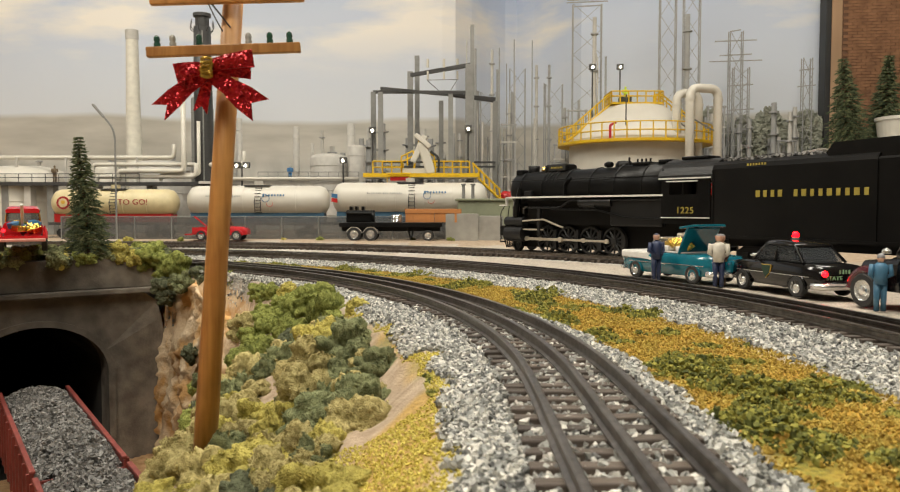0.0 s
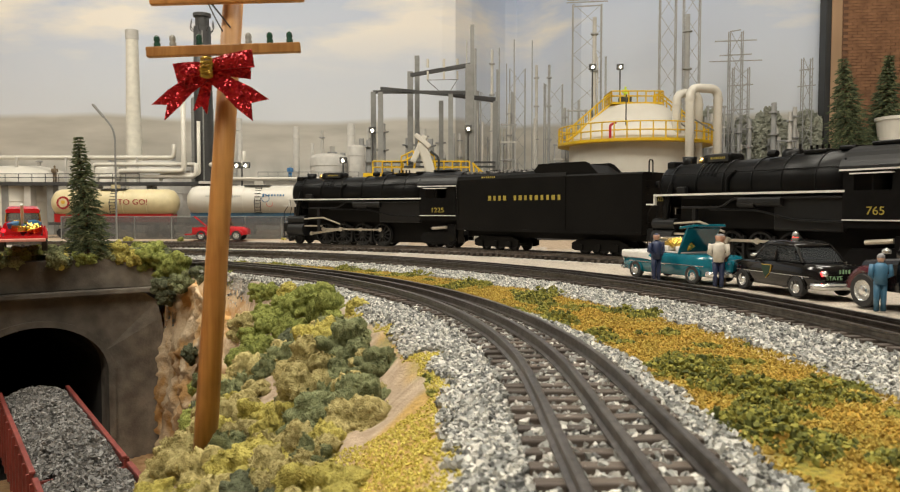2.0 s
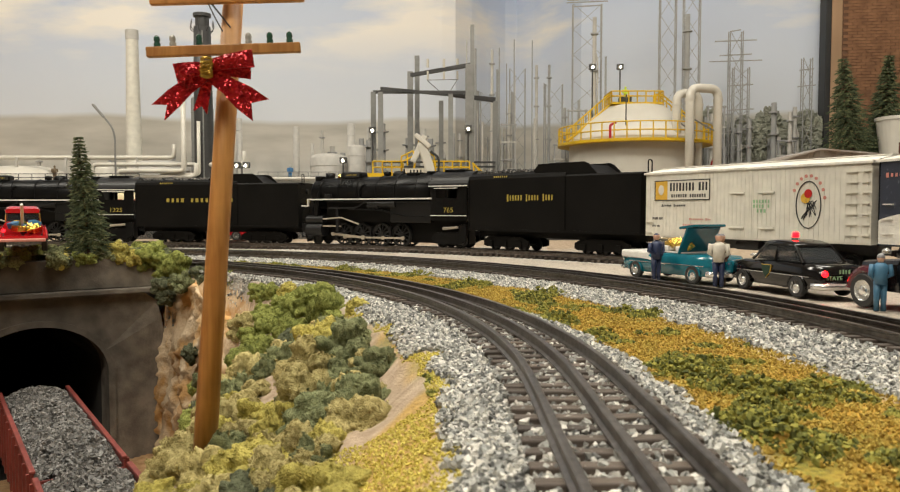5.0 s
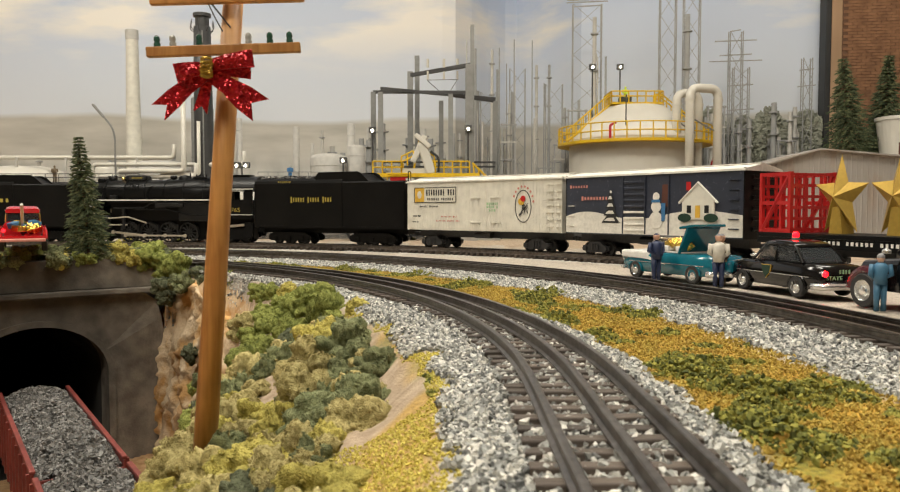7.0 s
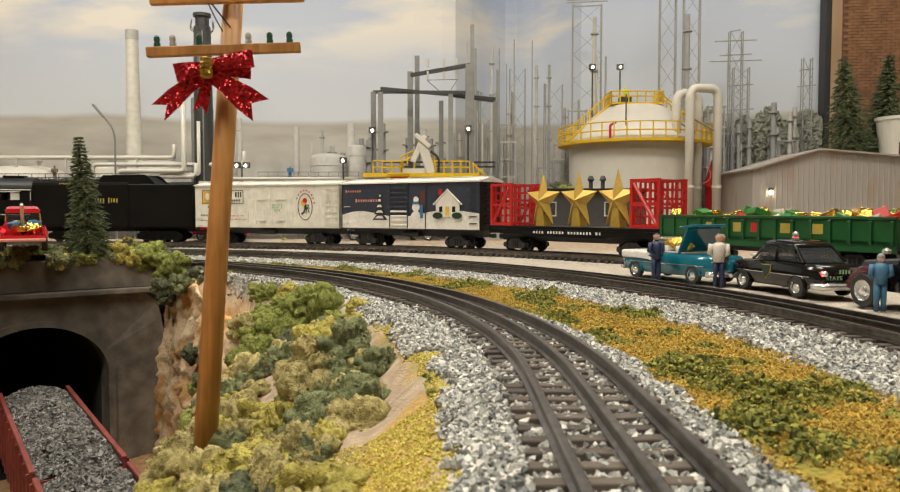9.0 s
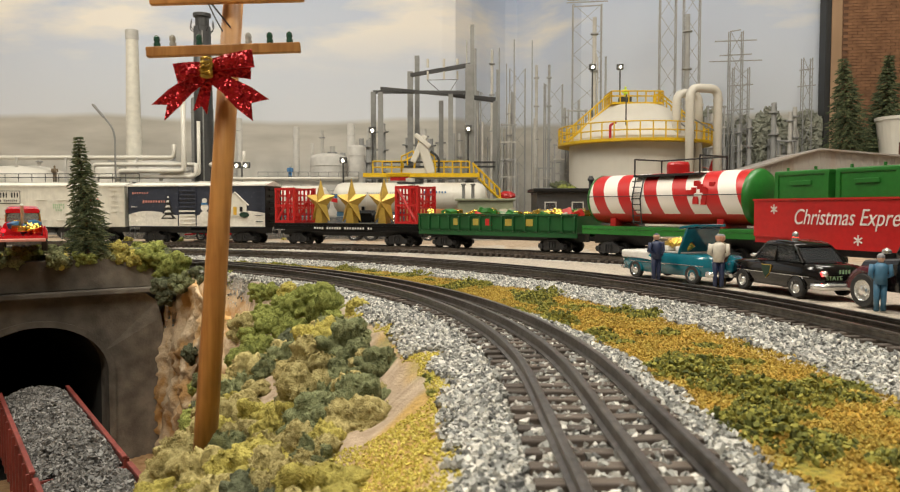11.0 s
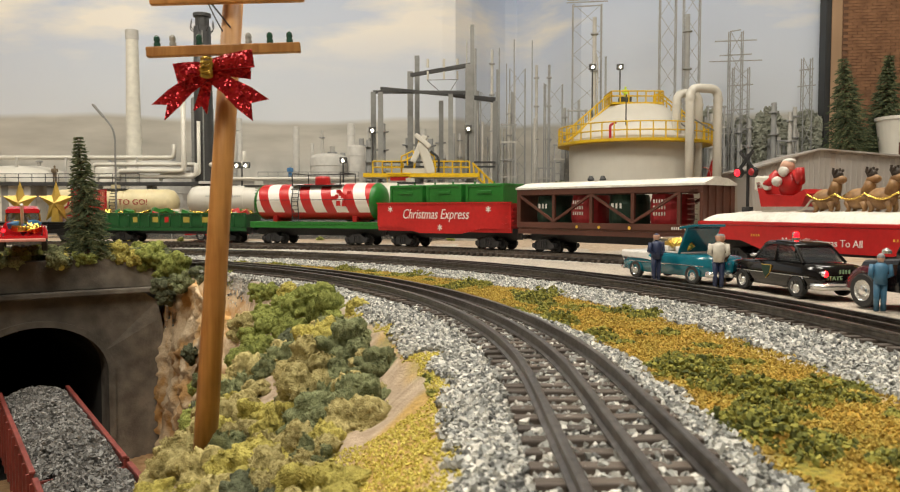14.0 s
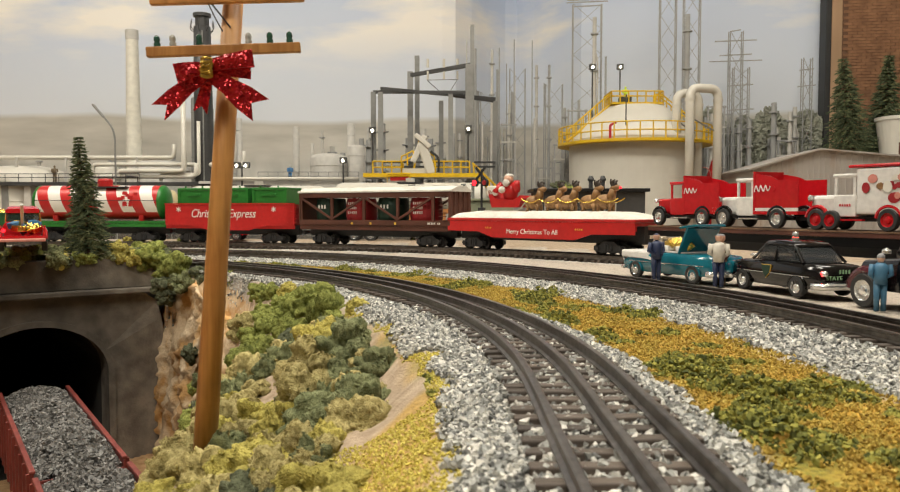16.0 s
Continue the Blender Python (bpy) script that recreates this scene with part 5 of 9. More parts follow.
def tender(front, rear, name_bars, size, number, label):
    T, hl = car("tender", label, "tender", front, rear)
    hl += 0.004
    w = 0.0315
    # tank: square below, shoulders turned in above
    prof = [(-w, 0.0265), (w, 0.0265), (w, 0.097), (w - 0.0015, 0.1015), (w - 0.008, 0.1050), (-w + 0.008, 0.1050), (-w + 0.0015, 0.1015), (-w, 0.097)]
    part("bunker", fixed(prism(B(), prof, -hl + 0.110, hl, "x")), M_TENDER, T)
    prof2 = [(-w, 0.0265), (w, 0.0265), (w, 0.0970), (w - 0.002, 0.0990), (-w + 0.002, 0.0990), (-w, 0.0970)]
    part("water_tank", fixed(prism(B(), prof2, -hl, -hl + 0.1099, "x")), M_TENDER, T)
    for s in (-1, 1):
        part("bunker_wall", fixed(prism(B(), [(-hl + 0.064, 0.0991), (-hl + 0.158, 0.0991), (-hl + 0.164, 0.1055), (-hl + 0.156, 0.1140), (-hl + 0.084, 0.1145), (-hl + 0.078, 0.1120)], *sorted((s * (w - 0.006), s * (w - 0.0035))))), M_TENDER, T)
    part("bunker_slope", fixed(prism(B(), [(-hl + 0.066, 0.0992), (-hl + 0.112, 0.0992), (-hl + 0.112, 0.1115), (-hl + 0.086, 0.1115)], -w + 0.0065, w - 0.0065, "y")), M_TENDER, T)
    rnd = random.Random(len(label))
    pts = [(rnd.uniform(-hl + 0.12, hl - 0.004), rnd.uniform(-0.020, 0.020), 0.1055 + rnd.uniform(0, 0.0022)) for i in range(700)]
    stone_object("coal_load", pts, 0.002, 0.004, 31, M_COAL, T)
    part("coal_hatch", lathe(B(), [(0.016, 0), (0.015, 0.003), (0.010, 0.006), (0, 0.007)], 20, pose(hl - 0.050, 0, 0.1045)), M_TENDER, T)
    for s in (-1, 1):
        part("lower_sill", box(B(), -hl + 0.001, hl - 0.001, *sorted((s * (w + 0.0002), s * (w + 0.0012))), 0.0265, 0.0295), M_TENDER, T)
        for x in (-hl + 0.0015, -hl + 0.1105, hl - 0.0015):
            part("corner_strip", box(B(), x - 0.001, x + 0.001, *sorted((s * (w + 0.0002), s * (w + 0.0009))), 0.0296, 0.0965), M_TENDER, T)
    bars(name_bars, size[0], size[1], side(0.028, 0.071, w + 0.0003), M_GOLDPAINT, T)
    bars("NNNNNNN", 0.026, 0.0026, side(hl - 0.060, 0.0995, w - 0.0008), M_GOLDPAINT, T)
    ladder(T, -hl, 0.018, 0.032, 0.090, 0.012, M_TENDER, 8, False)
    writing(number, 0.0085, Matrix(((0, 0, -1, -hl - 0.0003), (-1, 0, 0, -0.004), (0, 1, 0, 0.068), (0, 0, 0, 1))), M_GOLDPAINT, T, "road_number")
    part("ladder_hoop", tube(B(), bend([(-hl - 0.001, 0.012, 0.095), (-hl - 0.001, 0.012, 0.113), (-hl - 0.001, 0.020, 0.113), (-hl - 0.001, 0.020, 0.095)], 0.003), 0.0008, 6), M_TENDER, T)
    part("rear_lamp", cyl(B(), (-hl - 0.003, 0, 0.085), (-hl, 0, 0.085), 0.004, seg=14), M_GRAPHITE, T)
    part("underframe", box(B(), -hl + 0.004, hl - 0.004, -0.012, 0.012, 0.018, 0.0262), M_TENDER, T)
    for x0 in (-hl * 0.56, hl * 0.56):
        for s in (-1, 1):
            bm = prism(B(), [(x0 - 0.040, 0.007), (x0 - 0.034, 0.005), (x0 + 0.034, 0.005), (x0 + 0.040, 0.007), (x0 + 0.040, 0.014), (x0 + 0.030, 0.019), (x0 - 0.030, 0.019), (x0 - 0.040, 0.014)], *sorted((s * 0.0185, s * 0.0225)))
            for dx in (-0.026, 0, 0.026):
                box(bm, x0 + dx - 0.0035, x0 + dx + 0.0035, *sorted((s * 0.0226, s * 0.0245)), 0.005, 0.013, 0.0005)
            part("truck_side", fixed(bm), M_TENDER, T)
        for dx in (-0.026, 0, 0.026):
            wl = new("wheelset", WHEEL_ME)
            wl.parent = T
            WHEELS.append((wl, x0 + dx, 0.0082))
    couplers(T, hl)
    return T


def roofed(c, hl, body, roof, end, z0=0.026, z1=0.0965, w=0.0305):
    part("body", box(B(), -hl, hl, -w, w, z0, z1 - 0.002, 0.0004), body, c)
    for s in (-1, 1):
        part("car_end", box(B(), *sorted((s * (hl + 0.0002), s * (hl + 0.0012))), -w, w, z0, z1 + 0.001), end, c)
        bm = B()
        for i in range(6):
            z = z0 + 0.008 + i * 0.0105
            box(bm, *sorted((s * (hl + 0.0013), s * (hl + 0.0028))), -w + 0.004, w - 0.012, z, z + 0.004, 0.001)
        part("end_ribs", bm, end, c)
    prof = [(-w - 0.0018, z1 - 0.002), (w + 0.0018, z1 - 0.002), (w + 0.0018, z1), (0.004, z1 + 0.0052), (-0.004, z1 + 0.0052), (-w - 0.0018, z1)]
    part("roof", fixed(prism(B(), prof, -hl - 0.003, hl + 0.003, "x")), roof, c)
    part("roof_walk", box(B(), -hl - 0.002, hl + 0.002, -0.005, 0.005, z1 + 0.0055, z1 + 0.0066), roof, c)
    part("underframe", box(B(), -hl + 0.006, hl - 0.006, -0.010, 0.010, 0.016, z0 - 0.0002), M_BLACKMETAL, c)
    part("brake_tank", cyl(B(), (-0.012, 0.016, 0.020), (0.016, 0.016, 0.020), 0.0045, seg=12), M_BLACKMETAL, c)
    truck(c, hl - 0.042), truck(c, -hl + 0.042)
    couplers(c, hl)


def reefer():
    c, hl = car("refrigerator_car", "cream white wooden-sided refrigerator car with printed emblems", "railway car", -0.225, -0.505)
    roofed(c, hl, M_CREAM, M_SNOW, M_CREAM)
    y = 0.0307
    for i in range(52):
        x = -hl + 0.004 + i * (2 * hl - 0.008) / 51
        part("side_board", box(B(), x - 0.0021, x + 0.0021, y - 0.0006, y + 0.0001, 0.0275, 0.0935), M_CREAM, c) if i % 1 == 0 else None
    part("label_panel", box(B(), hl - 0.093, hl - 0.014, y, y + 0.0005, 0.066, 0.087), M_CREAM, c)
    bm = B()
    for x0, x1, z0, z1 in ((hl - 0.0935, hl - 0.0925, 0.0655, 0.0875), (hl - 0.0145, hl - 0.0135, 0.0655, 0.0875), (hl - 0.0935, hl - 0.0135, 0.0865, 0.0875), (hl - 0.0935, hl - 0.0135, 0.0655, 0.0665)):
        box(bm, x0, x1, y + 0.0005, y + 0.0009, z0, z1)
    part("label_border", bm, M_INK, c)
    flat([(-0.009, -0.0105), (0.009, -0.0105), (0.009, 0.0105), (-0.009, 0.0105)], side(hl - 0.024, 0.0765, y + 0.0005), M_YELLOWP, c, "amber_panel")
    flat(disc(0.0055, 18, 0.75), side(hl - 0.024, 0.077, y + 0.0009), M_CREAM, c, "emblem_spot")
    bars("NNNNNNNN NNN", 0.055, 0.0085, side(hl - 0.0635, 0.0800, y + 0.0006), M_INK, c)
    bars("NNNNNNN NNNNNNN", 0.050, 0.0034, side(hl - 0.0635, 0.0705, y + 0.0006), M_INK, c)
    bars("Nnnnnn Nnnnnnn", 0.036, 0.0028, side(hl - 0.042, 0.0600, y + 0.0003), M_INK, c)
    bars("NNNNN NNN", 0.016, 0.0026, side(hl - 0.018, 0.0460, y + 0.0003), M_INK, c)
    bars("nnnn nnn", 0.012, 0.0022, side(hl - 0.016, 0.0375, y + 0.0003), M_INK, c)
    bars("Nnnnnnnn Nnn", 0.030, 0.0024, side(hl - 0.080, 0.0455, y + 0.0003), M_PALERED, c)
    bars("Nnnnnnn Nnnnn Nnn", 0.044, 0.0024, side(hl - 0.078, 0.0395, y + 0.0003), M_PALERED, c)
    for i, s in enumerate(("NNNNNN", "NNNN N", " NNN ")):
        bars(s, 0.020, 0.0032, side(-0.024, 0.0635 - i * 0.0045, y + 0.0003), M_PALEGREEN, c)
    ring = disc(0.021, 28, 0.60)
    bm = B()
    tube(bm, [side(-hl + 0.058, 0.0600, y + 0.0004) @ Vector((a, b, 0)) for a, b in ring], 0.0005, 5, True)
    part("oval_emblem", bm, M_INK, c)
    for i in range(9):
        a = math.pi * (0.05 + 0.1 * i)
        flat(disc(0.0016, 8), side(-hl + 0.058 - 0.0165 * math.cos(a), 0.0625 + 0.0235 * math.sin(a), y + 0.0003), M_PALERED, c, "arched_print")
    flat(disc(0.0048, 14), side(-hl + 0.061, 0.066, y + 0.0004), M_YELLOWP, c, "emblem_spot")
    flat(disc(0.0040, 14), side(-hl + 0.058, 0.070, y + 0.0006), M_RED, c, "emblem_spot")
    bm = B()
    rnd = random.Random(2)
    for i in range(10):
        a = [side(-hl + 0.058, 0.056, y + 0.0004) @ Vector((rnd.uniform(-0.009, 0.009), rnd.uniform(-0.010, 0.009), 0)) for j in range(3)]
        tube(bm, bend(a, 0.003, 3), 0.00035, 5)
    part("emblem_drawing", bm, M_INK, c)
    for z in (0.038, 0.072):
        for x in (0.005, -0.030):
            part("door_hinge", box(B(), x - 0.009, x + 0.009, y + 0.0003, y + 0.0016, z - 0.0009, z + 0.0009, 0.0003), M_CREAM, c)
    part("door_seam", box(B(), -0.0130, -0.0124, y, y + 0.0007, 0.028, 0.094), M_CREAM, c)
    ladder(c, -hl + 0.016, y, 0.034, 0.088, 0.011, M_CREAM, 7)
    ladder(c, -hl + 0.003, y, 0.034, 0.088, 0.006, M_CREAM, 7)
    ladder(c, hl - 0.006, y, 0.030, 0.042, 0.009, M_CREAM, 2)


def holiday_boxcar():
    c, hl = car("boxcar", "boxcar printed with a snowy night scene, snow-white roof", "railway car", -0.507, -0.771)
    roofed(c, hl, M_NAVY, M_SNOW, M_ENGINE)
    y = 0.0307
    hill = [(hl, 0.0275), (-hl, 0.0275), (-hl, 0.0500)]
    for i in range(25):
        x = -hl + 2 * hl * i / 24
        u = i / 24
        hill.append((x, 0.0500 + 0.006 * math.sin(u * 9.0) * (0.4 + u) - 0.004 * u + 0.003 * math.sin(4 * u)))
    part("snow_print", fixed(prism(B(), hill, y, y + 0.0004, "y")), M_SNOW, c)
    for i in range(9):
        z = 0.031 + i * 0.0068
        part("door_rib", box(B(), 0.000, 0.030, y + 0.0004, y + 0.0016, z, z + 0.0026, 0.0005), M_SNOW if z < 0.053 else M_NAVY, c)
    for x in (0.0315, -0.0015, -0.034):
        part("door_post", box(B(), x - 0.0006, x + 0.0006, y + 0.0002, y + 0.0014, 0.028, 0.093), M_NAVY, c)
    bars("Nnnnnnn", 0.032, 0.0040, side(hl - 0.022, 0.0835, y + 0.0004), M_PALERED, c)
    bars("Nnnnnnnnn", 0.044, 0.0052, side(hl - 0.048, 0.0690, y + 0.0004), M_PALERED, c)
    # fir tree under snow
    tx = hl - 0.075
    for i in range(4):
        w, z = 0.0145 - i * 0.0032, 0.0400 + i * 0.0085
        flat([(-w, 0), (w, 0), (w * 0.35, 0.0095), (-w * 0.35, 0.0095)], side(tx, z, y + 0.0005 + i * 0.0002), M_INK, c, "fir_print")
        flat([(-w * 0.72, 0.0022), (w * 0.5, 0.0022), (w * 0.3, 0.0060), (-w * 0.3, 0.0060)], side(tx, z, y + 0.0010 + i * 0.0002), M_SNOW, c, "fir_snow_print")
    flat(disc(0.0018, 6), side(tx, 0.0765, y + 0.0008), M_SNOW, c, "star_print")
    # plain snowman shape and house
    sx = -0.017
    for z, r in ((0.0440, 0.0095), (0.0590, 0.0068), (0.0700, 0.0046)):
        flat(disc(r, 18), side(sx, z, y + 0.0006 + r * 0.01), M_SNOW, c, "snow_figure_print")
    flat([(-0.0062, -0.001), (0.0062, -0.001), (0.0052, 0.0022), (-0.0056, 0.0022)], side(sx, 0.0645, y + 0.0012), M_BLUEP, c, "scarf_print")
    flat([(-0.0022, -0.020), (0.0022, -0.020), (0.0030, 0.0), (-0.0026, 0.0)], side(sx - 0.010, 0.0630, y + 0.0009), M_BLUEP, c, "scarf_print")
    flat([(-0.0045, -0.012), (0.0045, -0.012), (0.0040, 0.012), (-0.0035, 0.012)], side(sx - 0.012, 0.071, y + 0.0006), M_BROWN, c, "dark_print")
    hx = -hl + 0.052
    flat([(-0.020, -0.016), (0.020, -0.016), (0.020, 0.004), (0, 0.021), (-0.020, 0.004)], side(hx, 0.0615, y + 0.0006), M_CREAM, c, "house_print", 0.0016)
    part("house_eave", tube(B(), [side(hx, 0.0615, y + 0.0020) @ Vector(q) for q in ((-0.024, 0.001, 0), (0, 0.0225, 0), (0.024, 0.001, 0))], 0.0014, 6), M_SNOW, c)
    flat([(-0.003, -0.006), (0.003, -0.006), (0.003, 0.007), (-0.003, 0.007)], side(hx, 0.0530, y + 0.0023), M_YELLOWP, c, "door_print")
    for dx in (-0.011, 0.011):
        flat([(-0.0026, -0.004), (0.0026, -0.004), (0.0026, 0.004), (-0.0026, 0.004)], side(hx + dx, 0.0560, y + 0.0023), M_GRAPHITE, c, "window_print")
        flat(disc(0.0046, 12, 1.9), side(hx + dx * 1.5, 0.0470, y + 0.0025), M_VATGREEN, c, "bush_print")
    flat([(-0.0028, -0.004), (0.0028, -0.004), (0.0028, 0.005), (-0.0028, 0.005)], side(hx + 0.013, 0.0800, y + 0.0006), M_RED, c, "chimney_print")
    ladder(c, -hl + 0.010, y, 0.036, 0.086, 0.012, M_NAVY, 6)
    ladder(c, hl - 0.010, y, 0.036, 0.060, 0.010, M_SNOW, 3)


def star(bm, r, depth, m):
    f = m @ Vector((0, 0, depth))
    b = m @ Vector((0, 0, -depth))
    vf, vb = bm.verts.new(f), bm.verts.new(b)
    ring = []
    for i in range(10):
        a = math.pi / 2 + math.pi * i / 5
        k = r if i % 2 == 0 else r * 0.42
        ring.append(bm.verts.new(m @ Vector((k * math.cos(a), k * math.sin(a), 0))))
    for i in range(10):
        j = (i + 1) % 10
        bm.faces.new((vf, ring[i], ring[j])), bm.faces.new((vb, ring[j], ring[i]))
    return bm


def deck(c, hl, z, material, w=0.030, sill=None, belly=0.0):
    part("deck", box(B(), -hl, hl, -w, w, z - 0.004, z, 0.0005), material, c)
    for s in (-1, 1):
        pts = [(-hl, z - 0.0042), (hl, z - 0.0042), (hl, z - 0.010), (hl - 0.05, z - 0.010), (hl - 0.075, z - 0.010 - belly), (-hl + 0.075, z - 0.010 - belly), (-hl + 0.05, z - 0.010), (-hl, z - 0.010)]
        part("side_sill", fixed(prism(B(), pts, *sorted((s * (w - 0.003), s * (w - 0.0005))))), sill or material, c)
    part("center_sill", box(B(), -hl + 0.003, hl - 0.003, -0.006, 0.006, 0.014, z - 0.0045), M_BLACKMETAL, c)
    truck(c, hl - 0.042), truck(c, -hl + 0.042)
    couplers(c, hl)


def star_flatcar():
    c, hl = car("flatcar", "black bulkhead flatcar with red end racks carrying gold stars", "railway car", -0.779, -1.063)
    deck(c, hl, 0.034, M_ENGINE, belly=0.003)
    bars("NNNN NNNNNN NNNNNNNN NN", 0.11, 0.0032, side(0.0, 0.0265, 0.0296), M_WHITESTRIPE, c)
    for s in (-1, 1):
        xc = s * (hl - 0.021)
        rack = part("end_rack", box(B(), xc - 0.019, xc + 0.019, -0.028, 0.028, 0.0341, 0.0352), M_RED, c, "red open-work bulkhead rack")
        for x in (xc - 0.018, xc + 0.018):
            for yy in (-0.027, 0.027):
                part("rack_bar", box(B(), x - 0.0018, x + 0.0018, yy - 0.0018, yy + 0.0018, 0.0341, 0.091), M_RED, rack)
        for z in (0.036, 0.062, 0.089):
            for yy in (-0.027, 0.027):
                part("rack_bar", box(B(), xc - 0.018, xc + 0.018, yy - 0.0012, yy + 0.0012, z - 0.0018, z + 0.0018), M_RED, rack)
        for x in (xc - 0.018, xc + 0.018):
            for i in range(6):
                z = 0.037 + i * 0.0103
                part("rack_bar", box(B(), x - 0.001, x + 0.001, -0.027, 0.027, z - 0.0014, z + 0.0014), M_RED, rack)
            for i in range(5):
                yy = -0.02 + i * 0.01
                part("rack_bar", box(B(), x - 0.0009, x + 0.0009, yy - 0.0013, yy + 0.0013, 0.035, 0.090), M_RED, rack)
        for yy in (-0.027, 0.027):
            part("rack_brace", tube(B(), [(xc - 0.016 * s, yy, 0.086), (xc + 0.016 * s, yy, 0.038)], 0.0022, 6), M_RED, rack)
            part("rack_bar", box(B(), xc - 0.008, xc - 0.005, yy - 0.001, yy + 0.001, 0.035, 0.090), M_RED, rack)
    for x in (0.060, 0.0, -0.060):
        bm = star(B(), 0.0340, 0.010, side(x, 0.0670, 0.004) @ Matrix.Diagonal((0.90, 1.13, 1, 1)))
        o = part("gold_star", bm, M_GOLDSTAR, c, "faceted gold star standing on the deck")
        part("star_foot", fixed(prism(B(), [(x - 0.0075, 0.0342), (x + 0.0075, 0.0342), (x + 0.004, 0.058), (x - 0.004, 0.058)], -0.004, 0.010)), M_GOLDSTAR, c)


def green_gondola():
    c, hl = car("gondola_car", "dark green gondola filled with gold foil presents", "railway car", -1.056, -1.342)
    deck(c, hl, 0.030, M_DKGREEN)
    for s in (-1, 1):
        part("side", box(B(), -hl, hl, *sorted((s * 0.0285, s * 0.0300)), 0.026, 0.0475), M_DKGREEN, c)
        part("top_rail", box(B(), -hl - 0.001, hl + 0.001, *sorted((s * 0.0280, s * 0.0318)), 0.0476, 0.0500, 0.0005), M_DKGREEN, c)
        part("car_end", box(B(), *sorted((s * (hl - 0.0015), s * hl)), -0.0284, 0.0284, 0.0301, 0.0475), M_DKGREEN, c)
        for i in range(15):
            x = -hl + 0.003 + i * (2 * hl - 0.006) / 14
            part("rib", fixed(prism(B(), [(s * 0.0301, 0.026), (s * 0.0318, 0.028), (s * 0.0318, 0.0455), (s * 0.0301, 0.0474)], x - 0.0015, x + 0.0015, "x")), M_DKGREEN, c)
    for x in (0.062, 0.026, 0.004, -0.030, -0.064):
        flat([(-0.0055, -0.0045), (0.0055, -0.0045), (0.0055, 0.0045), (-0.0055, 0.0045)], side(x, 0.0385, 0.0302), M_RED if x == 0.004 else M_GOLDPAINT, c, "lettering_block")
    rnd = random.Random(9)
    bm = B()
    mats = (M_GARLAND, M_GARLAND, M_RED, M_STEELROD, M_GREEN)
    for i in range(46):
        m = pose(rnd.uniform(-hl + 0.012, hl - 0.012), rnd.uniform(-0.021, 0.021), 0.0455 + rnd.uniform(0, 0.007), rnd.uniform(-25, 25), rnd.uniform(-25, 25), rnd.uniform(0, 180))
        a, b, d = rnd.uniform(0.005, 0.010), rnd.uniform(0.004, 0.007), rnd.uniform(0.003, 0.005)
        part("present", box(B(), -a, a, -b, b, -d, d, 0.0008, m), rnd.choice(mats), c)
    part("load_bed", box(B(), -hl + 0.002, hl - 0.002, -0.028, 0.028, 0.0305, 0.0430), M_GARLAND, c)


def candy_mat():
    m = mat("red_white_stripes", (0.78, 0.74, 0.68), 0.35, scale=300)
    nt = m.node_tree
    n, k = nt.nodes, nt.links
    sp = n.new("ShaderNodeSeparateXYZ")
    k.new(n["Texture Coordinate"].outputs["Object"], sp.inputs[0])
    def mathn(op, a, b=0.0):
        x = n.new("ShaderNodeMath")
        x.operation = op
        for i, v in enumerate((a, b)):
            if isinstance(v, float):
                x.inputs[i].default_value = v
            else:
                k.new(v, x.inputs[i])
        return x.outputs[0]
    u = mathn("FRACT", mathn("MULTIPLY", mathn("ADD", sp.outputs[0], mathn("MULTIPLY", sp.outputs[2], -0.35)), 25.0))
    stripe = mathn("MULTIPLY", mathn("GREATER_THAN", u, 0.46), mathn("GREATER_THAN", sp.outputs[2], -0.017))
    mix = n.new("ShaderNodeMix")
    mix.data_type = "RGBA"
    k.new(stripe, mix.inputs[0])
    mix.inputs[6].default_value, mix.inputs[7].default_value = (0.50, 0.02, 0.02, 1), (0.78, 0.74, 0.68, 1)
    k.new(mix.outputs[2], n["Principled BSDF"].inputs["Base Color"])
    return m


M_CANDY = candy_mat()


def tank(parent, r, hl, z, body, end, name="tank"):
    X = Matrix.Rotation(math.pi / 2, 4, "Y")
    o = part(name, fixed(lathe(B(), [(r, -hl + 0.002), (r, hl - 0.002)], 40)), body, parent, smooth=True)
    o.data.transform(X)
    o.location = (0, 0, z)
    for s in (-1, 1):
        bm = lathe(B(), [(r * 1.008, s * (hl - 0.004)), (r * 1.008, s * (hl - 0.001)), (r * 0.9, s * (hl + 0.003)), (r * 0.5, s * (hl + 0.008)), (0, s * (hl + 0.0095))], 40)
        o = part("tank_end", fixed(bm), end, parent, smooth=True)
        o.data.transform(X)
        o.location = (0, 0, z)


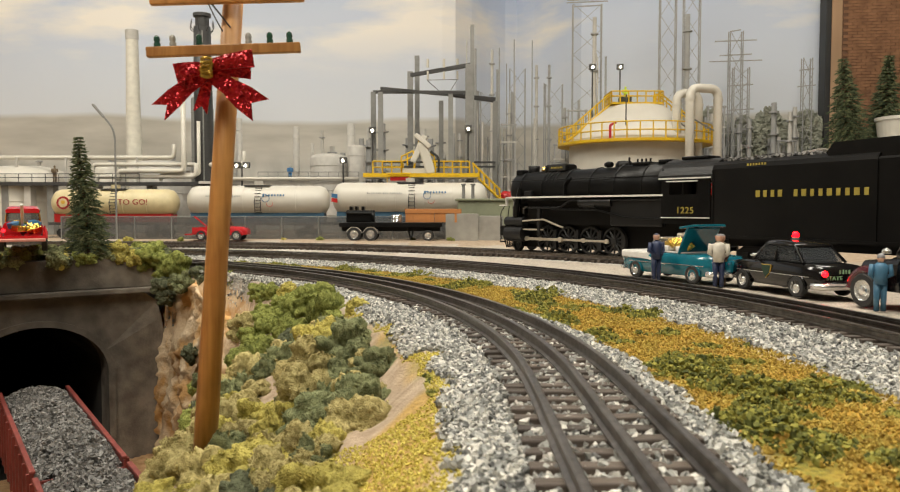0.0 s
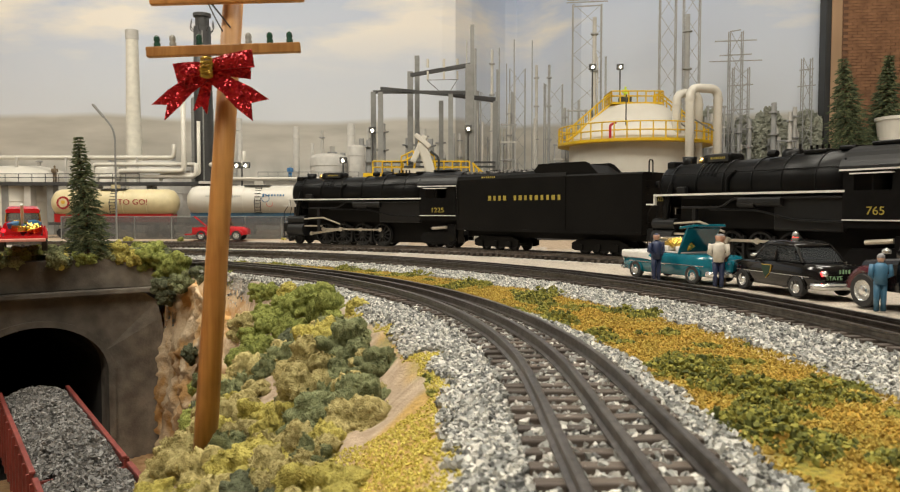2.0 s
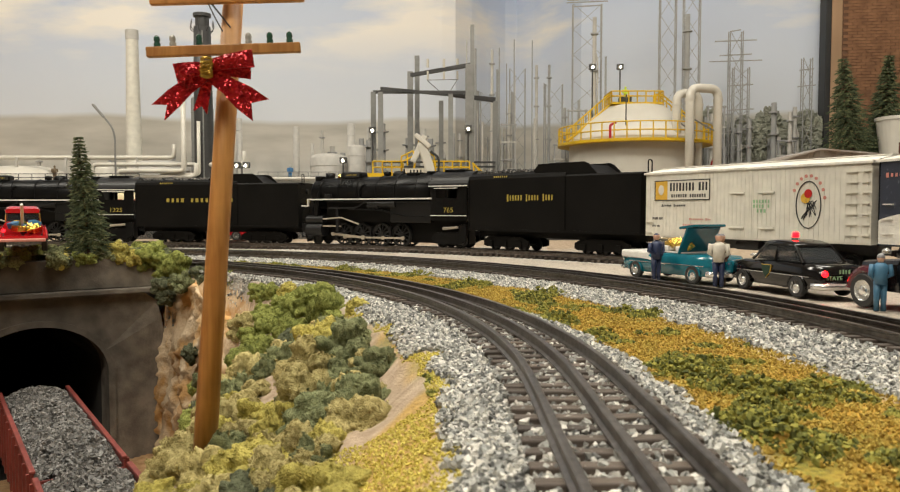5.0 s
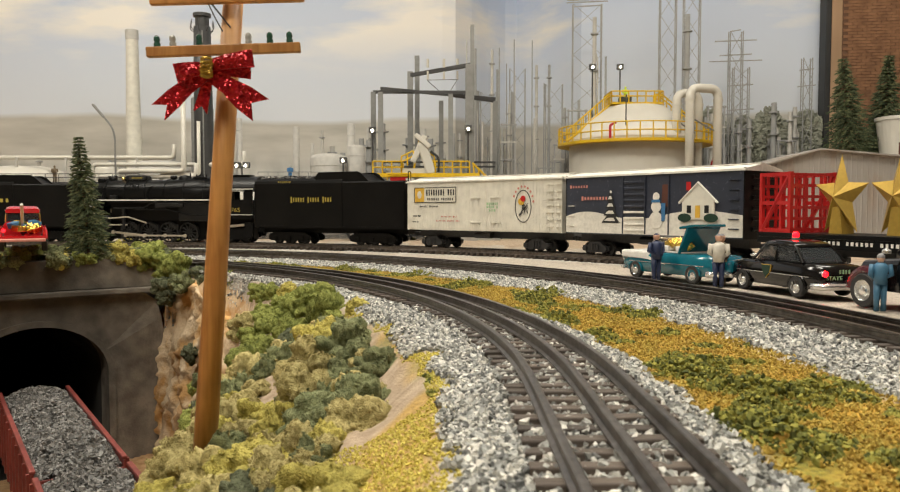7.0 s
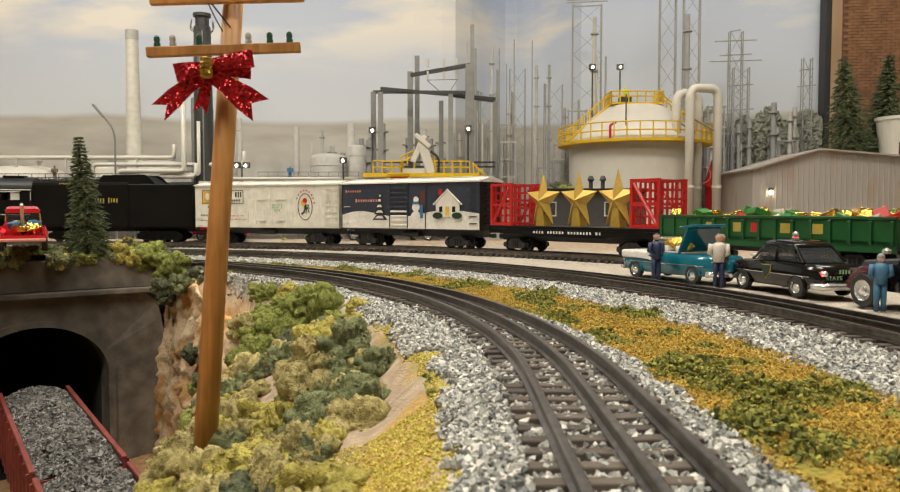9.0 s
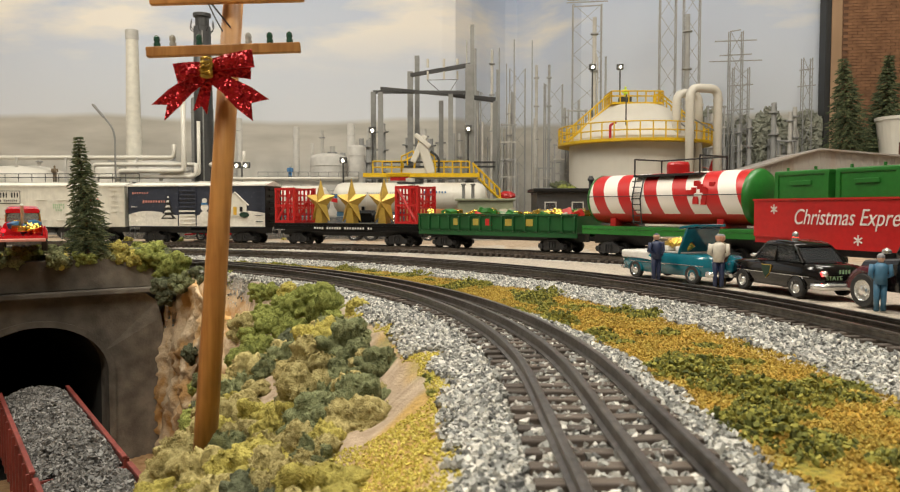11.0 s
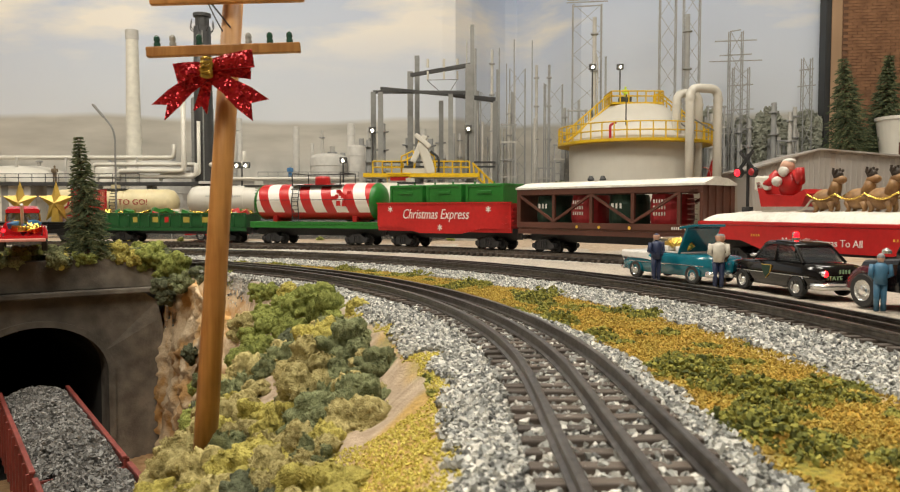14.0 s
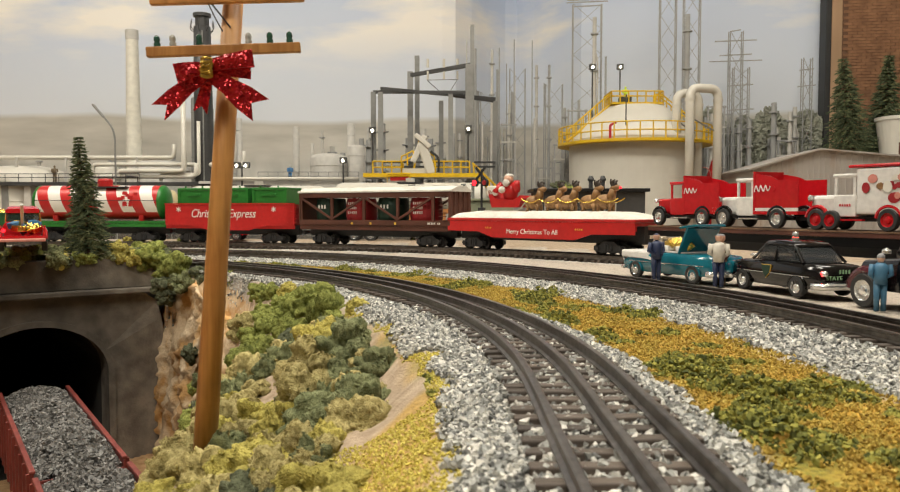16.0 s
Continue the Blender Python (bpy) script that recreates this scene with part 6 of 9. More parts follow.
def candy_tank_car():
    c, hl = car("tank_car", "red and white striped tank car with green ends", "railway car", -1.340, -1.597)
    deck(c, hl, 0.036, M_GREEN, w=0.026)
    tank(c, 0.0290, hl - 0.012, 0.068, M_CANDY, M_GREEN)
    for x in (-0.075, 0.075):
        part("saddle", box(B(), x - 0.004, x + 0.004, -0.020, 0.020, 0.0362, 0.046), M_RED, c)
    part("dome", lathe(B(), [(0.0125, -0.004), (0.0125, 0.010), (0.011, 0.013), (0, 0.0145)], 24, pose(-0.004, 0, 0.0955)), M_RED, c)
    part("dome_platform", box(B(), -0.052, 0.040, -0.024, 0.024, 0.0925, 0.0950), M_BLACKMETAL, c)
    bm = B()
    for x in (-0.051, 0.039):
        for y in (-0.023, 0.023):
            cyl(bm, (x, y, 0.095), (x, y, 0.113), 0.0009, seg=6)
    for z in (0.113,):
        for a, b in (((-0.051, -0.023), (-0.051, 0.023)), ((0.039, -0.023), (0.039, 0.023)), ((-0.051, -0.023), (0.039, -0.023))):
            cyl(bm, (*a, z), (*b, z), 0.0009, seg=6)
    part("platform_rail", bm, M_BLACKMETAL, c)
    bm = B()
    for x in (0.024, 0.036):
        tube(bm, [(x, 0.0270, 0.038), (x, 0.0305, 0.068), (x, 0.0245, 0.092)], 0.0007, 6)
    for i in range(8):
        z = 0.042 + i * 0.0065
        cyl(bm, (0.024, 0.0300, z), (0.036, 0.0300, z), 0.0006, seg=6)
    part("ladder", bm, M_BLACKMETAL, c)
    part("tank_handrail", tube(B(), [(-hl + 0.014, 0.0305, 0.071), (hl - 0.014, 0.0305, 0.071)], 0.0005, 6), M_BLACKMETAL, c)
    rnd = random.Random(3)
    bm = B()
    for i in range(16):
        x, z = -0.055 + rnd.uniform(-0.014, 0.014), 0.074 + rnd.uniform(-0.011, 0.011)
        y = math.sqrt(max(0, 0.0294 ** 2 - (z - 0.068) ** 2))
        box(bm, x - 0.003, x + 0.003, y - 0.0015, y + 0.0004, z - 0.003, z + 0.003)
    part("emblem_print", bm, M_RED, c)


def express_gondola():
    c, hl = car("gondola_car", "bright red gondola lettered for Christmas with green crates", "railway car", -1.589, -1.842)
    w = 0.0305
    deck(c, hl, 0.034, M_RED, w=0.029)
    for s in (-1, 1):
        pts = [(-hl, 0.030), (-hl, 0.064), (hl, 0.064), (hl, 0.030), (hl - 0.050, 0.029), (hl - 0.082, 0.0215), (-hl + 0.082, 0.0215), (-hl + 0.050, 0.029)]
        part("side", fixed(prism(B(), pts, *sorted((s * (w - 0.0014), s * w)))), M_RED, c)
        part("top_rail", box(B(), -hl - 0.001, hl + 0.001, *sorted((s * (w - 0.002), s * (w + 0.001))), 0.0641, 0.0660), M_RED, c)
        bm = box(B(), *sorted((s * (hl - 0.0015), s * hl)), -w + 0.0016, w - 0.0016, 0.030, 0.064)
        for i in range(5):
            box(bm, *sorted((s * hl, s * (hl + 0.0018))), -w + 0.003, w - 0.003, 0.033 + i * 0.006, 0.0355 + i * 0.006, 0.0005)
        part("car_end", bm, M_RED, c)
    writing("Christmas Express", 0.0200, side(0.010, 0.0485, w + 0.0003), M_WHITESTRIPE, c, "lettering", 0.80, slant=0.30)
    for x, z in ((hl - 0.026, 0.056), (-hl + 0.036, 0.056), (0.0, 0.0300)):
        bm = B()
        for i in range(3):
            box(bm, -0.0045, 0.0045, -0.0006, 0.0006, 0, 0.0004, 0, side(x, z, w + 0.0002) @ pose(0, 0, 0, 0, 0, 60 * i + 30))
        part("snowflake_print", bm, M_WHITESTRIPE, c)
    ladder(c, -hl + 0.008, w, 0.036, 0.060, 0.010, M_RED, 4)
    for i, x in enumerate((0.066, -0.004, -0.074)):
        crate = part("crate", box(B(), x - 0.0305, x + 0.0305, -0.026, 0.026, 0.036, 0.0905, 0.0008), M_GREEN, c, "green plastic crate")
        bm = box(B(), x - 0.0318, x + 0.0318, -0.0272, 0.0272, 0.0870, 0.0915, 0.0012)
        box(bm, x - 0.012, x + 0.012, 0.0262, 0.0276, 0.078, 0.082, 0.0004)
        for dx in (-0.016, 0.016):
            box(bm, x + dx - 0.0012, x + dx + 0.0012, 0.0250, 0.0268, 0.0915, 0.0945, 0.0004)
        for dx in (-0.029, 0.029):
            box(bm, x + dx - 0.0022, x + dx + 0.0022, -0.0272, 0.0272, 0.036, 0.0886)
        lidp = part("crate_lid", bm, M_GREEN, crate)


def truss_hopper():
    c, hl = car("covered_hopper_car", "brown truss-sided covered car with barrels and snowy roof", "railway car", -1.843, -2.138)
    deck(c, hl, 0.034, M_BROWN, w=0.029)
    w = 0.0305
    for s in (-1, 1):
        y0, y1 = sorted((s * (w - 0.003), s * w))
        part("side_frame", box(B(), -hl, hl, y0, y1, 0.0325, 0.0395), M_BROWN, c)
        part("top_plate", box(B(), -hl, hl, y0, y1, 0.0745, 0.0815), M_BROWN, c)
        n = 4
        for i in range(n + 1):
            x = -hl + 0.030 + i * (2 * hl - 0.034) / n
            part("post", box(B(), x - 0.0022, x + 0.0022, y0, y1, 0.0396, 0.0744), M_BROWN, c)
            if i < n:
                x2 = x + (2 * hl - 0.034) / n
                za, zb = (0.074, 0.0405) if i % 2 == 0 else (0.0405, 0.074)
                part("diagonal_brace", tube(B(), [(x, s * (w - 0.0012), za), (x2, s * (w - 0.0012), zb)], 0.0022, 4), M_BROWN, c)
        for x in (-hl + 0.002, hl - 0.002):
            part("corner_post", box(B(), x - 0.002, x + 0.002, y0, y1, 0.0396, 0.0744), M_BROWN, c)
        bm = box(B(), *sorted((s * (hl - 0.0015), s * hl)), -w + 0.003, w - 0.003, 0.0345, 0.0835)
        for i in range(4):
            box(bm, *sorted((s * hl, s * (hl + 0.0016))), -0.024 + i * 0.014, -0.020 + i * 0.014, 0.036, 0.0815)
        part("car_end", bm, M_BROWN, c)
    ladder(c, -hl + 0.012, w, 0.040, 0.078, 0.011, M_BROWN, 8)
    prof = [(-w - 0.001, 0.0817), (w + 0.001, 0.0817), (w + 0.001, 0.0840), (0.012, 0.0900), (-0.012, 0.0900), (-w - 0.001, 0.0840)]
    part("roof", fixed(prism(B(), prof, -hl - 0.002, hl + 0.002, "x")), M_SNOW, c, "snow-covered roof")
    part("roof_walk", box(B(), -hl, hl, -0.005, 0.005, 0.0902, 0.0912), M_SNOW, c)
    for i in range(4):
        x = hl - 0.042 - i * 0.060
        green = i % 2 == 0
        part("vat", fixed(lathe(B(), [(0, 0), (0.0225, 0), (0.0245, 0.010), (0.0245, 0.028), (0.0225, 0.0390), (0, 0.0390)], 24, pose(x, 0, 0.0342))), M_VATGREEN if green else M_VATRED, c, "dark green vat" if green else "red vat")
        if green:
            bars("NNN", 0.018, 0.0060, side(x, 0.060, 0.0247), M_WHITESTRIPE, c)
        else:
            for j in range(3):
                bars("NNNNN", 0.018, 0.0040, side(x, 0.065 - j * 0.007, 0.0247), M_WHITESTRIPE, c)
    for x in (0.035, 0.0, -0.045):
        flat(disc(0.0020, 10), side(x, 0.0345, w + 0.0002), M_YELLOWP, c, "marker_spot")
    bars("NNNNN NN", 0.022, 0.0030, side(-hl + 0.028, 0.0352, w + 0.0002), M_WHITESTRIPE, c)


def blob(bm, c, r, sub=2, sq=(1, 1, 1)):
    g = bmesh.ops.create_icosphere(bm, subdivisions=sub, radius=1)
    for v in g["verts"]:
        v.co = Vector(c) + Vector((v.co.x * r * sq[0], v.co.y * r * sq[1], v.co.z * r * sq[2]))


def sleigh_flatcar():
    c, hl = car("flatcar", "red flatcar with a snow-covered deck and sleigh figures", "railway car", -2.125, -2.447)
    w = 0.0305
    deck(c, hl, 0.040, M_RED, w=w)
    pts = [(-hl, 0.026), (-hl, 0.0400), (hl, 0.0400), (hl, 0.026), (hl - 0.060, 0.0255), (hl - 0.085, 0.018), (-hl + 0.085, 0.018), (-hl + 0.060, 0.0255)]
    for s in (-1, 1):
        part("fishbelly_side", fixed(prism(B(), pts, *sorted((s * (w + 0.0002), s * (w + 0.0014))))), M_RED, c)
    writing("Merry Christmas To All", 0.0088, side(0.0, 0.0265, w + 0.0016), M_WHITESTRIPE, c, "lettering", 1.0)
    bars("nnnn", 0.012, 0.003, side(0.075, 0.031, w + 0.0015), M_YELLOWP, c)
    bars("nnnn", 0.012, 0.003, side(-0.075, 0.031, w + 0.0015), M_YELLOWP, c)
    part("deck_edge", box(B(), -hl - 0.001, hl + 0.001, -w - 0.002, w + 0.002, 0.0402, 0.0440, 0.0008), M_RED, c)
    bm = bmesh.new()
    bmesh.ops.create_grid(bm, x_segments=60, y_segments=12, size=1)
    for v in bm.verts:
        x, y = v.co.x * hl, v.co.y * (w + 0.001)
        e = max(abs(v.co.x) ** 8, abs(v.co.y) ** 6)
        v.co = (x, y, 0.0442 + 0.0095 * (1 - e) + 0.0016 * fuzz((x, y, 0), 60) * (1 - e))
    part("snow_cover", bm, M_SNOW, c, smooth=True)
    top = 0.0525
    # crossing signal
    sx = hl - 0.046
    bm = cyl(B(), (sx, 0.010, top), (sx, 0.010, 0.112), 0.0016, seg=8)
    for a in (0, 1):
        box(bm, -0.0125, 0.0125, -0.0018, 0.0018, 0, 0.001, 0, side(sx, 0.1060, 0.012) @ pose(0, 0, 0, 0, 0, 45 + 90 * a))
    box(bm, sx - 0.012, sx + 0.012, 0.0105, 0.0125, 0.0920, 0.0945)
    box(bm, sx - 0.005, sx + 0.005, 0.007, 0.013, top - 0.001, top + 0.006, 0.0005)
    for dx in (-0.0095, 0.0095):
        cyl(bm, (sx + dx, 0.011, 0.0932), (sx + dx, 0.015, 0.0932), 0.0052, seg=18)
    part("crossing_signal", bm, M_INK, c, "black railway crossing signal")
    part("red_lens", lathe(B(), [(0.0038, 0), (0.003, 0.0012), (0, 0.0018)], 16, pose(sx + 0.0095, 0.0152, 0.0932, -90)), M_SIGNRED, c, "lit red signal lens")
    part("dark_lens", lathe(B(), [(0.0038, 0), (0.003, 0.0012), (0, 0.0018)], 16, pose(sx - 0.0095, 0.0152, 0.0932, -90)), M_VATRED, c)
    # sleigh
    qx = hl - 0.096
    bm = prism(B(), [(qx - 0.024, top + 0.006), (qx + 0.024, top + 0.006), (qx + 0.031, top + 0.030), (qx + 0.026, top + 0.030), (qx + 0.018, top + 0.018), (qx - 0.014, top + 0.016), (qx - 0.027, top + 0.022), (qx - 0.030, top + 0.018)], -0.006, 0.018)
    part("sleigh_body", fixed(bm), M_RED, c, "red toy sleigh")
    for y in (-0.004, 0.016):
        part("sleigh_runner", tube(B(), bend([(qx + 0.024, y, top + 0.0015), (qx - 0.024, y, top + 0.0015), (qx - 0.034, y, top + 0.012)], 0.006), 0.0010, 6), M_STEELROD, c)
    bm = B()
    blob(bm, (qx, 0.006, top + 0.027), 0.0125, 3, (0.95, 0.75, 1.15))
    for s in (-1, 1):
        tube(bm, [(qx + s * 0.011, 0.010, top + 0.038), (qx + s * 0.019, 0.014, top + 0.030), (qx + s * 0.020, 0.016, top + 0.042 if s < 0 else top + 0.026)], [0.005, 0.0045, 0.004], 10)
    part("seated_figurine_coat", bm, M_RED, c, smooth=True)
    bm = B()
    blob(bm, (qx, 0.010, top + 0.044), 0.0068, 3)
    part("seated_figurine_head", bm, M_SKIN, c, smooth=True)
    bm = B()
    blob(bm, (qx, 0.0150, top + 0.0395), 0.0058, 3, (1, 0.6, 0.9))
    blob(bm, (qx, 0.008, top + 0.0490), 0.0062, 3, (1.05, 1, 0.5))
    blob(bm, (qx + 0.004, 0.019, top + 0.030), 0.005, 2)
    part("seated_figurine_trim", bm, M_SNOW, c, smooth=True)
    part("white_sack", box(B(), qx + 0.016, qx + 0.034, 0.012, 0.018, top + 0.022, top + 0.036, 0.002), M_CREAM, c)
    # reindeer
    for i in range(5):
        x = qx - 0.044 - i * 0.0280
        y = 0.010 if i % 2 == 0 else 0.003
        deer = B()
        blob(deer, (x, y, top + 0.0125), 0.0098, 3, (1.35, 0.8, 0.95))
        tube(deer, [(x - 0.008, y, top + 0.016), (x - 0.011, y, top + 0.024), (x - 0.0115, y, top + 0.028)], [0.0062, 0.0050, 0.0042], 10)
        blob(deer, (x - 0.0145, y, top + 0.0295), 0.0047, 2, (1.5, 0.85, 0.9))
        for dx, dz in ((-0.008, 0.002), (0.008, 0.0)):
            for s in (-1, 1):
                tube(deer, [(x + dx, y + s * 0.004, top + 0.010), (x + dx - 0.002, y + s * 0.004, top + 0.004), (x + dx + 0.001, y + s * 0.004, top - 0.002)], [0.0032, 0.0020, 0.0018], 8)
        body = part("reindeer", deer, M_DEER, c, "tan toy reindeer", smooth=True)
        for s in (-1, 1):
            horn = tube(B(), [(x - 0.0120, y + s * 0.0015, top + 0.0315), (x - 0.0105, y + s * 0.004, top + 0.036), (x - 0.011, y + s * 0.004, top + 0.040)], [0.0020, 0.0013, 0.001], 6)
            tube(horn, [(x - 0.0110, y + s * 0.003, top + 0.0345), (x - 0.0150, y + s * 0.004, top + 0.0385)], [0.0016, 0.001], 6)
            part("antler", horn, M_ANTLER, body)
        tuft = B()
        blob(tuft, (x - 0.0130, y, top + 0.0335), 0.0042, 2)
        part("head_tuft", tuft, M_ANTLER, body)
        if i == 4:
            nose = B()
            blob(nose, (x - 0.0220, y, top + 0.0295), 0.0015, 2)
            part("red_nose", nose, M_SIGNRED, body)
    for y in (0.015, 0.0):
        pts = []
        for j in range(41):
            u = j / 40
            pts.append((qx - 0.030 - u * 0.150, y + 0.003, top + 0.017 - 0.005 * abs(math.sin(u * math.pi * 5))))
        part("gold_rein", tube(B(), pts, 0.0009, 5), M_GARLAND, c)


M_TYRE = mat("black_rubber", (0.022, 0.022, 0.022), 0.7, scale=400)
M_CHROME = mat("chrome", (0.82, 0.82, 0.80), 0.22, 0.8, scale=200, stain=0.05)
M_WHITEP = mat("gloss_white", (0.78, 0.76, 0.72), 0.25, scale=200, stain=0.05)
M_REDGLOSS = mat("gloss_red", (0.52, 0.012, 0.018), 0.2, scale=200, stain=0.05, coat=0.4)
M_BLACKGLOSS = mat("gloss_black", (0.007, 0.0065, 0.0065), 0.14, scale=200, coat=0.2, spec=0.4)
M_GLASS = mat("dark_car_glass", (0.05, 0.055, 0.06), 0.05, scale=100, alpha=0.55)
M_CLEAR = mat("clear_car_glass", (0.6, 0.62, 0.6), 0.05, scale=100, alpha=0.28)


def road_wheel(parent, x, y, r, rim, w=0.005, sub=True):
    s = 1 if y > 0 else -1
    m = pose(x, y, r, -90 * s)
    t = part("wheel", fixed(lathe(B(), [(r * 0.62, w / 2), (r * 0.92, w / 2), (r, w * 0.3), (r, -w * 0.3), (r * 0.92, -w / 2), (r * 0.3, -w / 2)], 24, m)), M_TYRE, parent, smooth=False)
    part("hub", fixed(lathe(B(), [(r * 0.63, w * 0.5), (r * 0.60, w * 0.2), (r * 0.35, w * 0.15), (r * 0.25, w * 0.5), (0, w * 0.6)], 20, m)), rim, t)
    return t


def vintage_truck(parent, x0, body, cargo, rim, van, z):
    """A delivery truck of the thirties, nose to the front, chained on a deck."""
    v = new("toy_truck")
    v.parent = parent
    v.location = (x0, 0, z)
    v["label"] = "white and red panel delivery van" if van else ("white" if body is M_WHITEP else "red") + " vintage delivery truck with red stake body"
    w = 0.019
    part("chassis", box(B(), -0.056, 0.052, -0.012, 0.012, 0.008, 0.012), M_BLACKMETAL, v)
    part("hood", box(B(), 0.020, 0.048, -0.011, 0.011, 0.013, 0.031, 0.003), body, v)
    part("radiator", box(B(), 0.0482, 0.0500, -0.009, 0.009, 0.012, 0.031, 0.0008), M_CHROME, v)
    cab = box(B(), -0.002, 0.020, -w + 0.002, w - 0.002, 0.012, 0.031, 0.001)
    for a in (-0.001, 0.0175):
        for y in (-w + 0.003, w - 0.0045):
            box(cab, a, a + 0.0025, y, y + 0.0015, 0.031, 0.046)
    box(cab, -0.003, 0.022, -w + 0.002, w - 0.002, 0.046, 0.0495, 0.0014)
    part("cab", cab, body, v)
    if van:
        part("van_box", box(B(), -0.056, -0.0035, -w, w, 0.014, 0.0535, 0.002), M_WHITEP, v)
        part("van_roof", box(B(), -0.058, 0.004, -w - 0.001, w + 0.001, 0.0537, 0.0565, 0.0012), M_REDGLOSS, v)
        rnd = random.Random(5)
        for i in range(14):
            flat(disc(rnd.uniform(0.002, 0.005), 9, rnd.uniform(0.6, 1.4)), side(-0.030 + rnd.uniform(-0.018, 0.018), 0.036 + rnd.uniform(-0.009, 0.009), w + 0.0002 + i * 0.00005), rnd.choice((M_PALERED, M_VATRED, M_DEER, M_CREAM)), v, "faded_picture")
        bars("nnnnn", 0.012, 0.003, side(0.008, 0.022, w - 0.0016), M_REDGLOSS, v)
    else:
        part("bed", box(B(), -0.058, -0.004, -w, w, 0.0135, 0.0165), cargo, v)
        part("bed_front", box(B(), -0.0065, -0.004, -w, w, 0.0166, 0.0555), cargo, v)
        for s in (-1, 1):
            part("bed_side", fixed(prism(B(), [(-0.058, 0.0200), (-0.007, 0.0200), (-0.007, 0.0535), (-0.026, 0.0500), (-0.034, 0.0465), (-0.058, 0.0465)], *sorted((s * (w - 0.0012), s * w)))), cargo, v)
            part("bed_skirt", box(B(), -0.058, -0.007, *sorted((s * (w - 0.0012), s * w)), 0.0167, 0.0198), body, v)
        flat(disc(0.0050, 16, 2.0), side(-0.022, 0.0385, w + 0.0001), cargo, v, "emblem_ground")
        for k in range(3):
            part("script_swash", tube(B(), bend([side(-0.014, 0.0385, w + 0.0005) @ Vector(q) for q in ((-0.008 + k * 0.006, -0.003, 0), (-0.006 + k * 0.006, 0.004, 0), (-0.003 + k * 0.006, -0.003, 0), (k * 0.006, 0.002, 0))], 0.002, 3), 0.0006, 5), M_WHITEP, v)
    for x in (0.036, -0.034):
        for s in (-1, 1):
            pts = [(x + 0.0115 * math.cos(a), s * (w - 0.001), 0.0095 + 0.0115 * math.sin(a)) for a in (0.15 + 0.27 * j for j in range(11))]
            pts.append((x - 0.020, s * (w - 0.001), 0.010))
            part("fender", tube(B(), pts, 0.0018, 6), M_REDGLOSS if van else M_BLACKGLOSS, v)
            road_wheel(v, x, s * (w - 0.001), 0.0095, rim)
    for s in (-1, 1):
        part("running_board", box(B(), -0.010, 0.018, *sorted((s * (w - 0.004), s * w)), 0.0085, 0.0100), M_REDGLOSS if van else M_CHROME, v)
        part("headlight", lathe(B(), [(0, -0.003), (0.0022, -0.002), (0.0032, 0.001), (0.0028, 0.0016), (0, 0.002)], 14, pose(0.0475, s * 0.0125, 0.0285, 0, 90)), M_CHROME, v)
    if van:
        road_wheel(v, 0.020, w + 0.0005, 0.0088, rim)
    return v


def truck_flatcar():
    c, hl = car("flatcar", "long dark flatcar with board deck carrying three toy trucks", "railway car", -2.447, -2.909)
    deck(c, hl, 0.036, M_BROWN, w=0.030, sill=M_ENGINE, belly=0.002)
    n = 60
    for i in range(n):
        x = -hl + 2 * hl * (i + 0.5) / n
        part("deck_board", box(B(), x - hl / n + 0.0003, x + hl / n - 0.0003, -0.0305, 0.0305, 0.0362, 0.0374), M_DECKWOOD, c)
    vintage_truck(c, hl - 0.042, M_REDGLOSS, M_REDGLOSS, M_CHROME, False, 0.0375)
    vintage_truck(c, hl - 0.143, M_WHITEP, M_REDGLOSS, M_CHROME, False, 0.0375)
    vintage_truck(c, hl - 0.258, M_WHITEP, M_WHITEP, M_REDGLOSS, True, 0.0375)


locomotive(1.030, 0.701, "1225", True, "black Berkshire steam locomotive numbered 1225 with white running-board stripe")
tender(0.696, 0.388, "NNNN NNNNNNNNN", (0.128, 0.0064), "1225", "black steam tender with gold lettering on plain sides")
locomotive(0.385, 0.071, "765", True, "black steam locomotive numbered 765 with white running-board stripe")
tender(0.065, -0.221, "Nnnnnn Nnnnn Nnnn", (0.080, 0.0095), "765", "black steam tender with narrow gold lettering")
reefer()
holiday_boxcar()
star_flatcar()
green_gondola()
candy_tank_car()
express_gondola()
truss_hopper()
sleigh_flatcar()
truck_flatcar()


# ---- refinery behind the far track ----
M_STEEL = mat("grey_structural_steel", (0.26, 0.26, 0.25), 0.5, 0.2, scale=120, stain=0.15)
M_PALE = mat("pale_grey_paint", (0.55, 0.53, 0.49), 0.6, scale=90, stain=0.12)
# grey lightened to carry the haze of distance in its colour
M_HAZE = mat("haze_tinted_grey", (0.38, 0.38, 0.37), 0.8, scale=60, stain=0.15)
M_DARKST = mat("dark_steel", (0.07, 0.07, 0.07), 0.5, 0.3, scale=150)
M_TANKW = mat("tank_white", (0.64, 0.61, 0.54), 0.4, col2=(0.61, 0.58, 0.51), scale=40, stain=0.05)
M_TANKC = mat("tank_cream", (0.68, 0.58, 0.34), 0.45, scale=60, stain=0.06)
M_YELLOW = mat("safety_yellow", (0.72, 0.46, 0.01), 0.45, scale=150, stain=0.1)
M_NEON = mat("neon_vest", (0.62, 0.75, 0.05), 0.6, scale=200)
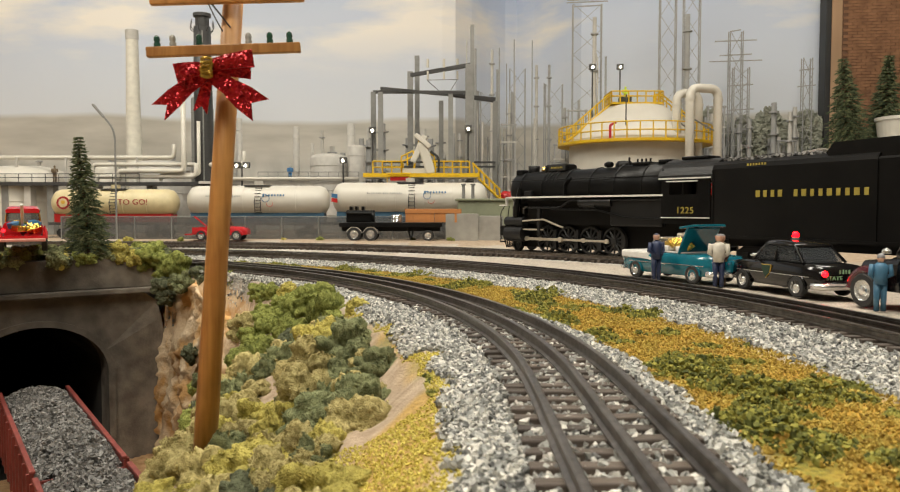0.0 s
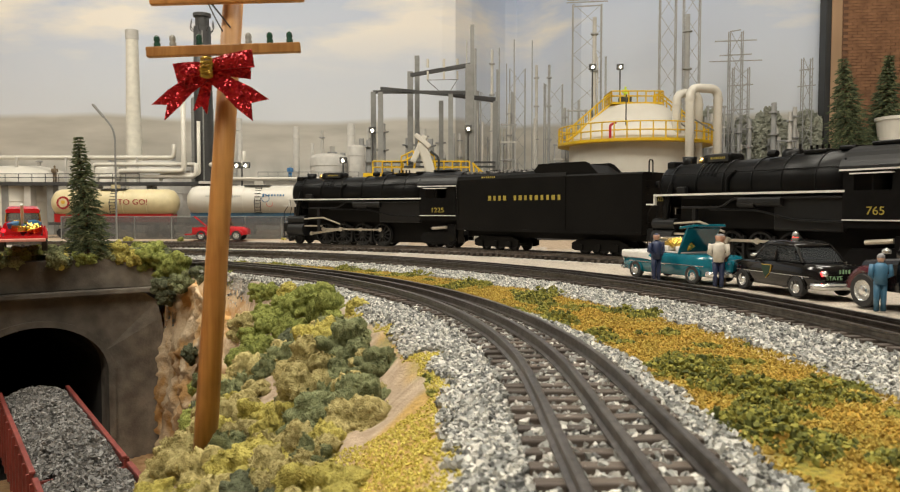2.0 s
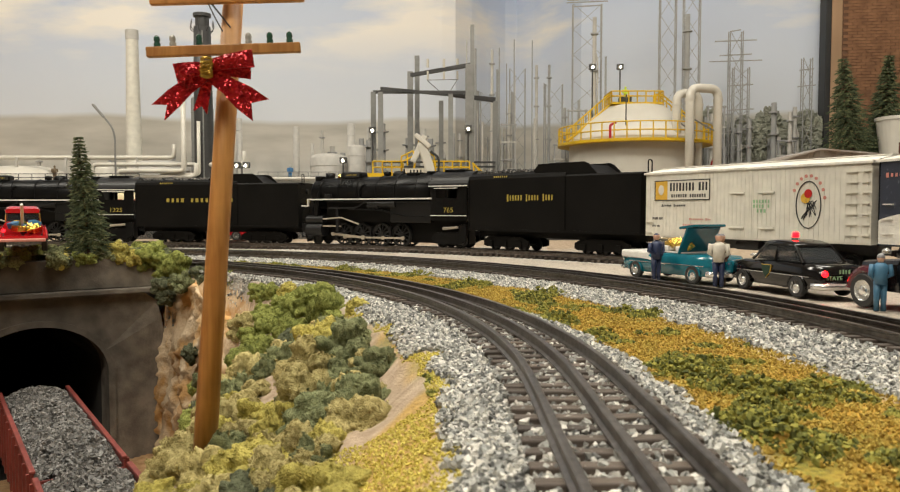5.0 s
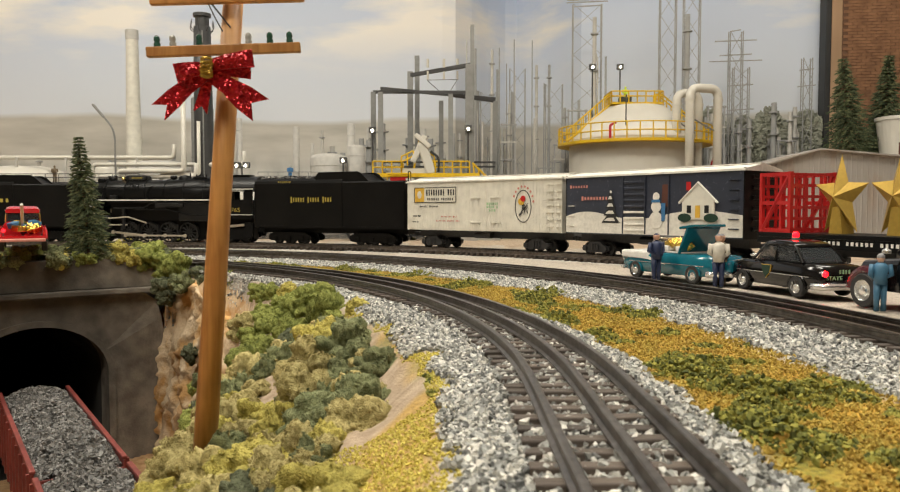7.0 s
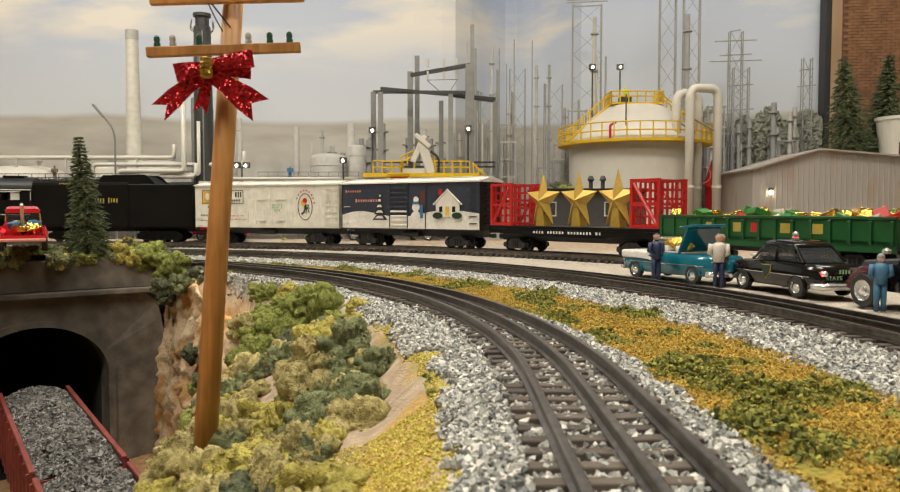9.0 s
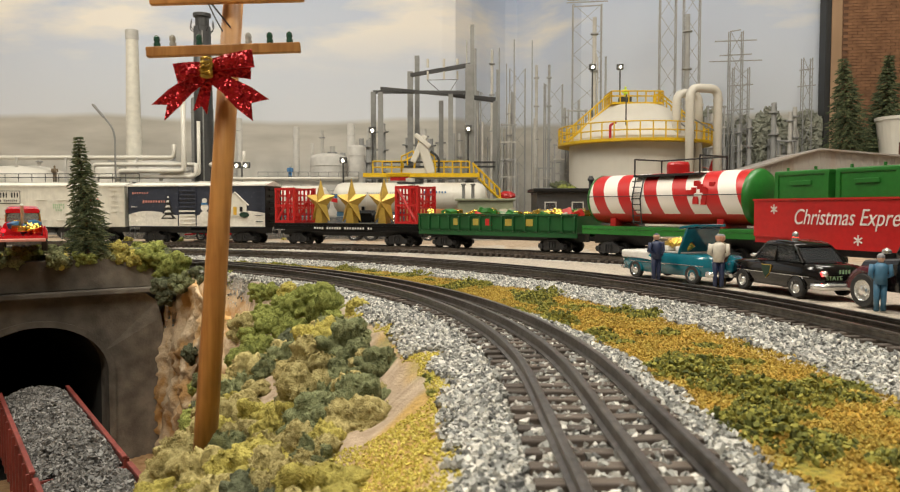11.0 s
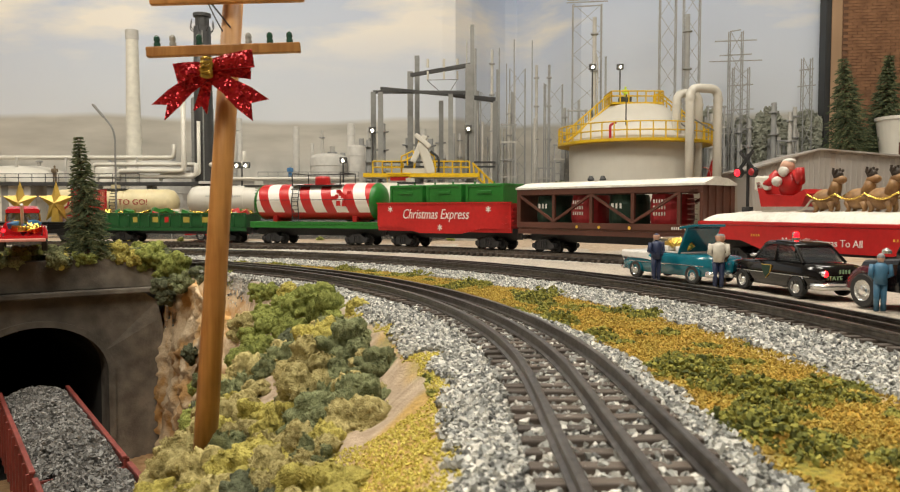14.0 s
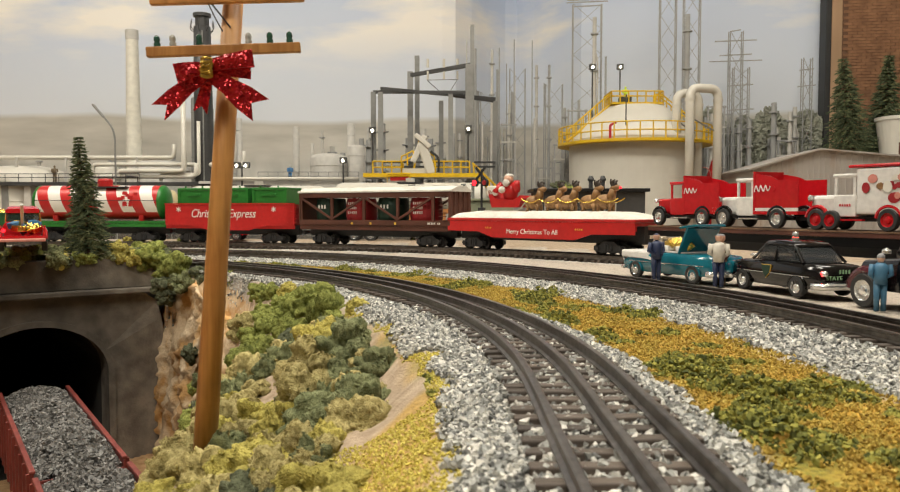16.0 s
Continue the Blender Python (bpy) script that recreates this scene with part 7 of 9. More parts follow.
M_CONCRETE = mat("grey_utility_paint", (0.33, 0.32, 0.29), 0.7, scale=80, stain=0.2)
M_SAGE = mat("sage_green_paint", (0.28, 0.30, 0.20), 0.6, scale=80, stain=0.15)
M_CORR = mat("rusty_galvanised", (0.42, 0.39, 0.36), 0.55, 0.25, col2=(0.36, 0.27, 0.20), scale=18, stain=0.15, spread=(0.30, 0.5), stretch=(1, 1, 0.35))
M_LAMPLIT = mat("lit_bulb", (1, 0.9, 0.7), 0.4, emit=(1.0, 0.86, 0.6), power=16.0)
M_ORANGE = mat("orange_crate_wood", (0.48, 0.20, 0.06), 0.6, scale=150, stretch=(0.2, 1, 1))
M_SCREEN = mat("fence_mesh", (0.16, 0.16, 0.155), 0.6, 0.3, scale=400, alpha=0.62)
M_BLUEBASE = mat("blue_underframe", (0.05, 0.14, 0.24), 0.5, scale=150)
M_BLUECLOTH = mat("blue_figure_paint", (0.07, 0.16, 0.33), 0.6, scale=300)
M_BROWNCLOTH = mat("brown_figure_paint", (0.17, 0.12, 0.07), 0.7, scale=300)


def figurine(x, y, z, h, coat, head, label, yaw=0, hat=None):
    """A plain painted figurine in one mesh of simple forms, in two paints."""
    bm = B()
    s = h / 1.75
    m = pose(x, y, z, 0, 0, yaw)
    def tb(pts, r):
        tube(bm, [m @ (Vector(p) * s) for p in pts], [q * s for q in r], 12)
    for sx in (-1, 1):
        tb([(sx * 0.10, 0, 0.0), (sx * 0.10, 0, 0.45), (sx * 0.09, 0, 0.9)], [0.075, 0.085, 0.11])
        tb([(sx * 0.24, 0, 1.42), (sx * 0.30, 0.03, 1.12), (sx * 0.12, -0.14, 0.98)], [0.085, 0.075, 0.06])
    tb([(0, 0, 0.82), (0, 0, 1.1), (0, 0, 1.38), (0, 0, 1.48)], [0.19, 0.19, 0.23, 0.10])
    n_legs = len(bm.faces)
    tb([(0, 0, 1.48), (0, 0, 1.52), (0, 0, 1.62), (0, 0, 1.70), (0, 0, 1.76)], [0.06, 0.085, 0.12, 0.11, 0.04])
    me = bpy.data.meshes.new("figurine")
    bm.to_mesh(me)
    cut = z + 0.92 * s
    me.materials.append(coat[0]), me.materials.append(coat[1]), me.materials.append(head), me.materials.append(hat or head)
    for f in me.polygons:
        f.use_smooth = True
        c = f.center.z
        f.material_index = 0 if c < cut else 3 if c > z + 1.66 * s else 2 if c > z + 1.50 * s else 1
    bm.free()
    return tagged(new("figurine", me), label, "figurine")


def rail_run(name, pts, h, material, parent, gap=0.022, r=0.0008):
    """Posts and two rails along a line of corners: each post a part."""
    for a, b in zip(pts, pts[1:]):
        a, b = Vector(a), Vector(b)
        n = max(1, round((b - a).length / gap))
        for i in range(n + 1):
            p = a.lerp(b, i / n)
            part("post", cyl(B(), p, p + Vector((0, 0, h)), r, seg=6), material, parent)
        for k in (0.55, 1.0):
            part("rail", cyl(B(), a + Vector((0, 0, h * k)), b + Vector((0, 0, h * k)), r, seg=6), material, parent)


def parked_tank_car(x0, x1, zc, r, body, base, label):
    c = thing("tank_car", label, "railway car", pose((x0 + x1) / 2, 1.58, 0), group="parked tank cars")
    hl = (x1 - x0) / 2
    X = Matrix.Rotation(math.pi / 2, 4, "Y")
    bm = lathe(B(), [(0, -hl), (r * 0.55, -hl + 0.003), (r * 0.88, -hl + 0.010), (r, -hl + 0.020), (r, hl - 0.020), (r * 0.88, hl - 0.010), (r * 0.55, hl - 0.003), (0, hl)], 40, pose(0, 0, zc) @ X)
    part("tank", fixed(bm), body, c, smooth=True)
    for x in (-hl * 0.55, -hl * 0.18, hl * 0.18, hl * 0.55):
        part("tank_band", tube(B(), [(x, (r + 0.0002) * math.cos(a), zc + (r + 0.0002) * math.sin(a)) for a in (2 * math.pi * i / 32 for i in range(32))], 0.0006, 5, True), body, c)
    part("underframe", box(B(), -hl + 0.01, hl - 0.01, -0.017, 0.017, 0.030, zc - r + 0.005), base, c)
    part("side_sill", box(B(), -hl, hl, -0.022, 0.022, 0.0242, 0.0298), M_DARKST, c)
    part("dome_platform", box(B(), -0.026, 0.026, -0.016, 0.016, zc + r - 0.001, zc + r + 0.0012), M_DARKST, c)
    part("dome", cyl(B(), (0, 0, zc + r - 0.002), (0, 0, zc + r + 0.009), 0.009, seg=18), body, c)
    bm = B()
    for x in (-0.006, 0.006):
        tube(bm, [(x + 0.004, -r * 0.85, zc - r * 0.9), (x + 0.004, -r - 0.002, zc), (x + 0.004, -r * 0.55, zc + r * 0.88)], 0.0008, 6)
    for i in range(9):
        a = -0.9 + i * 0.23
        cyl(bm, (-0.002, -(r + 0.001) * math.cos(a), zc + (r + 0.001) * math.sin(a)), (0.010, -(r + 0.001) * math.cos(a), zc + (r + 0.001) * math.sin(a)), 0.0006, seg=6)
    part("ladder", bm, M_DARKST, c)
    for s in (-1, 1):
        bm = B()
        for dx in (-0.016, 0.016):
            for y in (-0.0159, 0.0159):
                cyl(bm, (s * hl * 0.7 + dx, y - 0.0015, 0.0085), (s * hl * 0.7 + dx, y + 0.0015, 0.0085), 0.0085, seg=16)
        box(bm, s * hl * 0.7 - 0.022, s * hl * 0.7 + 0.022, -0.022, 0.022, 0.006, 0.013)
        box(bm, s * hl * 0.7 - 0.006, s * hl * 0.7 + 0.006, -0.02, 0.02, 0.013, 0.0242)
        part("truck", bm, M_BLACKMETAL, c)
    return c


def near(x, z, y):
    """The frame of a side that faces the front of the layout."""
    return Matrix(((1, 0, 0, x), (0, 0, -1, y), (0, 1, 0, z), (0, 0, 0, 1)))


tc1 = parked_tank_car(-0.8075, -0.5516, 0.0690, 0.0275, M_TANKC, M_RED, "cream tank car with red lettering behind the fence")
writing("TO GO!", 0.0155, near(0.045, 0.070, -0.0283), M_VATRED, tc1, "lettering", 1.1)
flat(disc(0.0130, 24), near(-0.094, 0.069, -0.0285), M_VATRED, tc1, "round_emblem")
flat(disc(0.0090, 24), near(-0.094, 0.069, -0.0290), M_TANKC, tc1, "round_emblem")
flat(disc(0.0040, 12), near(-0.094, 0.070, -0.0295), M_YELLOWP, tc1, "round_emblem")
tc2 = parked_tank_car(-0.533, -0.2442, 0.0735, 0.0300, M_TANKW, M_BLUEBASE, "white tank car with pale emblem behind the fence")
tc3 = parked_tank_car(-0.2384, 0.0771, 0.0780, 0.0320, M_TANKW, M_BLUEBASE, "large white tank car under the yellow loading platform")
for c, x, z, y in ((tc2, 0.020, 0.078, -0.0302), (tc3, 0.035, 0.084, -0.0320)):
    bars("Nnnnnnnn", 0.046, 0.0058, near(x + 0.016, z + 0.006, y), M_BLUEP, c)
    bars("NNNNNNNN NNN NNNNNNN", 0.070, 0.0030, near(x - 0.085, z + 0.004, y), M_HAZE, c)
    part("ring_emblem", tube(B(), [near(x, z, y) @ Vector((a, b, 0)) for a, b in disc(0.0075, 20)], 0.0006, 5, True), M_BLUEP, c)
    part("ring_emblem", tube(B(), [near(x + 0.008, z - 0.010, y + 0.001) @ Vector((a, b, 0)) for a, b in disc(0.0065, 20)], 0.0008, 5, True), M_PALERED, c)
flat([(-0.006, -0.004), (0.006, -0.006), (0.006, 0.002), (-0.006, 0.004)], near(-0.150, 0.075, -0.0300), M_RED, tc3, "chevron_emblem")
flat([(-0.006, -0.004), (0.006, -0.006), (0.006, 0.002), (-0.006, 0.004)], near(-0.150, 0.084, -0.0300), M_BLUEP, tc3, "chevron_emblem")


def siding():
    t = thing("track_siding", "straight model siding under parked tank cars", "track", pose(-0.35, 1.58, 0), kind="structure")
    for off in (-GAUGE / 2, 0, GAUGE / 2):
        part("rail", fixed(prism(B(), [(off + u, v) for u, v in RAIL], -0.75, 0.55, "x")), M_RAIL, t)
    for i in range(100):
        o = new("tie", TIE)
        o.parent = t
        o.matrix_basis = pose(-0.74 + i * 0.0128, 0, 0.004, 0, 0, 90)


siding()


def fence():
    f = thing("mesh_fence", "grey wire mesh fence in front of the tank cars", "fence", pose(0, 1.475, -0.003))
    for i in range(13):
        x = -0.74 + i * 0.07
        part("post", cyl(B(), (x, 0, 0), (x, 0, 0.046), 0.0012, seg=8), M_STEEL, f)
        if i < 12:
            part("mesh_panel", box(B(), x + 0.0012, x + 0.0688, -0.0003, 0.0003, 0.002, 0.044), M_SCREEN, f)
    part("top_rail", cyl(B(), (-0.74, 0, 0.0452), (0.10, 0, 0.0452), 0.0008, seg=6), M_STEEL, f)


fence()


def walkway():
    w = thing("pipe_rack_walkway", "dark steel walkway with railings, pipes and pale columns", "walkway", pose(0, 1.72, 0))
    part("deck", box(B(), -1.15, -0.55, -0.020, 0.03, 0.108, 0.1155), M_DARKST, w)
    part("deck", box(B(), -0.55, -0.19, -0.020, 0.03, 0.1120, 0.1175), M_PALE, w)
    rail_run("rail", [(-1.15, -0.019, 0.1155), (-0.68, -0.019, 0.1155)], 0.018, M_DARKST, w, 0.03)
    rail_run("rail", [(-0.42, -0.019, 0.1175), (-0.20, -0.019, 0.1175)], 0.020, M_STEEL, w, 0.022)
    for i, x in enumerate((-1.08, -0.98, -0.93, -0.88, -0.78, -0.66, -0.56, -0.44, -0.30, -0.22)):
        part("column", box(B(), x - 0.007, x + 0.007, -0.012, 0.012, 0.0, 0.1079), M_STEEL if i % 2 else M_PALE, w)
    for z, x0, x1, y in ((0.1720, -1.10, -0.62, 0.030), (0.1560, -0.80, -0.46, 0.020), (0.1280, -0.78, -0.56, -0.005)):
        part("pipe", tube(B(), bend([(x0, y, z - 0.05), (x0, y, z), (x1, y, z), (x1, y, z + 0.03)], 0.012), 0.0048, 10), M_TANKW, w, smooth=True)
    part("pipe", tube(B(), bend([(-0.73, -0.01, 0.118), (-0.73, -0.01, 0.140), (-0.585, -0.01, 0.140), (-0.585, -0.01, 0.30)], 0.010), 0.0055, 10), M_TANKW, w, smooth=True)
    part("pipe", tube(B(), bend([(-0.64, 0.0, 0.118), (-0.64, 0.0, 0.133), (-0.555, 0.0, 0.133), (-0.555, 0.0, 0.25)], 0.008), 0.0040, 10), M_TANKW, w, smooth=True)
    part("pipe", tube(B(), [(-0.52, -0.022, 0.1225), (-0.20, -0.022, 0.1225)], 0.0040, 10), M_TANKW, w, smooth=True)
    for x in (-0.97, -0.86, -0.70):
        part("hanger", box(B(), x - 0.002, x + 0.002, 0.018, 0.022, 0.1156, 0.172), M_PALE, w)


walkway()


def vessel(x, y, z0, z1, r, material, label, name="storage_tank", dome=0.3, rings=3):
    v = thing(name, label, "storage tank", pose(x, y, 0))
    part("shell", fixed(lathe(B(), [(r, z0), (r, z1), (r * 0.9, z1 + r * dome * 0.55), (r * 0.5, z1 + r * dome * 0.92), (0, z1 + r * dome)], 36)), material, v, smooth=True)
    for i in range(rings):
        z = z0 + (z1 - z0) * (i + 0.7) / rings
        part("ring", tube(B(), [((r + 0.0005) * math.cos(a), (r + 0.0005) * math.sin(a), z) for a in (2 * math.pi * k / 32 for k in range(32))], 0.0009, 5, True), material, v)
    return v


vessel(-0.985, 1.80, 0, 0.130, 0.090, M_TANKW, "white domed storage tank behind the walkway")
vessel(-0.815, 1.84, 0, 0.150, 0.030, M_TANKW, "small white storage tank behind the walkway")
vessel(-0.70, 1.88, 0, 0.165, 0.070, M_PALE, "pale flat storage tank in the refinery yard", dome=0.1)
vessel(-0.30, 1.92, 0, 0.180, 0.045, M_PALE, "pale grey storage tank in the hazy distance")
vessel(-0.225, 1.88, 0, 0.205, 0.020, M_PALE, "slim pale process vessel with a domed top")
for i, (x, y, r, z1) in enumerate(((-0.585, 1.80, 0.012, 0.31), (-0.565, 1.83, 0.010, 0.29), (-0.50, 1.85, 0.007, 0.27), (-0.385, 1.95, 0.008, 0.26), (-0.345, 1.95, 0.004, 0.22), (-0.245, 1.93, 0.010, 0.265))):
    vessel(x, y, 0, z1, r, M_PALE if i > 1 else M_STEEL, "slender pale process column", "process_column")


def chimney():
    c = thing("chimney", "tall cream concrete refinery chimney", "chimney", pose(-0.771, 1.90, 0))
    part("shaft", fixed(lathe(B(), [(0.0205, 0), (0.0185, 0.196), (0.0140, 0.480), (0.0145, 0.481), (0.0145, 0.4895), (0.0110, 0.4895), (0.0110, 0.45), (0, 0.45)], 32)), M_CREAM, c, smooth=False)
    part("cap_ring", fixed(lathe(B(), [(0.0143, 0.466), (0.0152, 0.467), (0.0152, 0.4885), (0.0145, 0.4896)], 32)), M_PALE, c)


chimney()


def flare_tower():
    c = thing("distillation_tower", "tall dark steel tower with a ringed head", "tower", pose(-0.553, 1.75, 0))
    part("shaft", fixed(lathe(B(), [(0.0215, 0), (0.0205, 0.30), (0.0185, 0.462), (0, 0.462)], 24)), M_DARKST, c, smooth=True)
    part("head", fixed(lathe(B(), [(0.015, 0.4625), (0.015, 0.482), (0.0195, 0.484), (0.0195, 0.491), (0, 0.491)], 20)), M_DARKST, c)
    for i in range(8):
        a = 2 * math.pi * i / 8
        part("bracket", tube(B(), bend([(0.018 * math.cos(a), 0.018 * math.sin(a), 0.450), (0.027 * math.cos(a), 0.027 * math.sin(a), 0.458), (0.024 * math.cos(a), 0.024 * math.sin(a), 0.476)], 0.004), 0.0010, 6), M_DARKST, c)
    part("ladder_pipe", cyl(B(), (0.006, -0.0225, 0.02), (0.006, -0.0195, 0.45), 0.0016, seg=8), M_STEEL, c)


flare_tower()


def street_lamp():
    l = thing("street_lamp", "grey curved-arm model street lamp", "street lamp", pose(-0.628, 1.46, 0.0))
    part("pole", tube(B(), bend([(0, 0, 0), (0, 0, 0.205), (-0.018, 0, 0.226)], 0.02), 0.0018, 8), M_STEEL, l)
    part("lamp_head", box(B(), -0.016, 0.016, -0.004, 0.004, -0.0018, 0.0018, 0.001, pose(-0.030, 0, 0.240, 0, 50)), M_STEEL, l)


street_lamp()


def flood_lamp(x, y, z0, z, two, label):
    l = thing("flood_lamp", label, "lamp", pose(x, y, 0), group="refinery flood lamps")
    part("mast", cyl(B(), (0, 0, z0), (0, 0, z), 0.0018, seg=8), M_DARKST, l)
    for dx in ((-0.010, 0.010) if two else (0,)):
        part("housing", box(B(), dx - 0.0075, dx + 0.0075, -0.004, 0.006, z - 0.004, z + 0.009, 0.001), M_DARKST, l)
        part("bulb", lathe(B(), [(0, -0.0034), (0.002, -0.0026), (0.0030, 0), (0.002, 0.0026), (0, 0.0034)], 12, pose(dx, -0.007, z + 0.001)), M_LAMPLIT, l, "glowing bulb")


flood_lamp(-0.455, 1.70, 0.0, 0.150, True, "twin lit flood lamps on a dark mast")
flood_lamp(-0.232, 1.69, 0.0, 0.160, False, "single lit flood lamp on a dark mast")
flood_lamp(-0.167, 1.68, 0.0, 0.224, False, "lit lamp hung at the steel gantry")
flood_lamp(0.0385, 1.66, 0.0, 0.226, False, "lit lamp hung at the steel gantry")
flood_lamp(0.335, 1.84, 0.20, 0.388, False, "lit lamp above the domed tank")
flood_lamp(0.400, 1.84, 0.20, 0.388, False, "lit lamp above the domed tank")


def gantry():
    g = thing("steel_gantry", "grey steel refinery gantry of posts and beams", "gantry", pose(0, 1.70, 0))
    def post(x, y, z, w=0.007):
        bm = box(B(), x - w, x + w, y - w * 0.9, y - w * 0.7, 0, z)
        box(bm, x - w, x + w, y + w * 0.7, y + w * 0.9, 0, z)
        box(bm, x - w * 0.25, x + w * 0.25, y - w * 0.7, y + w * 0.7, 0, z)
        part("post", bm, M_STEEL, g)
    def beam(a, b, h=0.0045):
        a, b = Vector(a), Vector(b)
        part("beam", tube(B(), [a, b], h, 4), M_DARKST, g)
    for x, y, z in ((-0.167, 0, 0.311), (-0.1485, -0.03, 0.306), (-0.088, 0.03, 0.325), (-0.020, 0.06, 0.300), (0.0015, -0.02, 0.308), (0.0475, -0.03, 0.448), (0.100, 0.03, 0.295), (-0.074, 0.06, 0.400)):
        post(x, y, z, 0.0052 if z < 0.44 else 0.0042)
    post(-0.088, 0.031, 0.360, 0.006)
    post(0.041, -0.028, 0.365, 0.008)
    beam((-0.167, 0, 0.311), (0.04, -0.028, 0.306))
    beam((-0.1485, -0.03, 0.314), (0.10, 0.03, 0.300))
    beam((-0.02, 0.06, 0.318), (0.10, 0.03, 0.298))
    beam((-0.088, 0.03, 0.352), (0.045, -0.03, 0.364), 0.0055)
    beam((0.0, -0.02, 0.300), (0.10, 0.03, 0.294), 0.003)
    for x in (-0.048, -0.013, 0.016):
        part("insulator", cyl(B(), (x, -0.01, 0.362), (x, -0.01, 0.380), 0.0028, seg=10), M_TANKW, g)
        part("insulator", cyl(B(), (x, -0.01, 0.336), (x, -0.01, 0.354), 0.0022, seg=10), M_TANKW, g)
    for a, b in (((-0.05, -0.01, 0.335), (-0.02, 0.06, 0.318)), ((0.016, -0.01, 0.336), (0.0015, -0.02, 0.312)), ((-0.05, -0.01, 0.335), (0.016, -0.01, 0.336))):
        part("wire", tube(B(), [a, b], 0.0007, 5), M_DARKST, g)
    for z in (0.150, 0.160):
        part("lower_beam", box(B(), -0.150, 0.10, 0.02, 0.03, z - 0.002, z + 0.002), M_DARKST, g)


gantry()


def loading_platform():
    p = thing("loading_platform", "yellow railed loading platform with white loading arm", "platform", pose(0, 1.63, 0))
    part("deck", box(B(), -0.176, 0.058, -0.035, 0.03, 0.120, 0.127), M_TANKW, p)
    part("toe_board", box(B(), -0.178, 0.060, -0.0385, -0.0352, 0.122, 0.1300), M_YELLOW, p)
    for x in (-0.15, -0.06, 0.04):
        part("leg", box(B(), x - 0.004, x + 0.004, 0.022, 0.030, 0.0, 0.1199), M_STEEL, p)
    rail_run("rail", [(-0.158, -0.036, 0.127), (-0.100, -0.036, 0.127), (-0.100, 0.028, 0.127)], 0.027, M_YELLOW, p, 0.018, 0.0016)
    rail_run("rail", [(-0.030, -0.036, 0.127), (0.040, -0.036, 0.127)], 0.027, M_YELLOW, p, 0.018, 0.0016)
    part("step_block", box(B(), -0.098, -0.035, -0.030, 0.02, 0.1271, 0.140), M_TANKW, p)
    rail_run("rail", [(-0.100, -0.032, 0.140), (-0.075, -0.032, 0.152)], 0.024, M_YELLOW, p, 0.012, 0.0016)
    rail_run("rail", [(-0.055, -0.032, 0.156), (-0.032, -0.032, 0.140)], 0.024, M_YELLOW, p, 0.012, 0.0016)
    part("gangway_frame", tube(B(), [(-0.128, -0.044, 0.1285), (-0.082, -0.044, 0.1285), (-0.082, -0.044, 0.1075), (-0.128, -0.044, 0.1075)], 0.0022, 6, True), M_YELLOW, p)
    flat([(-0.018, -0.004), (0.018, -0.004), (0.018, 0.004), (-0.018, 0.004)], near(-0.104, 0.1185, -0.0400), M_RED, p, "red_sign")
    # stair down to the right
    for s in (-0.030, -0.012):
        part("stair_stringer", tube(B(), [(0.050, s, 0.128), (0.104, s, 0.076)], 0.0024, 6), M_YELLOW, p)
        part("stair_rail", tube(B(), [(0.046, s, 0.152), (0.104, s, 0.096)], 0.0017, 6), M_YELLOW, p)
        for i in range(6):
            u = i / 5
            a = Vector((0.050, s, 0.128)).lerp(Vector((0.104, s, 0.076)), u)
            part("stair_post", cyl(B(), a, a + Vector((-0.002, 0, 0.022)), 0.0014, seg=6), M_YELLOW, p)
    for i in range(9):
        u = (i + 0.5) / 9
        part("tread", box(B(), 0.048 + 0.056 * u, 0.056 + 0.056 * u, -0.030, -0.012, 0.127 - 0.052 * u, 0.1284 - 0.052 * u), M_YELLOW, p)
    part("stair_foot", box(B(), 0.090, 0.130, -0.035, 0.0, 0.0, 0.0750), M_SAGE, p)
    # loading arm
    part("arm_upright", box(B(), -0.010, 0.010, -0.006, 0.006, -0.034, 0.034, 0.003, pose(-0.048, -0.030, 0.160, 0, -18)), M_TANKW, p)
    part("arm_boom", box(B(), -0.006, 0.006, -0.005, 0.005, -0.030, 0.030, 0.002, pose(-0.064, -0.030, 0.180, 0, 25)), M_TANKW, p)
    part("arm_elbow", box(B(), -0.005, 0.005, -0.005, 0.005, -0.020, 0.020, 0.002, pose(-0.056, -0.034, 0.196, 0, -50)), M_TANKW, p)
    part("arm_frame", tube(B(), [(-0.074, -0.028, 0.140), (-0.064, -0.028, 0.197), (-0.045, -0.028, 0.150)], 0.0024, 6), M_YELLOW, p)
    part("hose", tube(B(), bend([(-0.040, -0.034, 0.175), (-0.022, -0.036, 0.162), (-0.024, -0.036, 0.132)], 0.012), 0.0024, 8), M_INK, p)


loading_platform()


def red_tarp():
    t = thing("red_tarpaulin", "crumpled bright red tarpaulin at the foot of the yellow stair", "tarpaulin", pose(0.118, 1.612, 0.0752))
    bm = bmesh.new()
    bmesh.ops.create_icosphere(bm, subdivisions=3, radius=1)
    for v in bm.verts:
        d = v.co.copy()
        k = 1 + 0.3 * noise.noise(d * 2.3) + 0.15 * noise.noise(d * 6)
        v.co = (d.x * 0.017 * k, d.y * 0.010 * k, max(0.0, 0.009 + d.z * 0.009 * k))
    part("sheet", bm, M_RED, t)


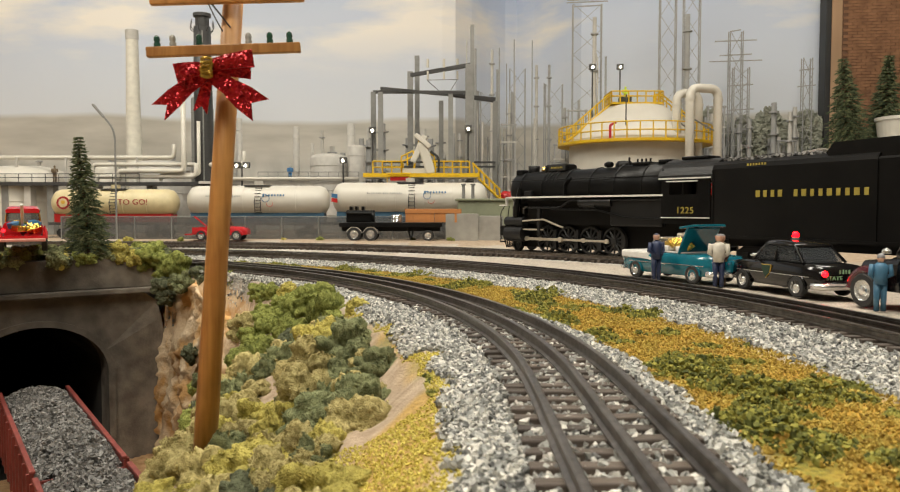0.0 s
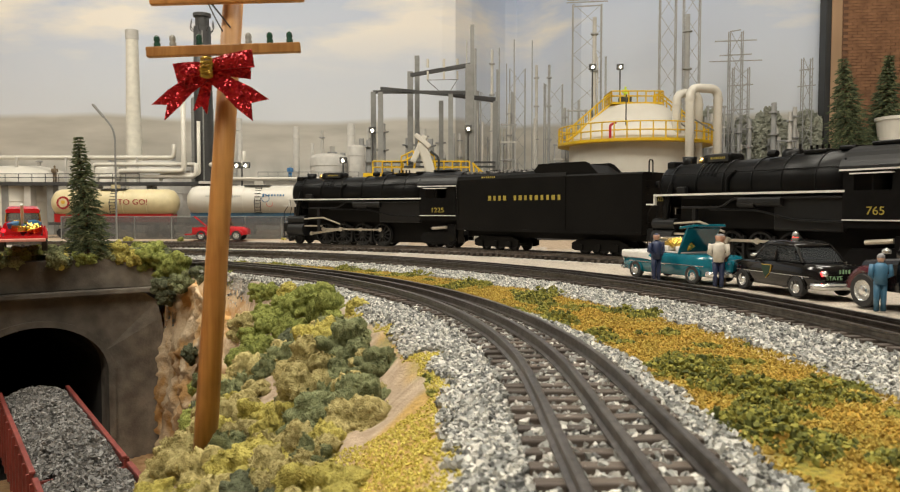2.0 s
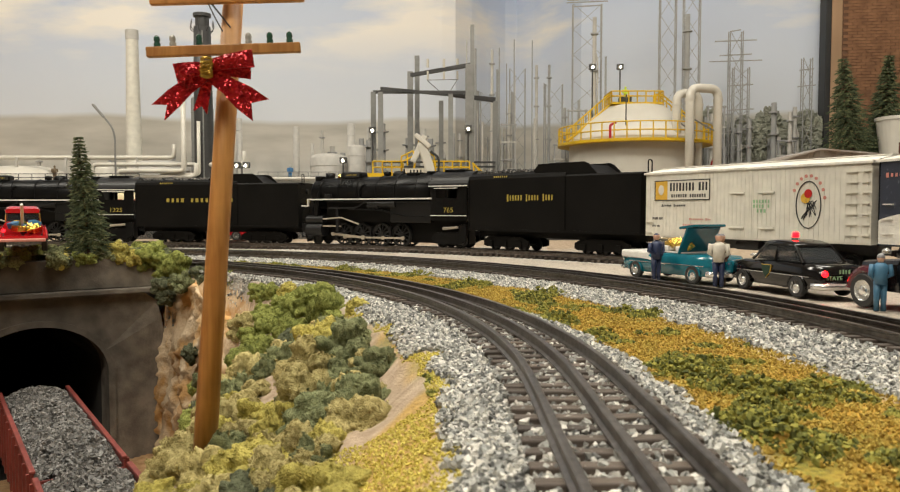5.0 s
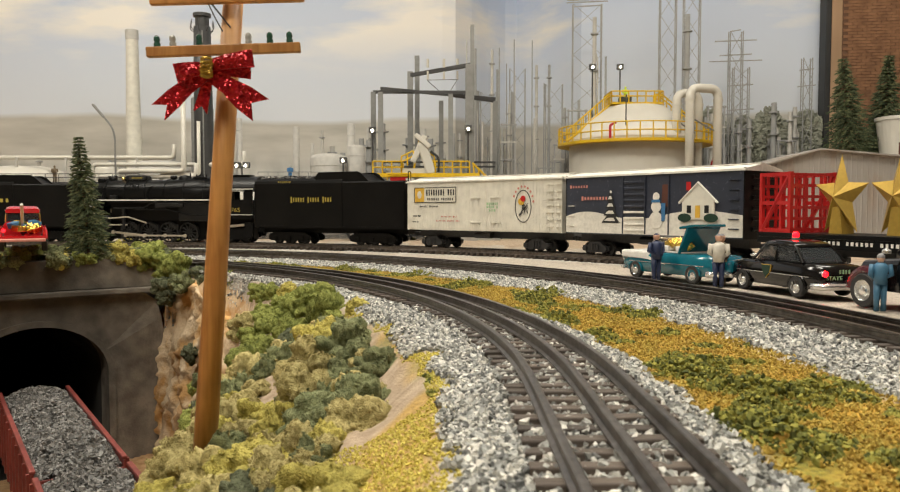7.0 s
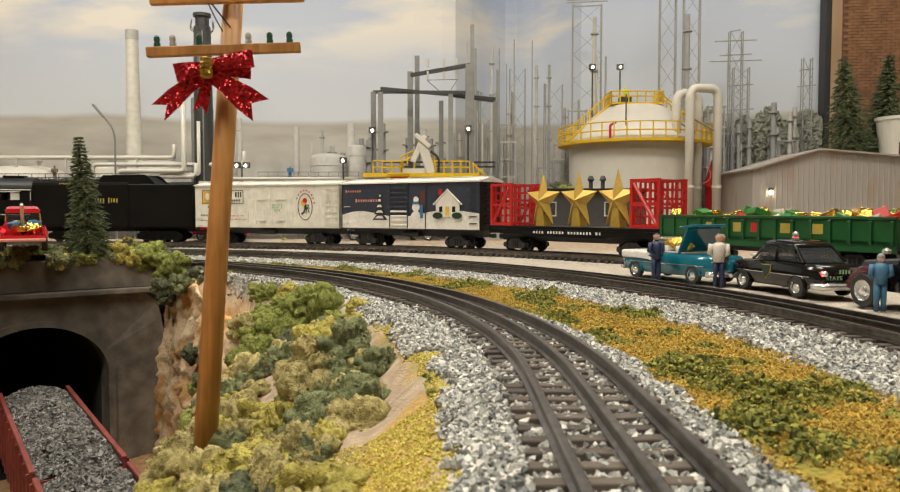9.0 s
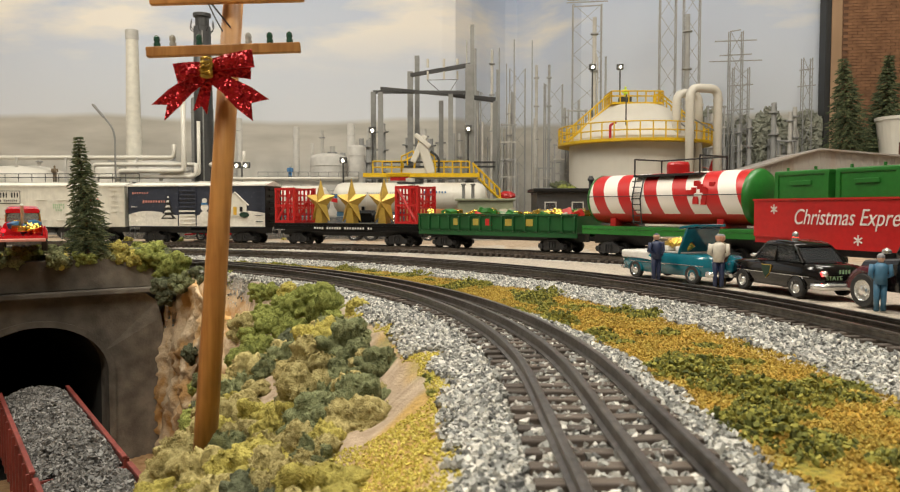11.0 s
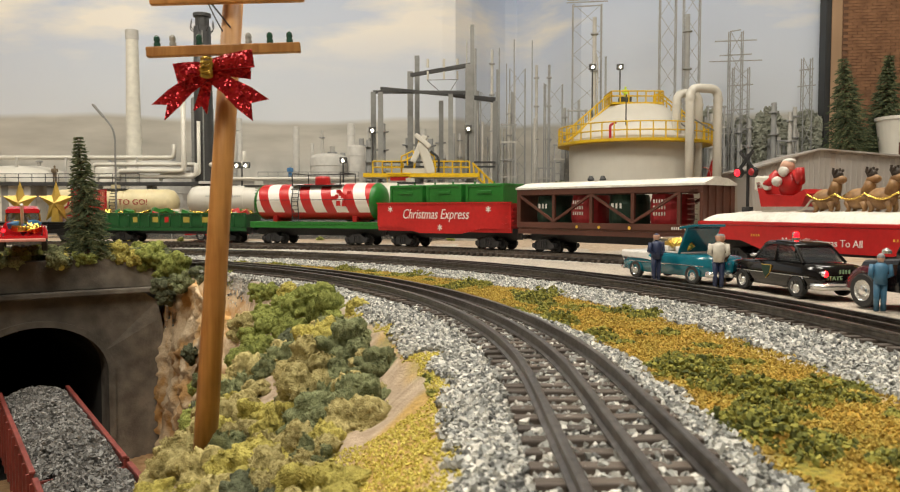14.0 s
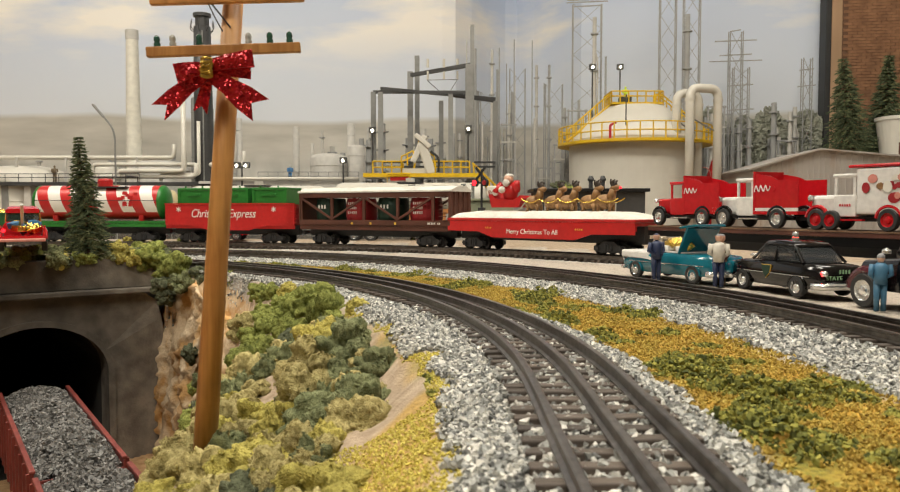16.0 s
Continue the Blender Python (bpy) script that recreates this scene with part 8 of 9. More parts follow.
red_tarp()
figurine(-0.872, 1.715, 0.1155, 0.037, (M_BROWNCLOTH, M_BROWNCLOTH), M_BROWNCLOTH, "small brown painted worker figurine on the walkway", 10)
figurine(-0.352, 1.712, 0.1175, 0.036, (M_BLUEP, M_BLUEP), M_PALE, "small blue painted worker figurine at the railing", 20)


def domed_tank():
    d = thing("domed_tank", "large white domed storage tank with yellow railings", "storage tank", pose(0.420, 1.78, 0))
    r = 0.146
    part("shell", fixed(lathe(B(), [(r, 0), (r, 0.2040), (0, 0.2040)], 64)), M_TANKW, d, smooth=False)
    part("roof", fixed(lathe(B(), [(r + 0.001, 0.2042), (r + 0.001, 0.212), (r * 0.78, 0.250), (r * 0.46, 0.288), (0, 0.289)], 64)), M_TANKW, d)
    part("walkway", fixed(lathe(B(), [(r + 0.0015, 0.1985), (r + 0.026, 0.1985), (r + 0.026, 0.2045), (r + 0.0015, 0.2045), (r + 0.0015, 0.1985)], 64)), M_YELLOW, d)
    ring = [((r + 0.024) * math.cos(a), (r + 0.024) * math.sin(a)) for a in (2 * math.pi * i / 40 for i in range(40))]
    for x, y in ring:
        part("post", cyl(B(), (x, y, 0.2046), (x, y, 0.2390), 0.0015, seg=6), M_YELLOW, d)
    for z in (0.2215, 0.2390):
        part("rail", tube(B(), [(x, y, z) for x, y in ring], 0.0016, 6, True), M_YELLOW, d)
    for s, x0, x1 in ((-1, -0.152, -0.058), (1, 0.152, 0.048)):
        for yy in (-0.030, -0.005):
            part("stair_stringer", tube(B(), [(x0, yy, 0.212), (x1, yy, 0.292)], 0.0030, 6), M_YELLOW, d)
            part("stair_rail", tube(B(), [(x0, yy, 0.236), (x1, yy, 0.318)], 0.0017, 6), M_YELLOW, d)
            for i in range(7):
                a = Vector((x0, yy, 0.212)).lerp(Vector((x1, yy, 0.292)), i / 6)
                part("stair_post", cyl(B(), a, a + Vector((0, 0, 0.025)), 0.0014, seg=6), M_YELLOW, d)
    part("top_deck", box(B(), -0.062, 0.052, -0.050, 0.03, 0.2892, 0.2935), M_YELLOW, d)
    rail_run("rail", [(-0.062, 0.03, 0.2935), (-0.062, -0.050, 0.2935), (0.052, -0.050, 0.2935), (0.052, 0.03, 0.2935)], 0.024, M_YELLOW, d, 0.02, 0.0016)
    part("hatch", box(B(), -0.040, -0.015, -0.040, -0.015, 0.2936, 0.306), M_DARKST, d)
    part("gauge_pipe", tube(B(), [(-0.045, -0.118, 0.215), (-0.045, -0.118, 0.300)], 0.0014, 6), M_DARKST, d)
    for x in (-0.085, 0.076):
        part("red_hydrant_pipe", tube(B(), bend([(x, -0.150, 0.205), (x, -0.150, 0.232), (x + 0.012, -0.150, 0.238)], 0.004), 0.0028, 8), M_RED, d)
    bm = tube(B(), [near(0.128, 0.130, -0.115) @ Vector((a, b, -0.02)) for a, b in disc(0.017, 24)], 0.0012, 6, True)
    part("round_emblem", bm, M_PALERED, d)


domed_tank()
figurine(0.392, 1.745, 0.2936, 0.036, (M_NEON, M_NEON), M_NEON, "worker figurine in neon yellow on the tank roof", 10, M_NEON)


def u_pipes():
    for x0, x1, y, z, label in ((0.482, 0.535, 1.66, 0.303, "white inverted-U process pipe with collars"), (0.492, 0.556, 1.60, 0.305, "white inverted-U process pipe in front of the tank")):
        u = thing("looped_pipe", label, "pipe", pose(0, y, 0), group="looped white pipes")
        part("pipe", tube(B(), bend([(x0, 0, 0), (x0, 0, z), (x1, 0.02, z), (x1, 0.02, 0)], 0.021, 8), 0.0090, 18), M_TANKW, u, smooth=True)
        for x, yy in ((x0, 0), (x1, 0.02)):
            for zz in (z - 0.026, 0.10):
                part("collar", cyl(B(), (x, yy, zz), (x, yy, zz + 0.005), 0.0102, seg=20), M_TANKW, u)
            part("foot", box(B(), x - 0.018, x + 0.018, yy - 0.018, yy + 0.018, -0.002, 0.010, 0.002), M_CONCRETE, u)
        part("brace", tube(B(), [(x0, 0, 0.245), (x1, 0.02, 0.215)], 0.0016, 6), M_STEEL, u)


u_pipes()


def shed():
    s = thing("corrugated_shed", "rusty grey corrugated metal shed with a lit wall lamp", "shed", pose(0.560, 1.445, 0, 0, 0, -6))
    L, D, eave, peak, px = 0.50, 0.26, 0.130, 0.165, 0.120
    part("wall", fixed(prism(B(), [(0.003, 0), (L, 0), (L, eave), (px, peak), (0.003, eave)], 0.002, D)), M_CORR, s)
    n = 52
    for i in range(n):
        x = 0.004 + (L - 0.008) * i / n
        top = eave + (peak - eave) * x / px if x < px else eave + (peak - eave) * (L - x) / (L - px)
        part("rib", cyl(B(), (x + 0.004, 0.0018, 0), (x + 0.004, 0.0018, top - 0.0015), 0.0013, seg=6, caps=False), M_CORR, s)
    for a, b in (((-0.006, eave - 0.002), (px, peak)), ((px, peak), (L + 0.006, eave - 0.002))):
        d = Vector((b[0] - a[0], b[1] - a[1])).normalized()
        nrm = Vector((-d.y, d.x)) * 0.003
        part("roof", fixed(prism(B(), [a, b, (b[0] + nrm.x, b[1] + nrm.y), (a[0] + nrm.x, a[1] + nrm.y)], -0.008, D + 0.006)), M_CORR, s)
    part("stove_pipe", cyl(B(), (0.285, 0.05, 0.13), (0.285, 0.05, 0.182), 0.004, seg=12), M_BROWN, s)
    lamp = part("wall_lamp", box(B(), 0.030, 0.040, -0.006, 0.0005, 0.092, 0.096, 0.001), M_DARKST, s)
    part("bulb", lathe(B(), [(0, -0.004), (0.003, -0.003), (0.0038, 0), (0.002, 0.003), (0, 0.0035)], 12, pose(0.035, -0.0045, 0.0875)), M_LAMPLIT, lamp)


shed()


def far_structures():
    """Lattice masts, columns and frames before the printed distance, haze painted into their greys."""
    def mast(x, y, z0, z1, w, label, bars_n, material, arms=()):
        t = thing("lattice_mast", label, "mast", pose(x, y, 0), group="hazy lattice masts")
        for dx in (-w, w):
            for dy in (-0.006, 0.006):
                part("leg", box(B(), dx - 0.0012, dx + 0.0012, dy - 0.001, dy + 0.001, z0, z1), material, t)
        for i in range(bars_n):
            z = z0 + (z1 - z0) * (i + 0.5) / bars_n
            dz = (z1 - z0) / bars_n * 0.5
            part("cross_brace", tube(B(), [(-w, -0.006, z - dz), (w, -0.006, z + dz)], 0.0008, 4), material, t)
            part("cross_brace", tube(B(), [(w, -0.006, z - dz), (-w, -0.006, z + dz)], 0.0008, 4), material, t)
        for z, k in arms:
            part("arm", tube(B(), [(-k, 0, z), (k, 0, z + 0.004)], 0.0018, 4), material, t)
        return t
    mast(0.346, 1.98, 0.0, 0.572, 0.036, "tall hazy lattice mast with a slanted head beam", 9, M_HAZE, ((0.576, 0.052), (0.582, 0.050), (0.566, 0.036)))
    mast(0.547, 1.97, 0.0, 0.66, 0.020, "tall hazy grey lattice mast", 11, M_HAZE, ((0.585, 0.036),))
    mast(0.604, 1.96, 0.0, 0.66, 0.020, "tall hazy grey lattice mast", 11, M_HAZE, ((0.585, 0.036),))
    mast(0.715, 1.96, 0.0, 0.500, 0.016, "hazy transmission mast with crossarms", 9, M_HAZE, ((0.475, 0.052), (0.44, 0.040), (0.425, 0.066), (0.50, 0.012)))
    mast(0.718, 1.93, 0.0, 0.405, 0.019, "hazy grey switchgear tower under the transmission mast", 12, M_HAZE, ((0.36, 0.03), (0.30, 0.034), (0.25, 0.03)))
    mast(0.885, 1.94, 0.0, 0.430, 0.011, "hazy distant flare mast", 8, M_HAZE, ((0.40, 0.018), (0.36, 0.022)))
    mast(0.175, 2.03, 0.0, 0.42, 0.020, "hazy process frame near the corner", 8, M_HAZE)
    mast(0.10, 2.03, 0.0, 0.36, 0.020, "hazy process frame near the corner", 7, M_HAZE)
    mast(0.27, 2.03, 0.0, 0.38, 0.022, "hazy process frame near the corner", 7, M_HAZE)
    rnd = random.Random(77)
    spots = [(0.040 + rnd.uniform(0, 0.22), 1.96 + rnd.uniform(0, 0.08), rnd.uniform(0.22, 0.50), rnd.uniform(0.0016, 0.0045)) for i in range(26)]
    spots += [(0.26 + rnd.uniform(0, 0.42), 1.93 + rnd.uniform(0, 0.05), rnd.uniform(0.22, 0.34), rnd.uniform(0.002, 0.006)) for i in range(18)]
    spots += [(-0.42 + rnd.uniform(0, 0.45), 2.00 + rnd.uniform(0, 0.07), rnd.uniform(0.16, 0.29), rnd.uniform(0.003, 0.010)) for i in range(22)]
    spots += [(-1.1 + rnd.uniform(0, 0.6), 2.02 + rnd.uniform(0, 0.06), rnd.uniform(0.12, 0.20), rnd.uniform(0.003, 0.008)) for i in range(12)]
    spots += [(0.62 + rnd.uniform(0, 0.24), 1.90 + rnd.uniform(0, 0.05), rnd.uniform(0.20, 0.34), rnd.uniform(0.003, 0.008)) for i in range(14)]
    spots += [(0.5756, 1.90, 0.527, 0.0068), (0.354, 1.92, 0.525, 0.0058), (0.382, 1.92, 0.43, 0.003)]
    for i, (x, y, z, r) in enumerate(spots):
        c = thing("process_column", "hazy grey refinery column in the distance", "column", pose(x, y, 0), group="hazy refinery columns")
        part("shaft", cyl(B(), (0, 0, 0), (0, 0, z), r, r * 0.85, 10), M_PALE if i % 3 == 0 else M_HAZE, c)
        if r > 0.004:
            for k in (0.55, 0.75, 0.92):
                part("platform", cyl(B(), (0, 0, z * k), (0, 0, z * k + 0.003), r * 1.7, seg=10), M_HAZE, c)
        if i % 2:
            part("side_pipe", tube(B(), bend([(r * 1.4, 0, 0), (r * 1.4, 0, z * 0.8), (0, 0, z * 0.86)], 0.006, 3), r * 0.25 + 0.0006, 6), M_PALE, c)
    for i in range(16):
        x0 = 0.06 + rnd.uniform(0, 0.24) if i < 9 else 0.58 + rnd.uniform(0, 0.28)
        f = thing("steel_pipe_rack", "hazy steel rack with pipes in the distance", "pipe rack", pose(x0, 1.90 + rnd.uniform(0, 0.09), 0), group="hazy pipe frames")
        w, h = rnd.uniform(0.02, 0.05), rnd.uniform(0.16, 0.31)
        for dx in (0, w):
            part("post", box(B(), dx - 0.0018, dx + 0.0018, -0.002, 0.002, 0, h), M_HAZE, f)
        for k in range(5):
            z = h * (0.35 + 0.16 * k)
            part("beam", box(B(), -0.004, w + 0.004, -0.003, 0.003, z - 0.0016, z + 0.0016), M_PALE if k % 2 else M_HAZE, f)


far_structures()

# far woods behind the right of the plant, haze mixed into their green-grey
M_WOODS = mat("haze_tinted_woods", (0.33, 0.335, 0.27), 0.95, col2=(0.26, 0.265, 0.215), scale=60, stain=0.25)
wm = bpy.data.meshes.new("wooded_mound")
rnd = random.Random(21)
leaves = []
for i in range(11000):
    wx = rnd.uniform(0, 0.285)
    crest = 0.285 + 0.060 * noise.noise(Vector((wx * 22, 0, 0))) + 0.035 * noise.noise(Vector((wx * 70, 3, 0)))
    leaves.append((0.645 + wx, 2.075 - (0.285 + wx) * 0.227 + rnd.uniform(-0.014, 0.01), 0.05 + (crest - 0.05) * math.sqrt(rnd.random())))
lv, lf = stones(leaves, 0.003, 0.009, 22, 1.0)
wm.from_pydata(lv.tolist(), [], lf.tolist())
wm.materials.append(M_WOODS)
tagged(new("wooded_mound", wm), "hazy green-grey woods behind the plant", "woods", kind="stuff")


def shelf_and_trees():
    sh = thing("raised_shelf", "raised scenery shelf behind the shed", "shelf", pose(0.98, 1.755, 0), kind="structure")
    part("block", box(B(), -0.17, 0.35, -0.075, 0.10, -0.01, 0.150, 0.004), M_CONCRETE, sh)
    pine(0.236, 0.068, pose(0.896, 1.735, 0.1495, 0, -6), "full dark green model pine before the brick wall", 5, 34)
    pine(0.246, 0.060, pose(0.972, 1.755, 0.1495, 0, 3), "dark green model pine behind the white pot", 6, 34)
    pot = thing("white_pot", "plain white round pot on the raised shelf", "pot", pose(0.988, 1.690, 0.1498))
    part("body", fixed(lathe(B(), [(0.046, 0), (0.058, 0.097), (0.061, 0.098), (0.061, 0.105), (0.054, 0.105), (0.054, 0.094), (0, 0.092)], 36)), M_TANKW, pot, smooth=False)
    r = thing("red_tinsel_bow", "small red and white tinsel ornament on the shelf", "ornament", pose(0.843, 1.70, 0.155))
    for i, (x, z, rr) in enumerate(((0, 0.008, 0.010), (0.014, 0.012, 0.012), (0.030, 0.010, 0.012), (-0.012, 0.010, 0.007))):
        b = B()
        blob(b, (x, 0, z), rr, 2, (1, 0.7, 0.8))
        part("tinsel", b, M_TANKW if i == 3 else M_GLITTER, r)
    k = thing("red_cone_roof", "red cone-roofed ornament behind the pipes", "ornament", pose(0.585, 1.72, 0))
    part("base", cyl(B(), (0, 0, 0), (0, 0, 0.105), 0.020, seg=20), M_RED, k)
    part("cone", cyl(B(), (0, 0, 0.1052), (0, 0, 0.175), 0.024, 0.003, 24), M_RED, k)


shelf_and_trees()


def small_yard():
    b = thing("utility_cabinet", "grey concrete utility enclosure beside the trailer", "cabinet", pose(0.040, 1.43, -0.002))
    part("body", box(B(), -0.048, 0.012, -0.02, 0.02, 0, 0.050, 0.001), M_CONCRETE, b)
    part("body", box(B(), 0.0122, 0.052, -0.015, 0.02, 0, 0.046, 0.001), M_CONCRETE, b)
    g = thing("pump_house", "low sage green pump house with two vents", "pump house", pose(0.060, 1.505, -0.002))
    part("wall", box(B(), -0.045, 0.060, -0.02, 0.03, 0, 0.074, 0.001), M_SAGE, g)
    part("roof", box(B(), -0.050, 0.065, -0.024, 0.034, 0.0742, 0.0785, 0.001), M_SAGE, g)
    for x in (-0.034, -0.016):
        part("vent", cyl(B(), (x, -0.01, 0.0786), (x, -0.01, 0.104), 0.0032, seg=12), M_STEEL, g)
        part("vent_cap", cyl(B(), (x, -0.01, 0.1042), (x, -0.01, 0.107), 0.0052, seg=12), M_STEEL, g)
    d = thing("dark_station", "low dark building with roof vents behind the track", "building", pose(0.245, 1.47, -0.002))
    part("wall", box(B(), -0.085, 0.115, -0.04, 0.06, 0, 0.090, 0.001), M_DARKST, d)
    part("roof", box(B(), -0.092, 0.122, -0.048, 0.066, 0.0902, 0.0965, 0.001), M_GRAPHITE, d)
    for x in (-0.06, -0.01, 0.05):
        w = part("window_frame", box(B(), x - 0.011, x + 0.011, -0.0425, -0.0402, 0.045, 0.072), M_PALE, d)
        part("pane", box(B(), x - 0.009, x + 0.009, -0.0430, -0.0426, 0.047, 0.070), M_GLASS, w)
    for x in (0.025, 0.048):
        part("chimney_pot", fixed(lathe(B(), [(0.004, 0.0966), (0.004, 0.112), (0.0065, 0.113), (0.0065, 0.116), (0.003, 0.122), (0, 0.122)], 12, pose(x, 0.02, 0))), M_DARKST, d)
    shrub(0.235, 1.56, 0.026, 1, 7001, z=0.085)
    o = shrub(0.225, 1.58, 0.022, 4, 7002, z=0.10)
    for i, (x, y, r) in enumerate(((-0.60, 1.44, 0.010), (-0.24, 1.43, 0.008), (-0.31, 1.44, 0.006), (0.0, 1.41, 0.008), (-0.07, 1.44, 0.006), (-0.50, 1.44, 0.007))):
        shrub(x, y, r, 1 if i % 2 else 0, 7100 + i)


small_yard()


def flatbed_trailer():
    t = thing("flatbed_trailer", "black flatbed trailer with chrome wheels and machinery load", "trailer", pose(-0.108, 1.425, -0.002))
    part("deck", box(B(), -0.093, 0.094, -0.022, 0.022, 0.026, 0.034, 0.001), M_ENGINE, t)
    part("beam", box(B(), -0.090, 0.090, -0.008, 0.008, 0.018, 0.0259), M_ENGINE, t)
    for x in (-0.066, -0.036, 0.068):
        for s in (-1, 1):
            road_wheel(t, x, s * 0.019, 0.0125 if x < 0 else 0.010, M_CHROME)
    for s in (-1, 1):
        part("mudguard", tube(B(), [(x, s * 0.019, 0.0135 + 0.0125 * math.sin(a)) for x, a in ((-0.066 + 0.0135 * math.cos(q), q) for q in (0.1 + 0.25 * j for j in range(12)))], 0.0011, 6), M_CHROME, t)
        part("mudguard", tube(B(), [(x, s * 0.019, 0.0135 + 0.0125 * math.sin(a)) for x, a in ((-0.036 + 0.0135 * math.cos(q), q) for q in (0.1 + 0.25 * j for j in range(12)))], 0.0011, 6), M_CHROME, t)
        part("landing_leg", tube(B(), [(0.030, s * 0.012, 0.026), (0.036, s * 0.012, 0.002), (0.042, s * 0.012, 0.026)], 0.0016, 6), M_ENGINE, t)
    m = thing("machine_load", "black machine engine strapped on the trailer", "machine", pose(-0.165, 1.425, 0.0322))
    bm = box(B(), -0.024, 0.022, -0.014, 0.014, 0.0, 0.022, 0.002)
    for x in (-0.016, -0.006, 0.006):
        box(bm, x - 0.0025, x + 0.0025, -0.012, 0.012, 0.0222, 0.029, 0.001)
    part("block", bm, M_ENGINE, m)
    part("flywheel", cyl(B(), (0.0222, -0.004, 0.011), (0.027, -0.004, 0.011), 0.011, seg=20), M_ENGINE, m)
    part("manifold", tube(B(), [(-0.022, -0.0165, 0.017), (0.022, -0.0165, 0.017)], 0.0025, 8), M_ENGINE, m)
    c = thing("cable_drum", "silver ribbed drum standing on the trailer", "drum", pose(-0.098, 1.425, 0.0322))
    part("drum", cyl(B(), (0, 0, 0), (0, 0, 0.014), 0.009, seg=20), M_CHROME, c)
    for i in range(4):
        part("rib", tube(B(), [(0.0094 * math.cos(a), 0.0094 * math.sin(a), 0.002 + i * 0.0033) for a in (2 * math.pi * k / 20 for k in range(20))], 0.0007, 5, True), M_CHROME, c)
    for x, w in ((-0.055, 0.026), (-0.004, 0.024)):
        k = thing("orange_crate", "orange-brown wooden crate on the trailer", "crate", pose(x, 1.425, 0.0322), group="crates on the trailer")
        part("body", box(B(), -w, w, -0.014, 0.014, 0, 0.016), M_ORANGE, k)
        part("lid", box(B(), -w - 0.001, w + 0.001, -0.015, 0.015, 0.0162, 0.0245, 0.0006), M_ORANGE, k)
        for dx in (-w * 0.6, w * 0.6):
            part("batten", box(B(), dx - 0.002, dx + 0.002, -0.0158, -0.0142, 0.0, 0.016), M_ORANGE, k)


flatbed_trailer()


# ---- vehicles ----
def swept(bm, sections):
    """A skin over cross sections, each (x, [(y, z), ...]), mirrored about y = 0 by the caller's points."""
    rings = [[bm.verts.new((x, y, z)) for y, z in pts] for x, pts in sections]
    for a, b in zip(rings, rings[1:]):
        n = len(a)
        for i in range(n):
            j = (i + 1) % n
            bm.faces.new((a[i], a[j], b[j], b[i]))
    bm.faces.new(rings[0]), bm.faces.new(rings[-1][::-1])
    return fixed(bm)


def hull(w, z0, z1, r=0.004):
    """A rounded box section."""
    return [(-w, z0), (w, z0), (w + 0.0006, (z0 + z1) / 2), (w, z1 - r), (w - r * 0.4, z1 - r * 0.3), (w - r, z1), (-w + r, z1), (-w + r * 0.4, z1 - r * 0.3), (-w, z1 - r), (-w - 0.0006, (z0 + z1) / 2)]


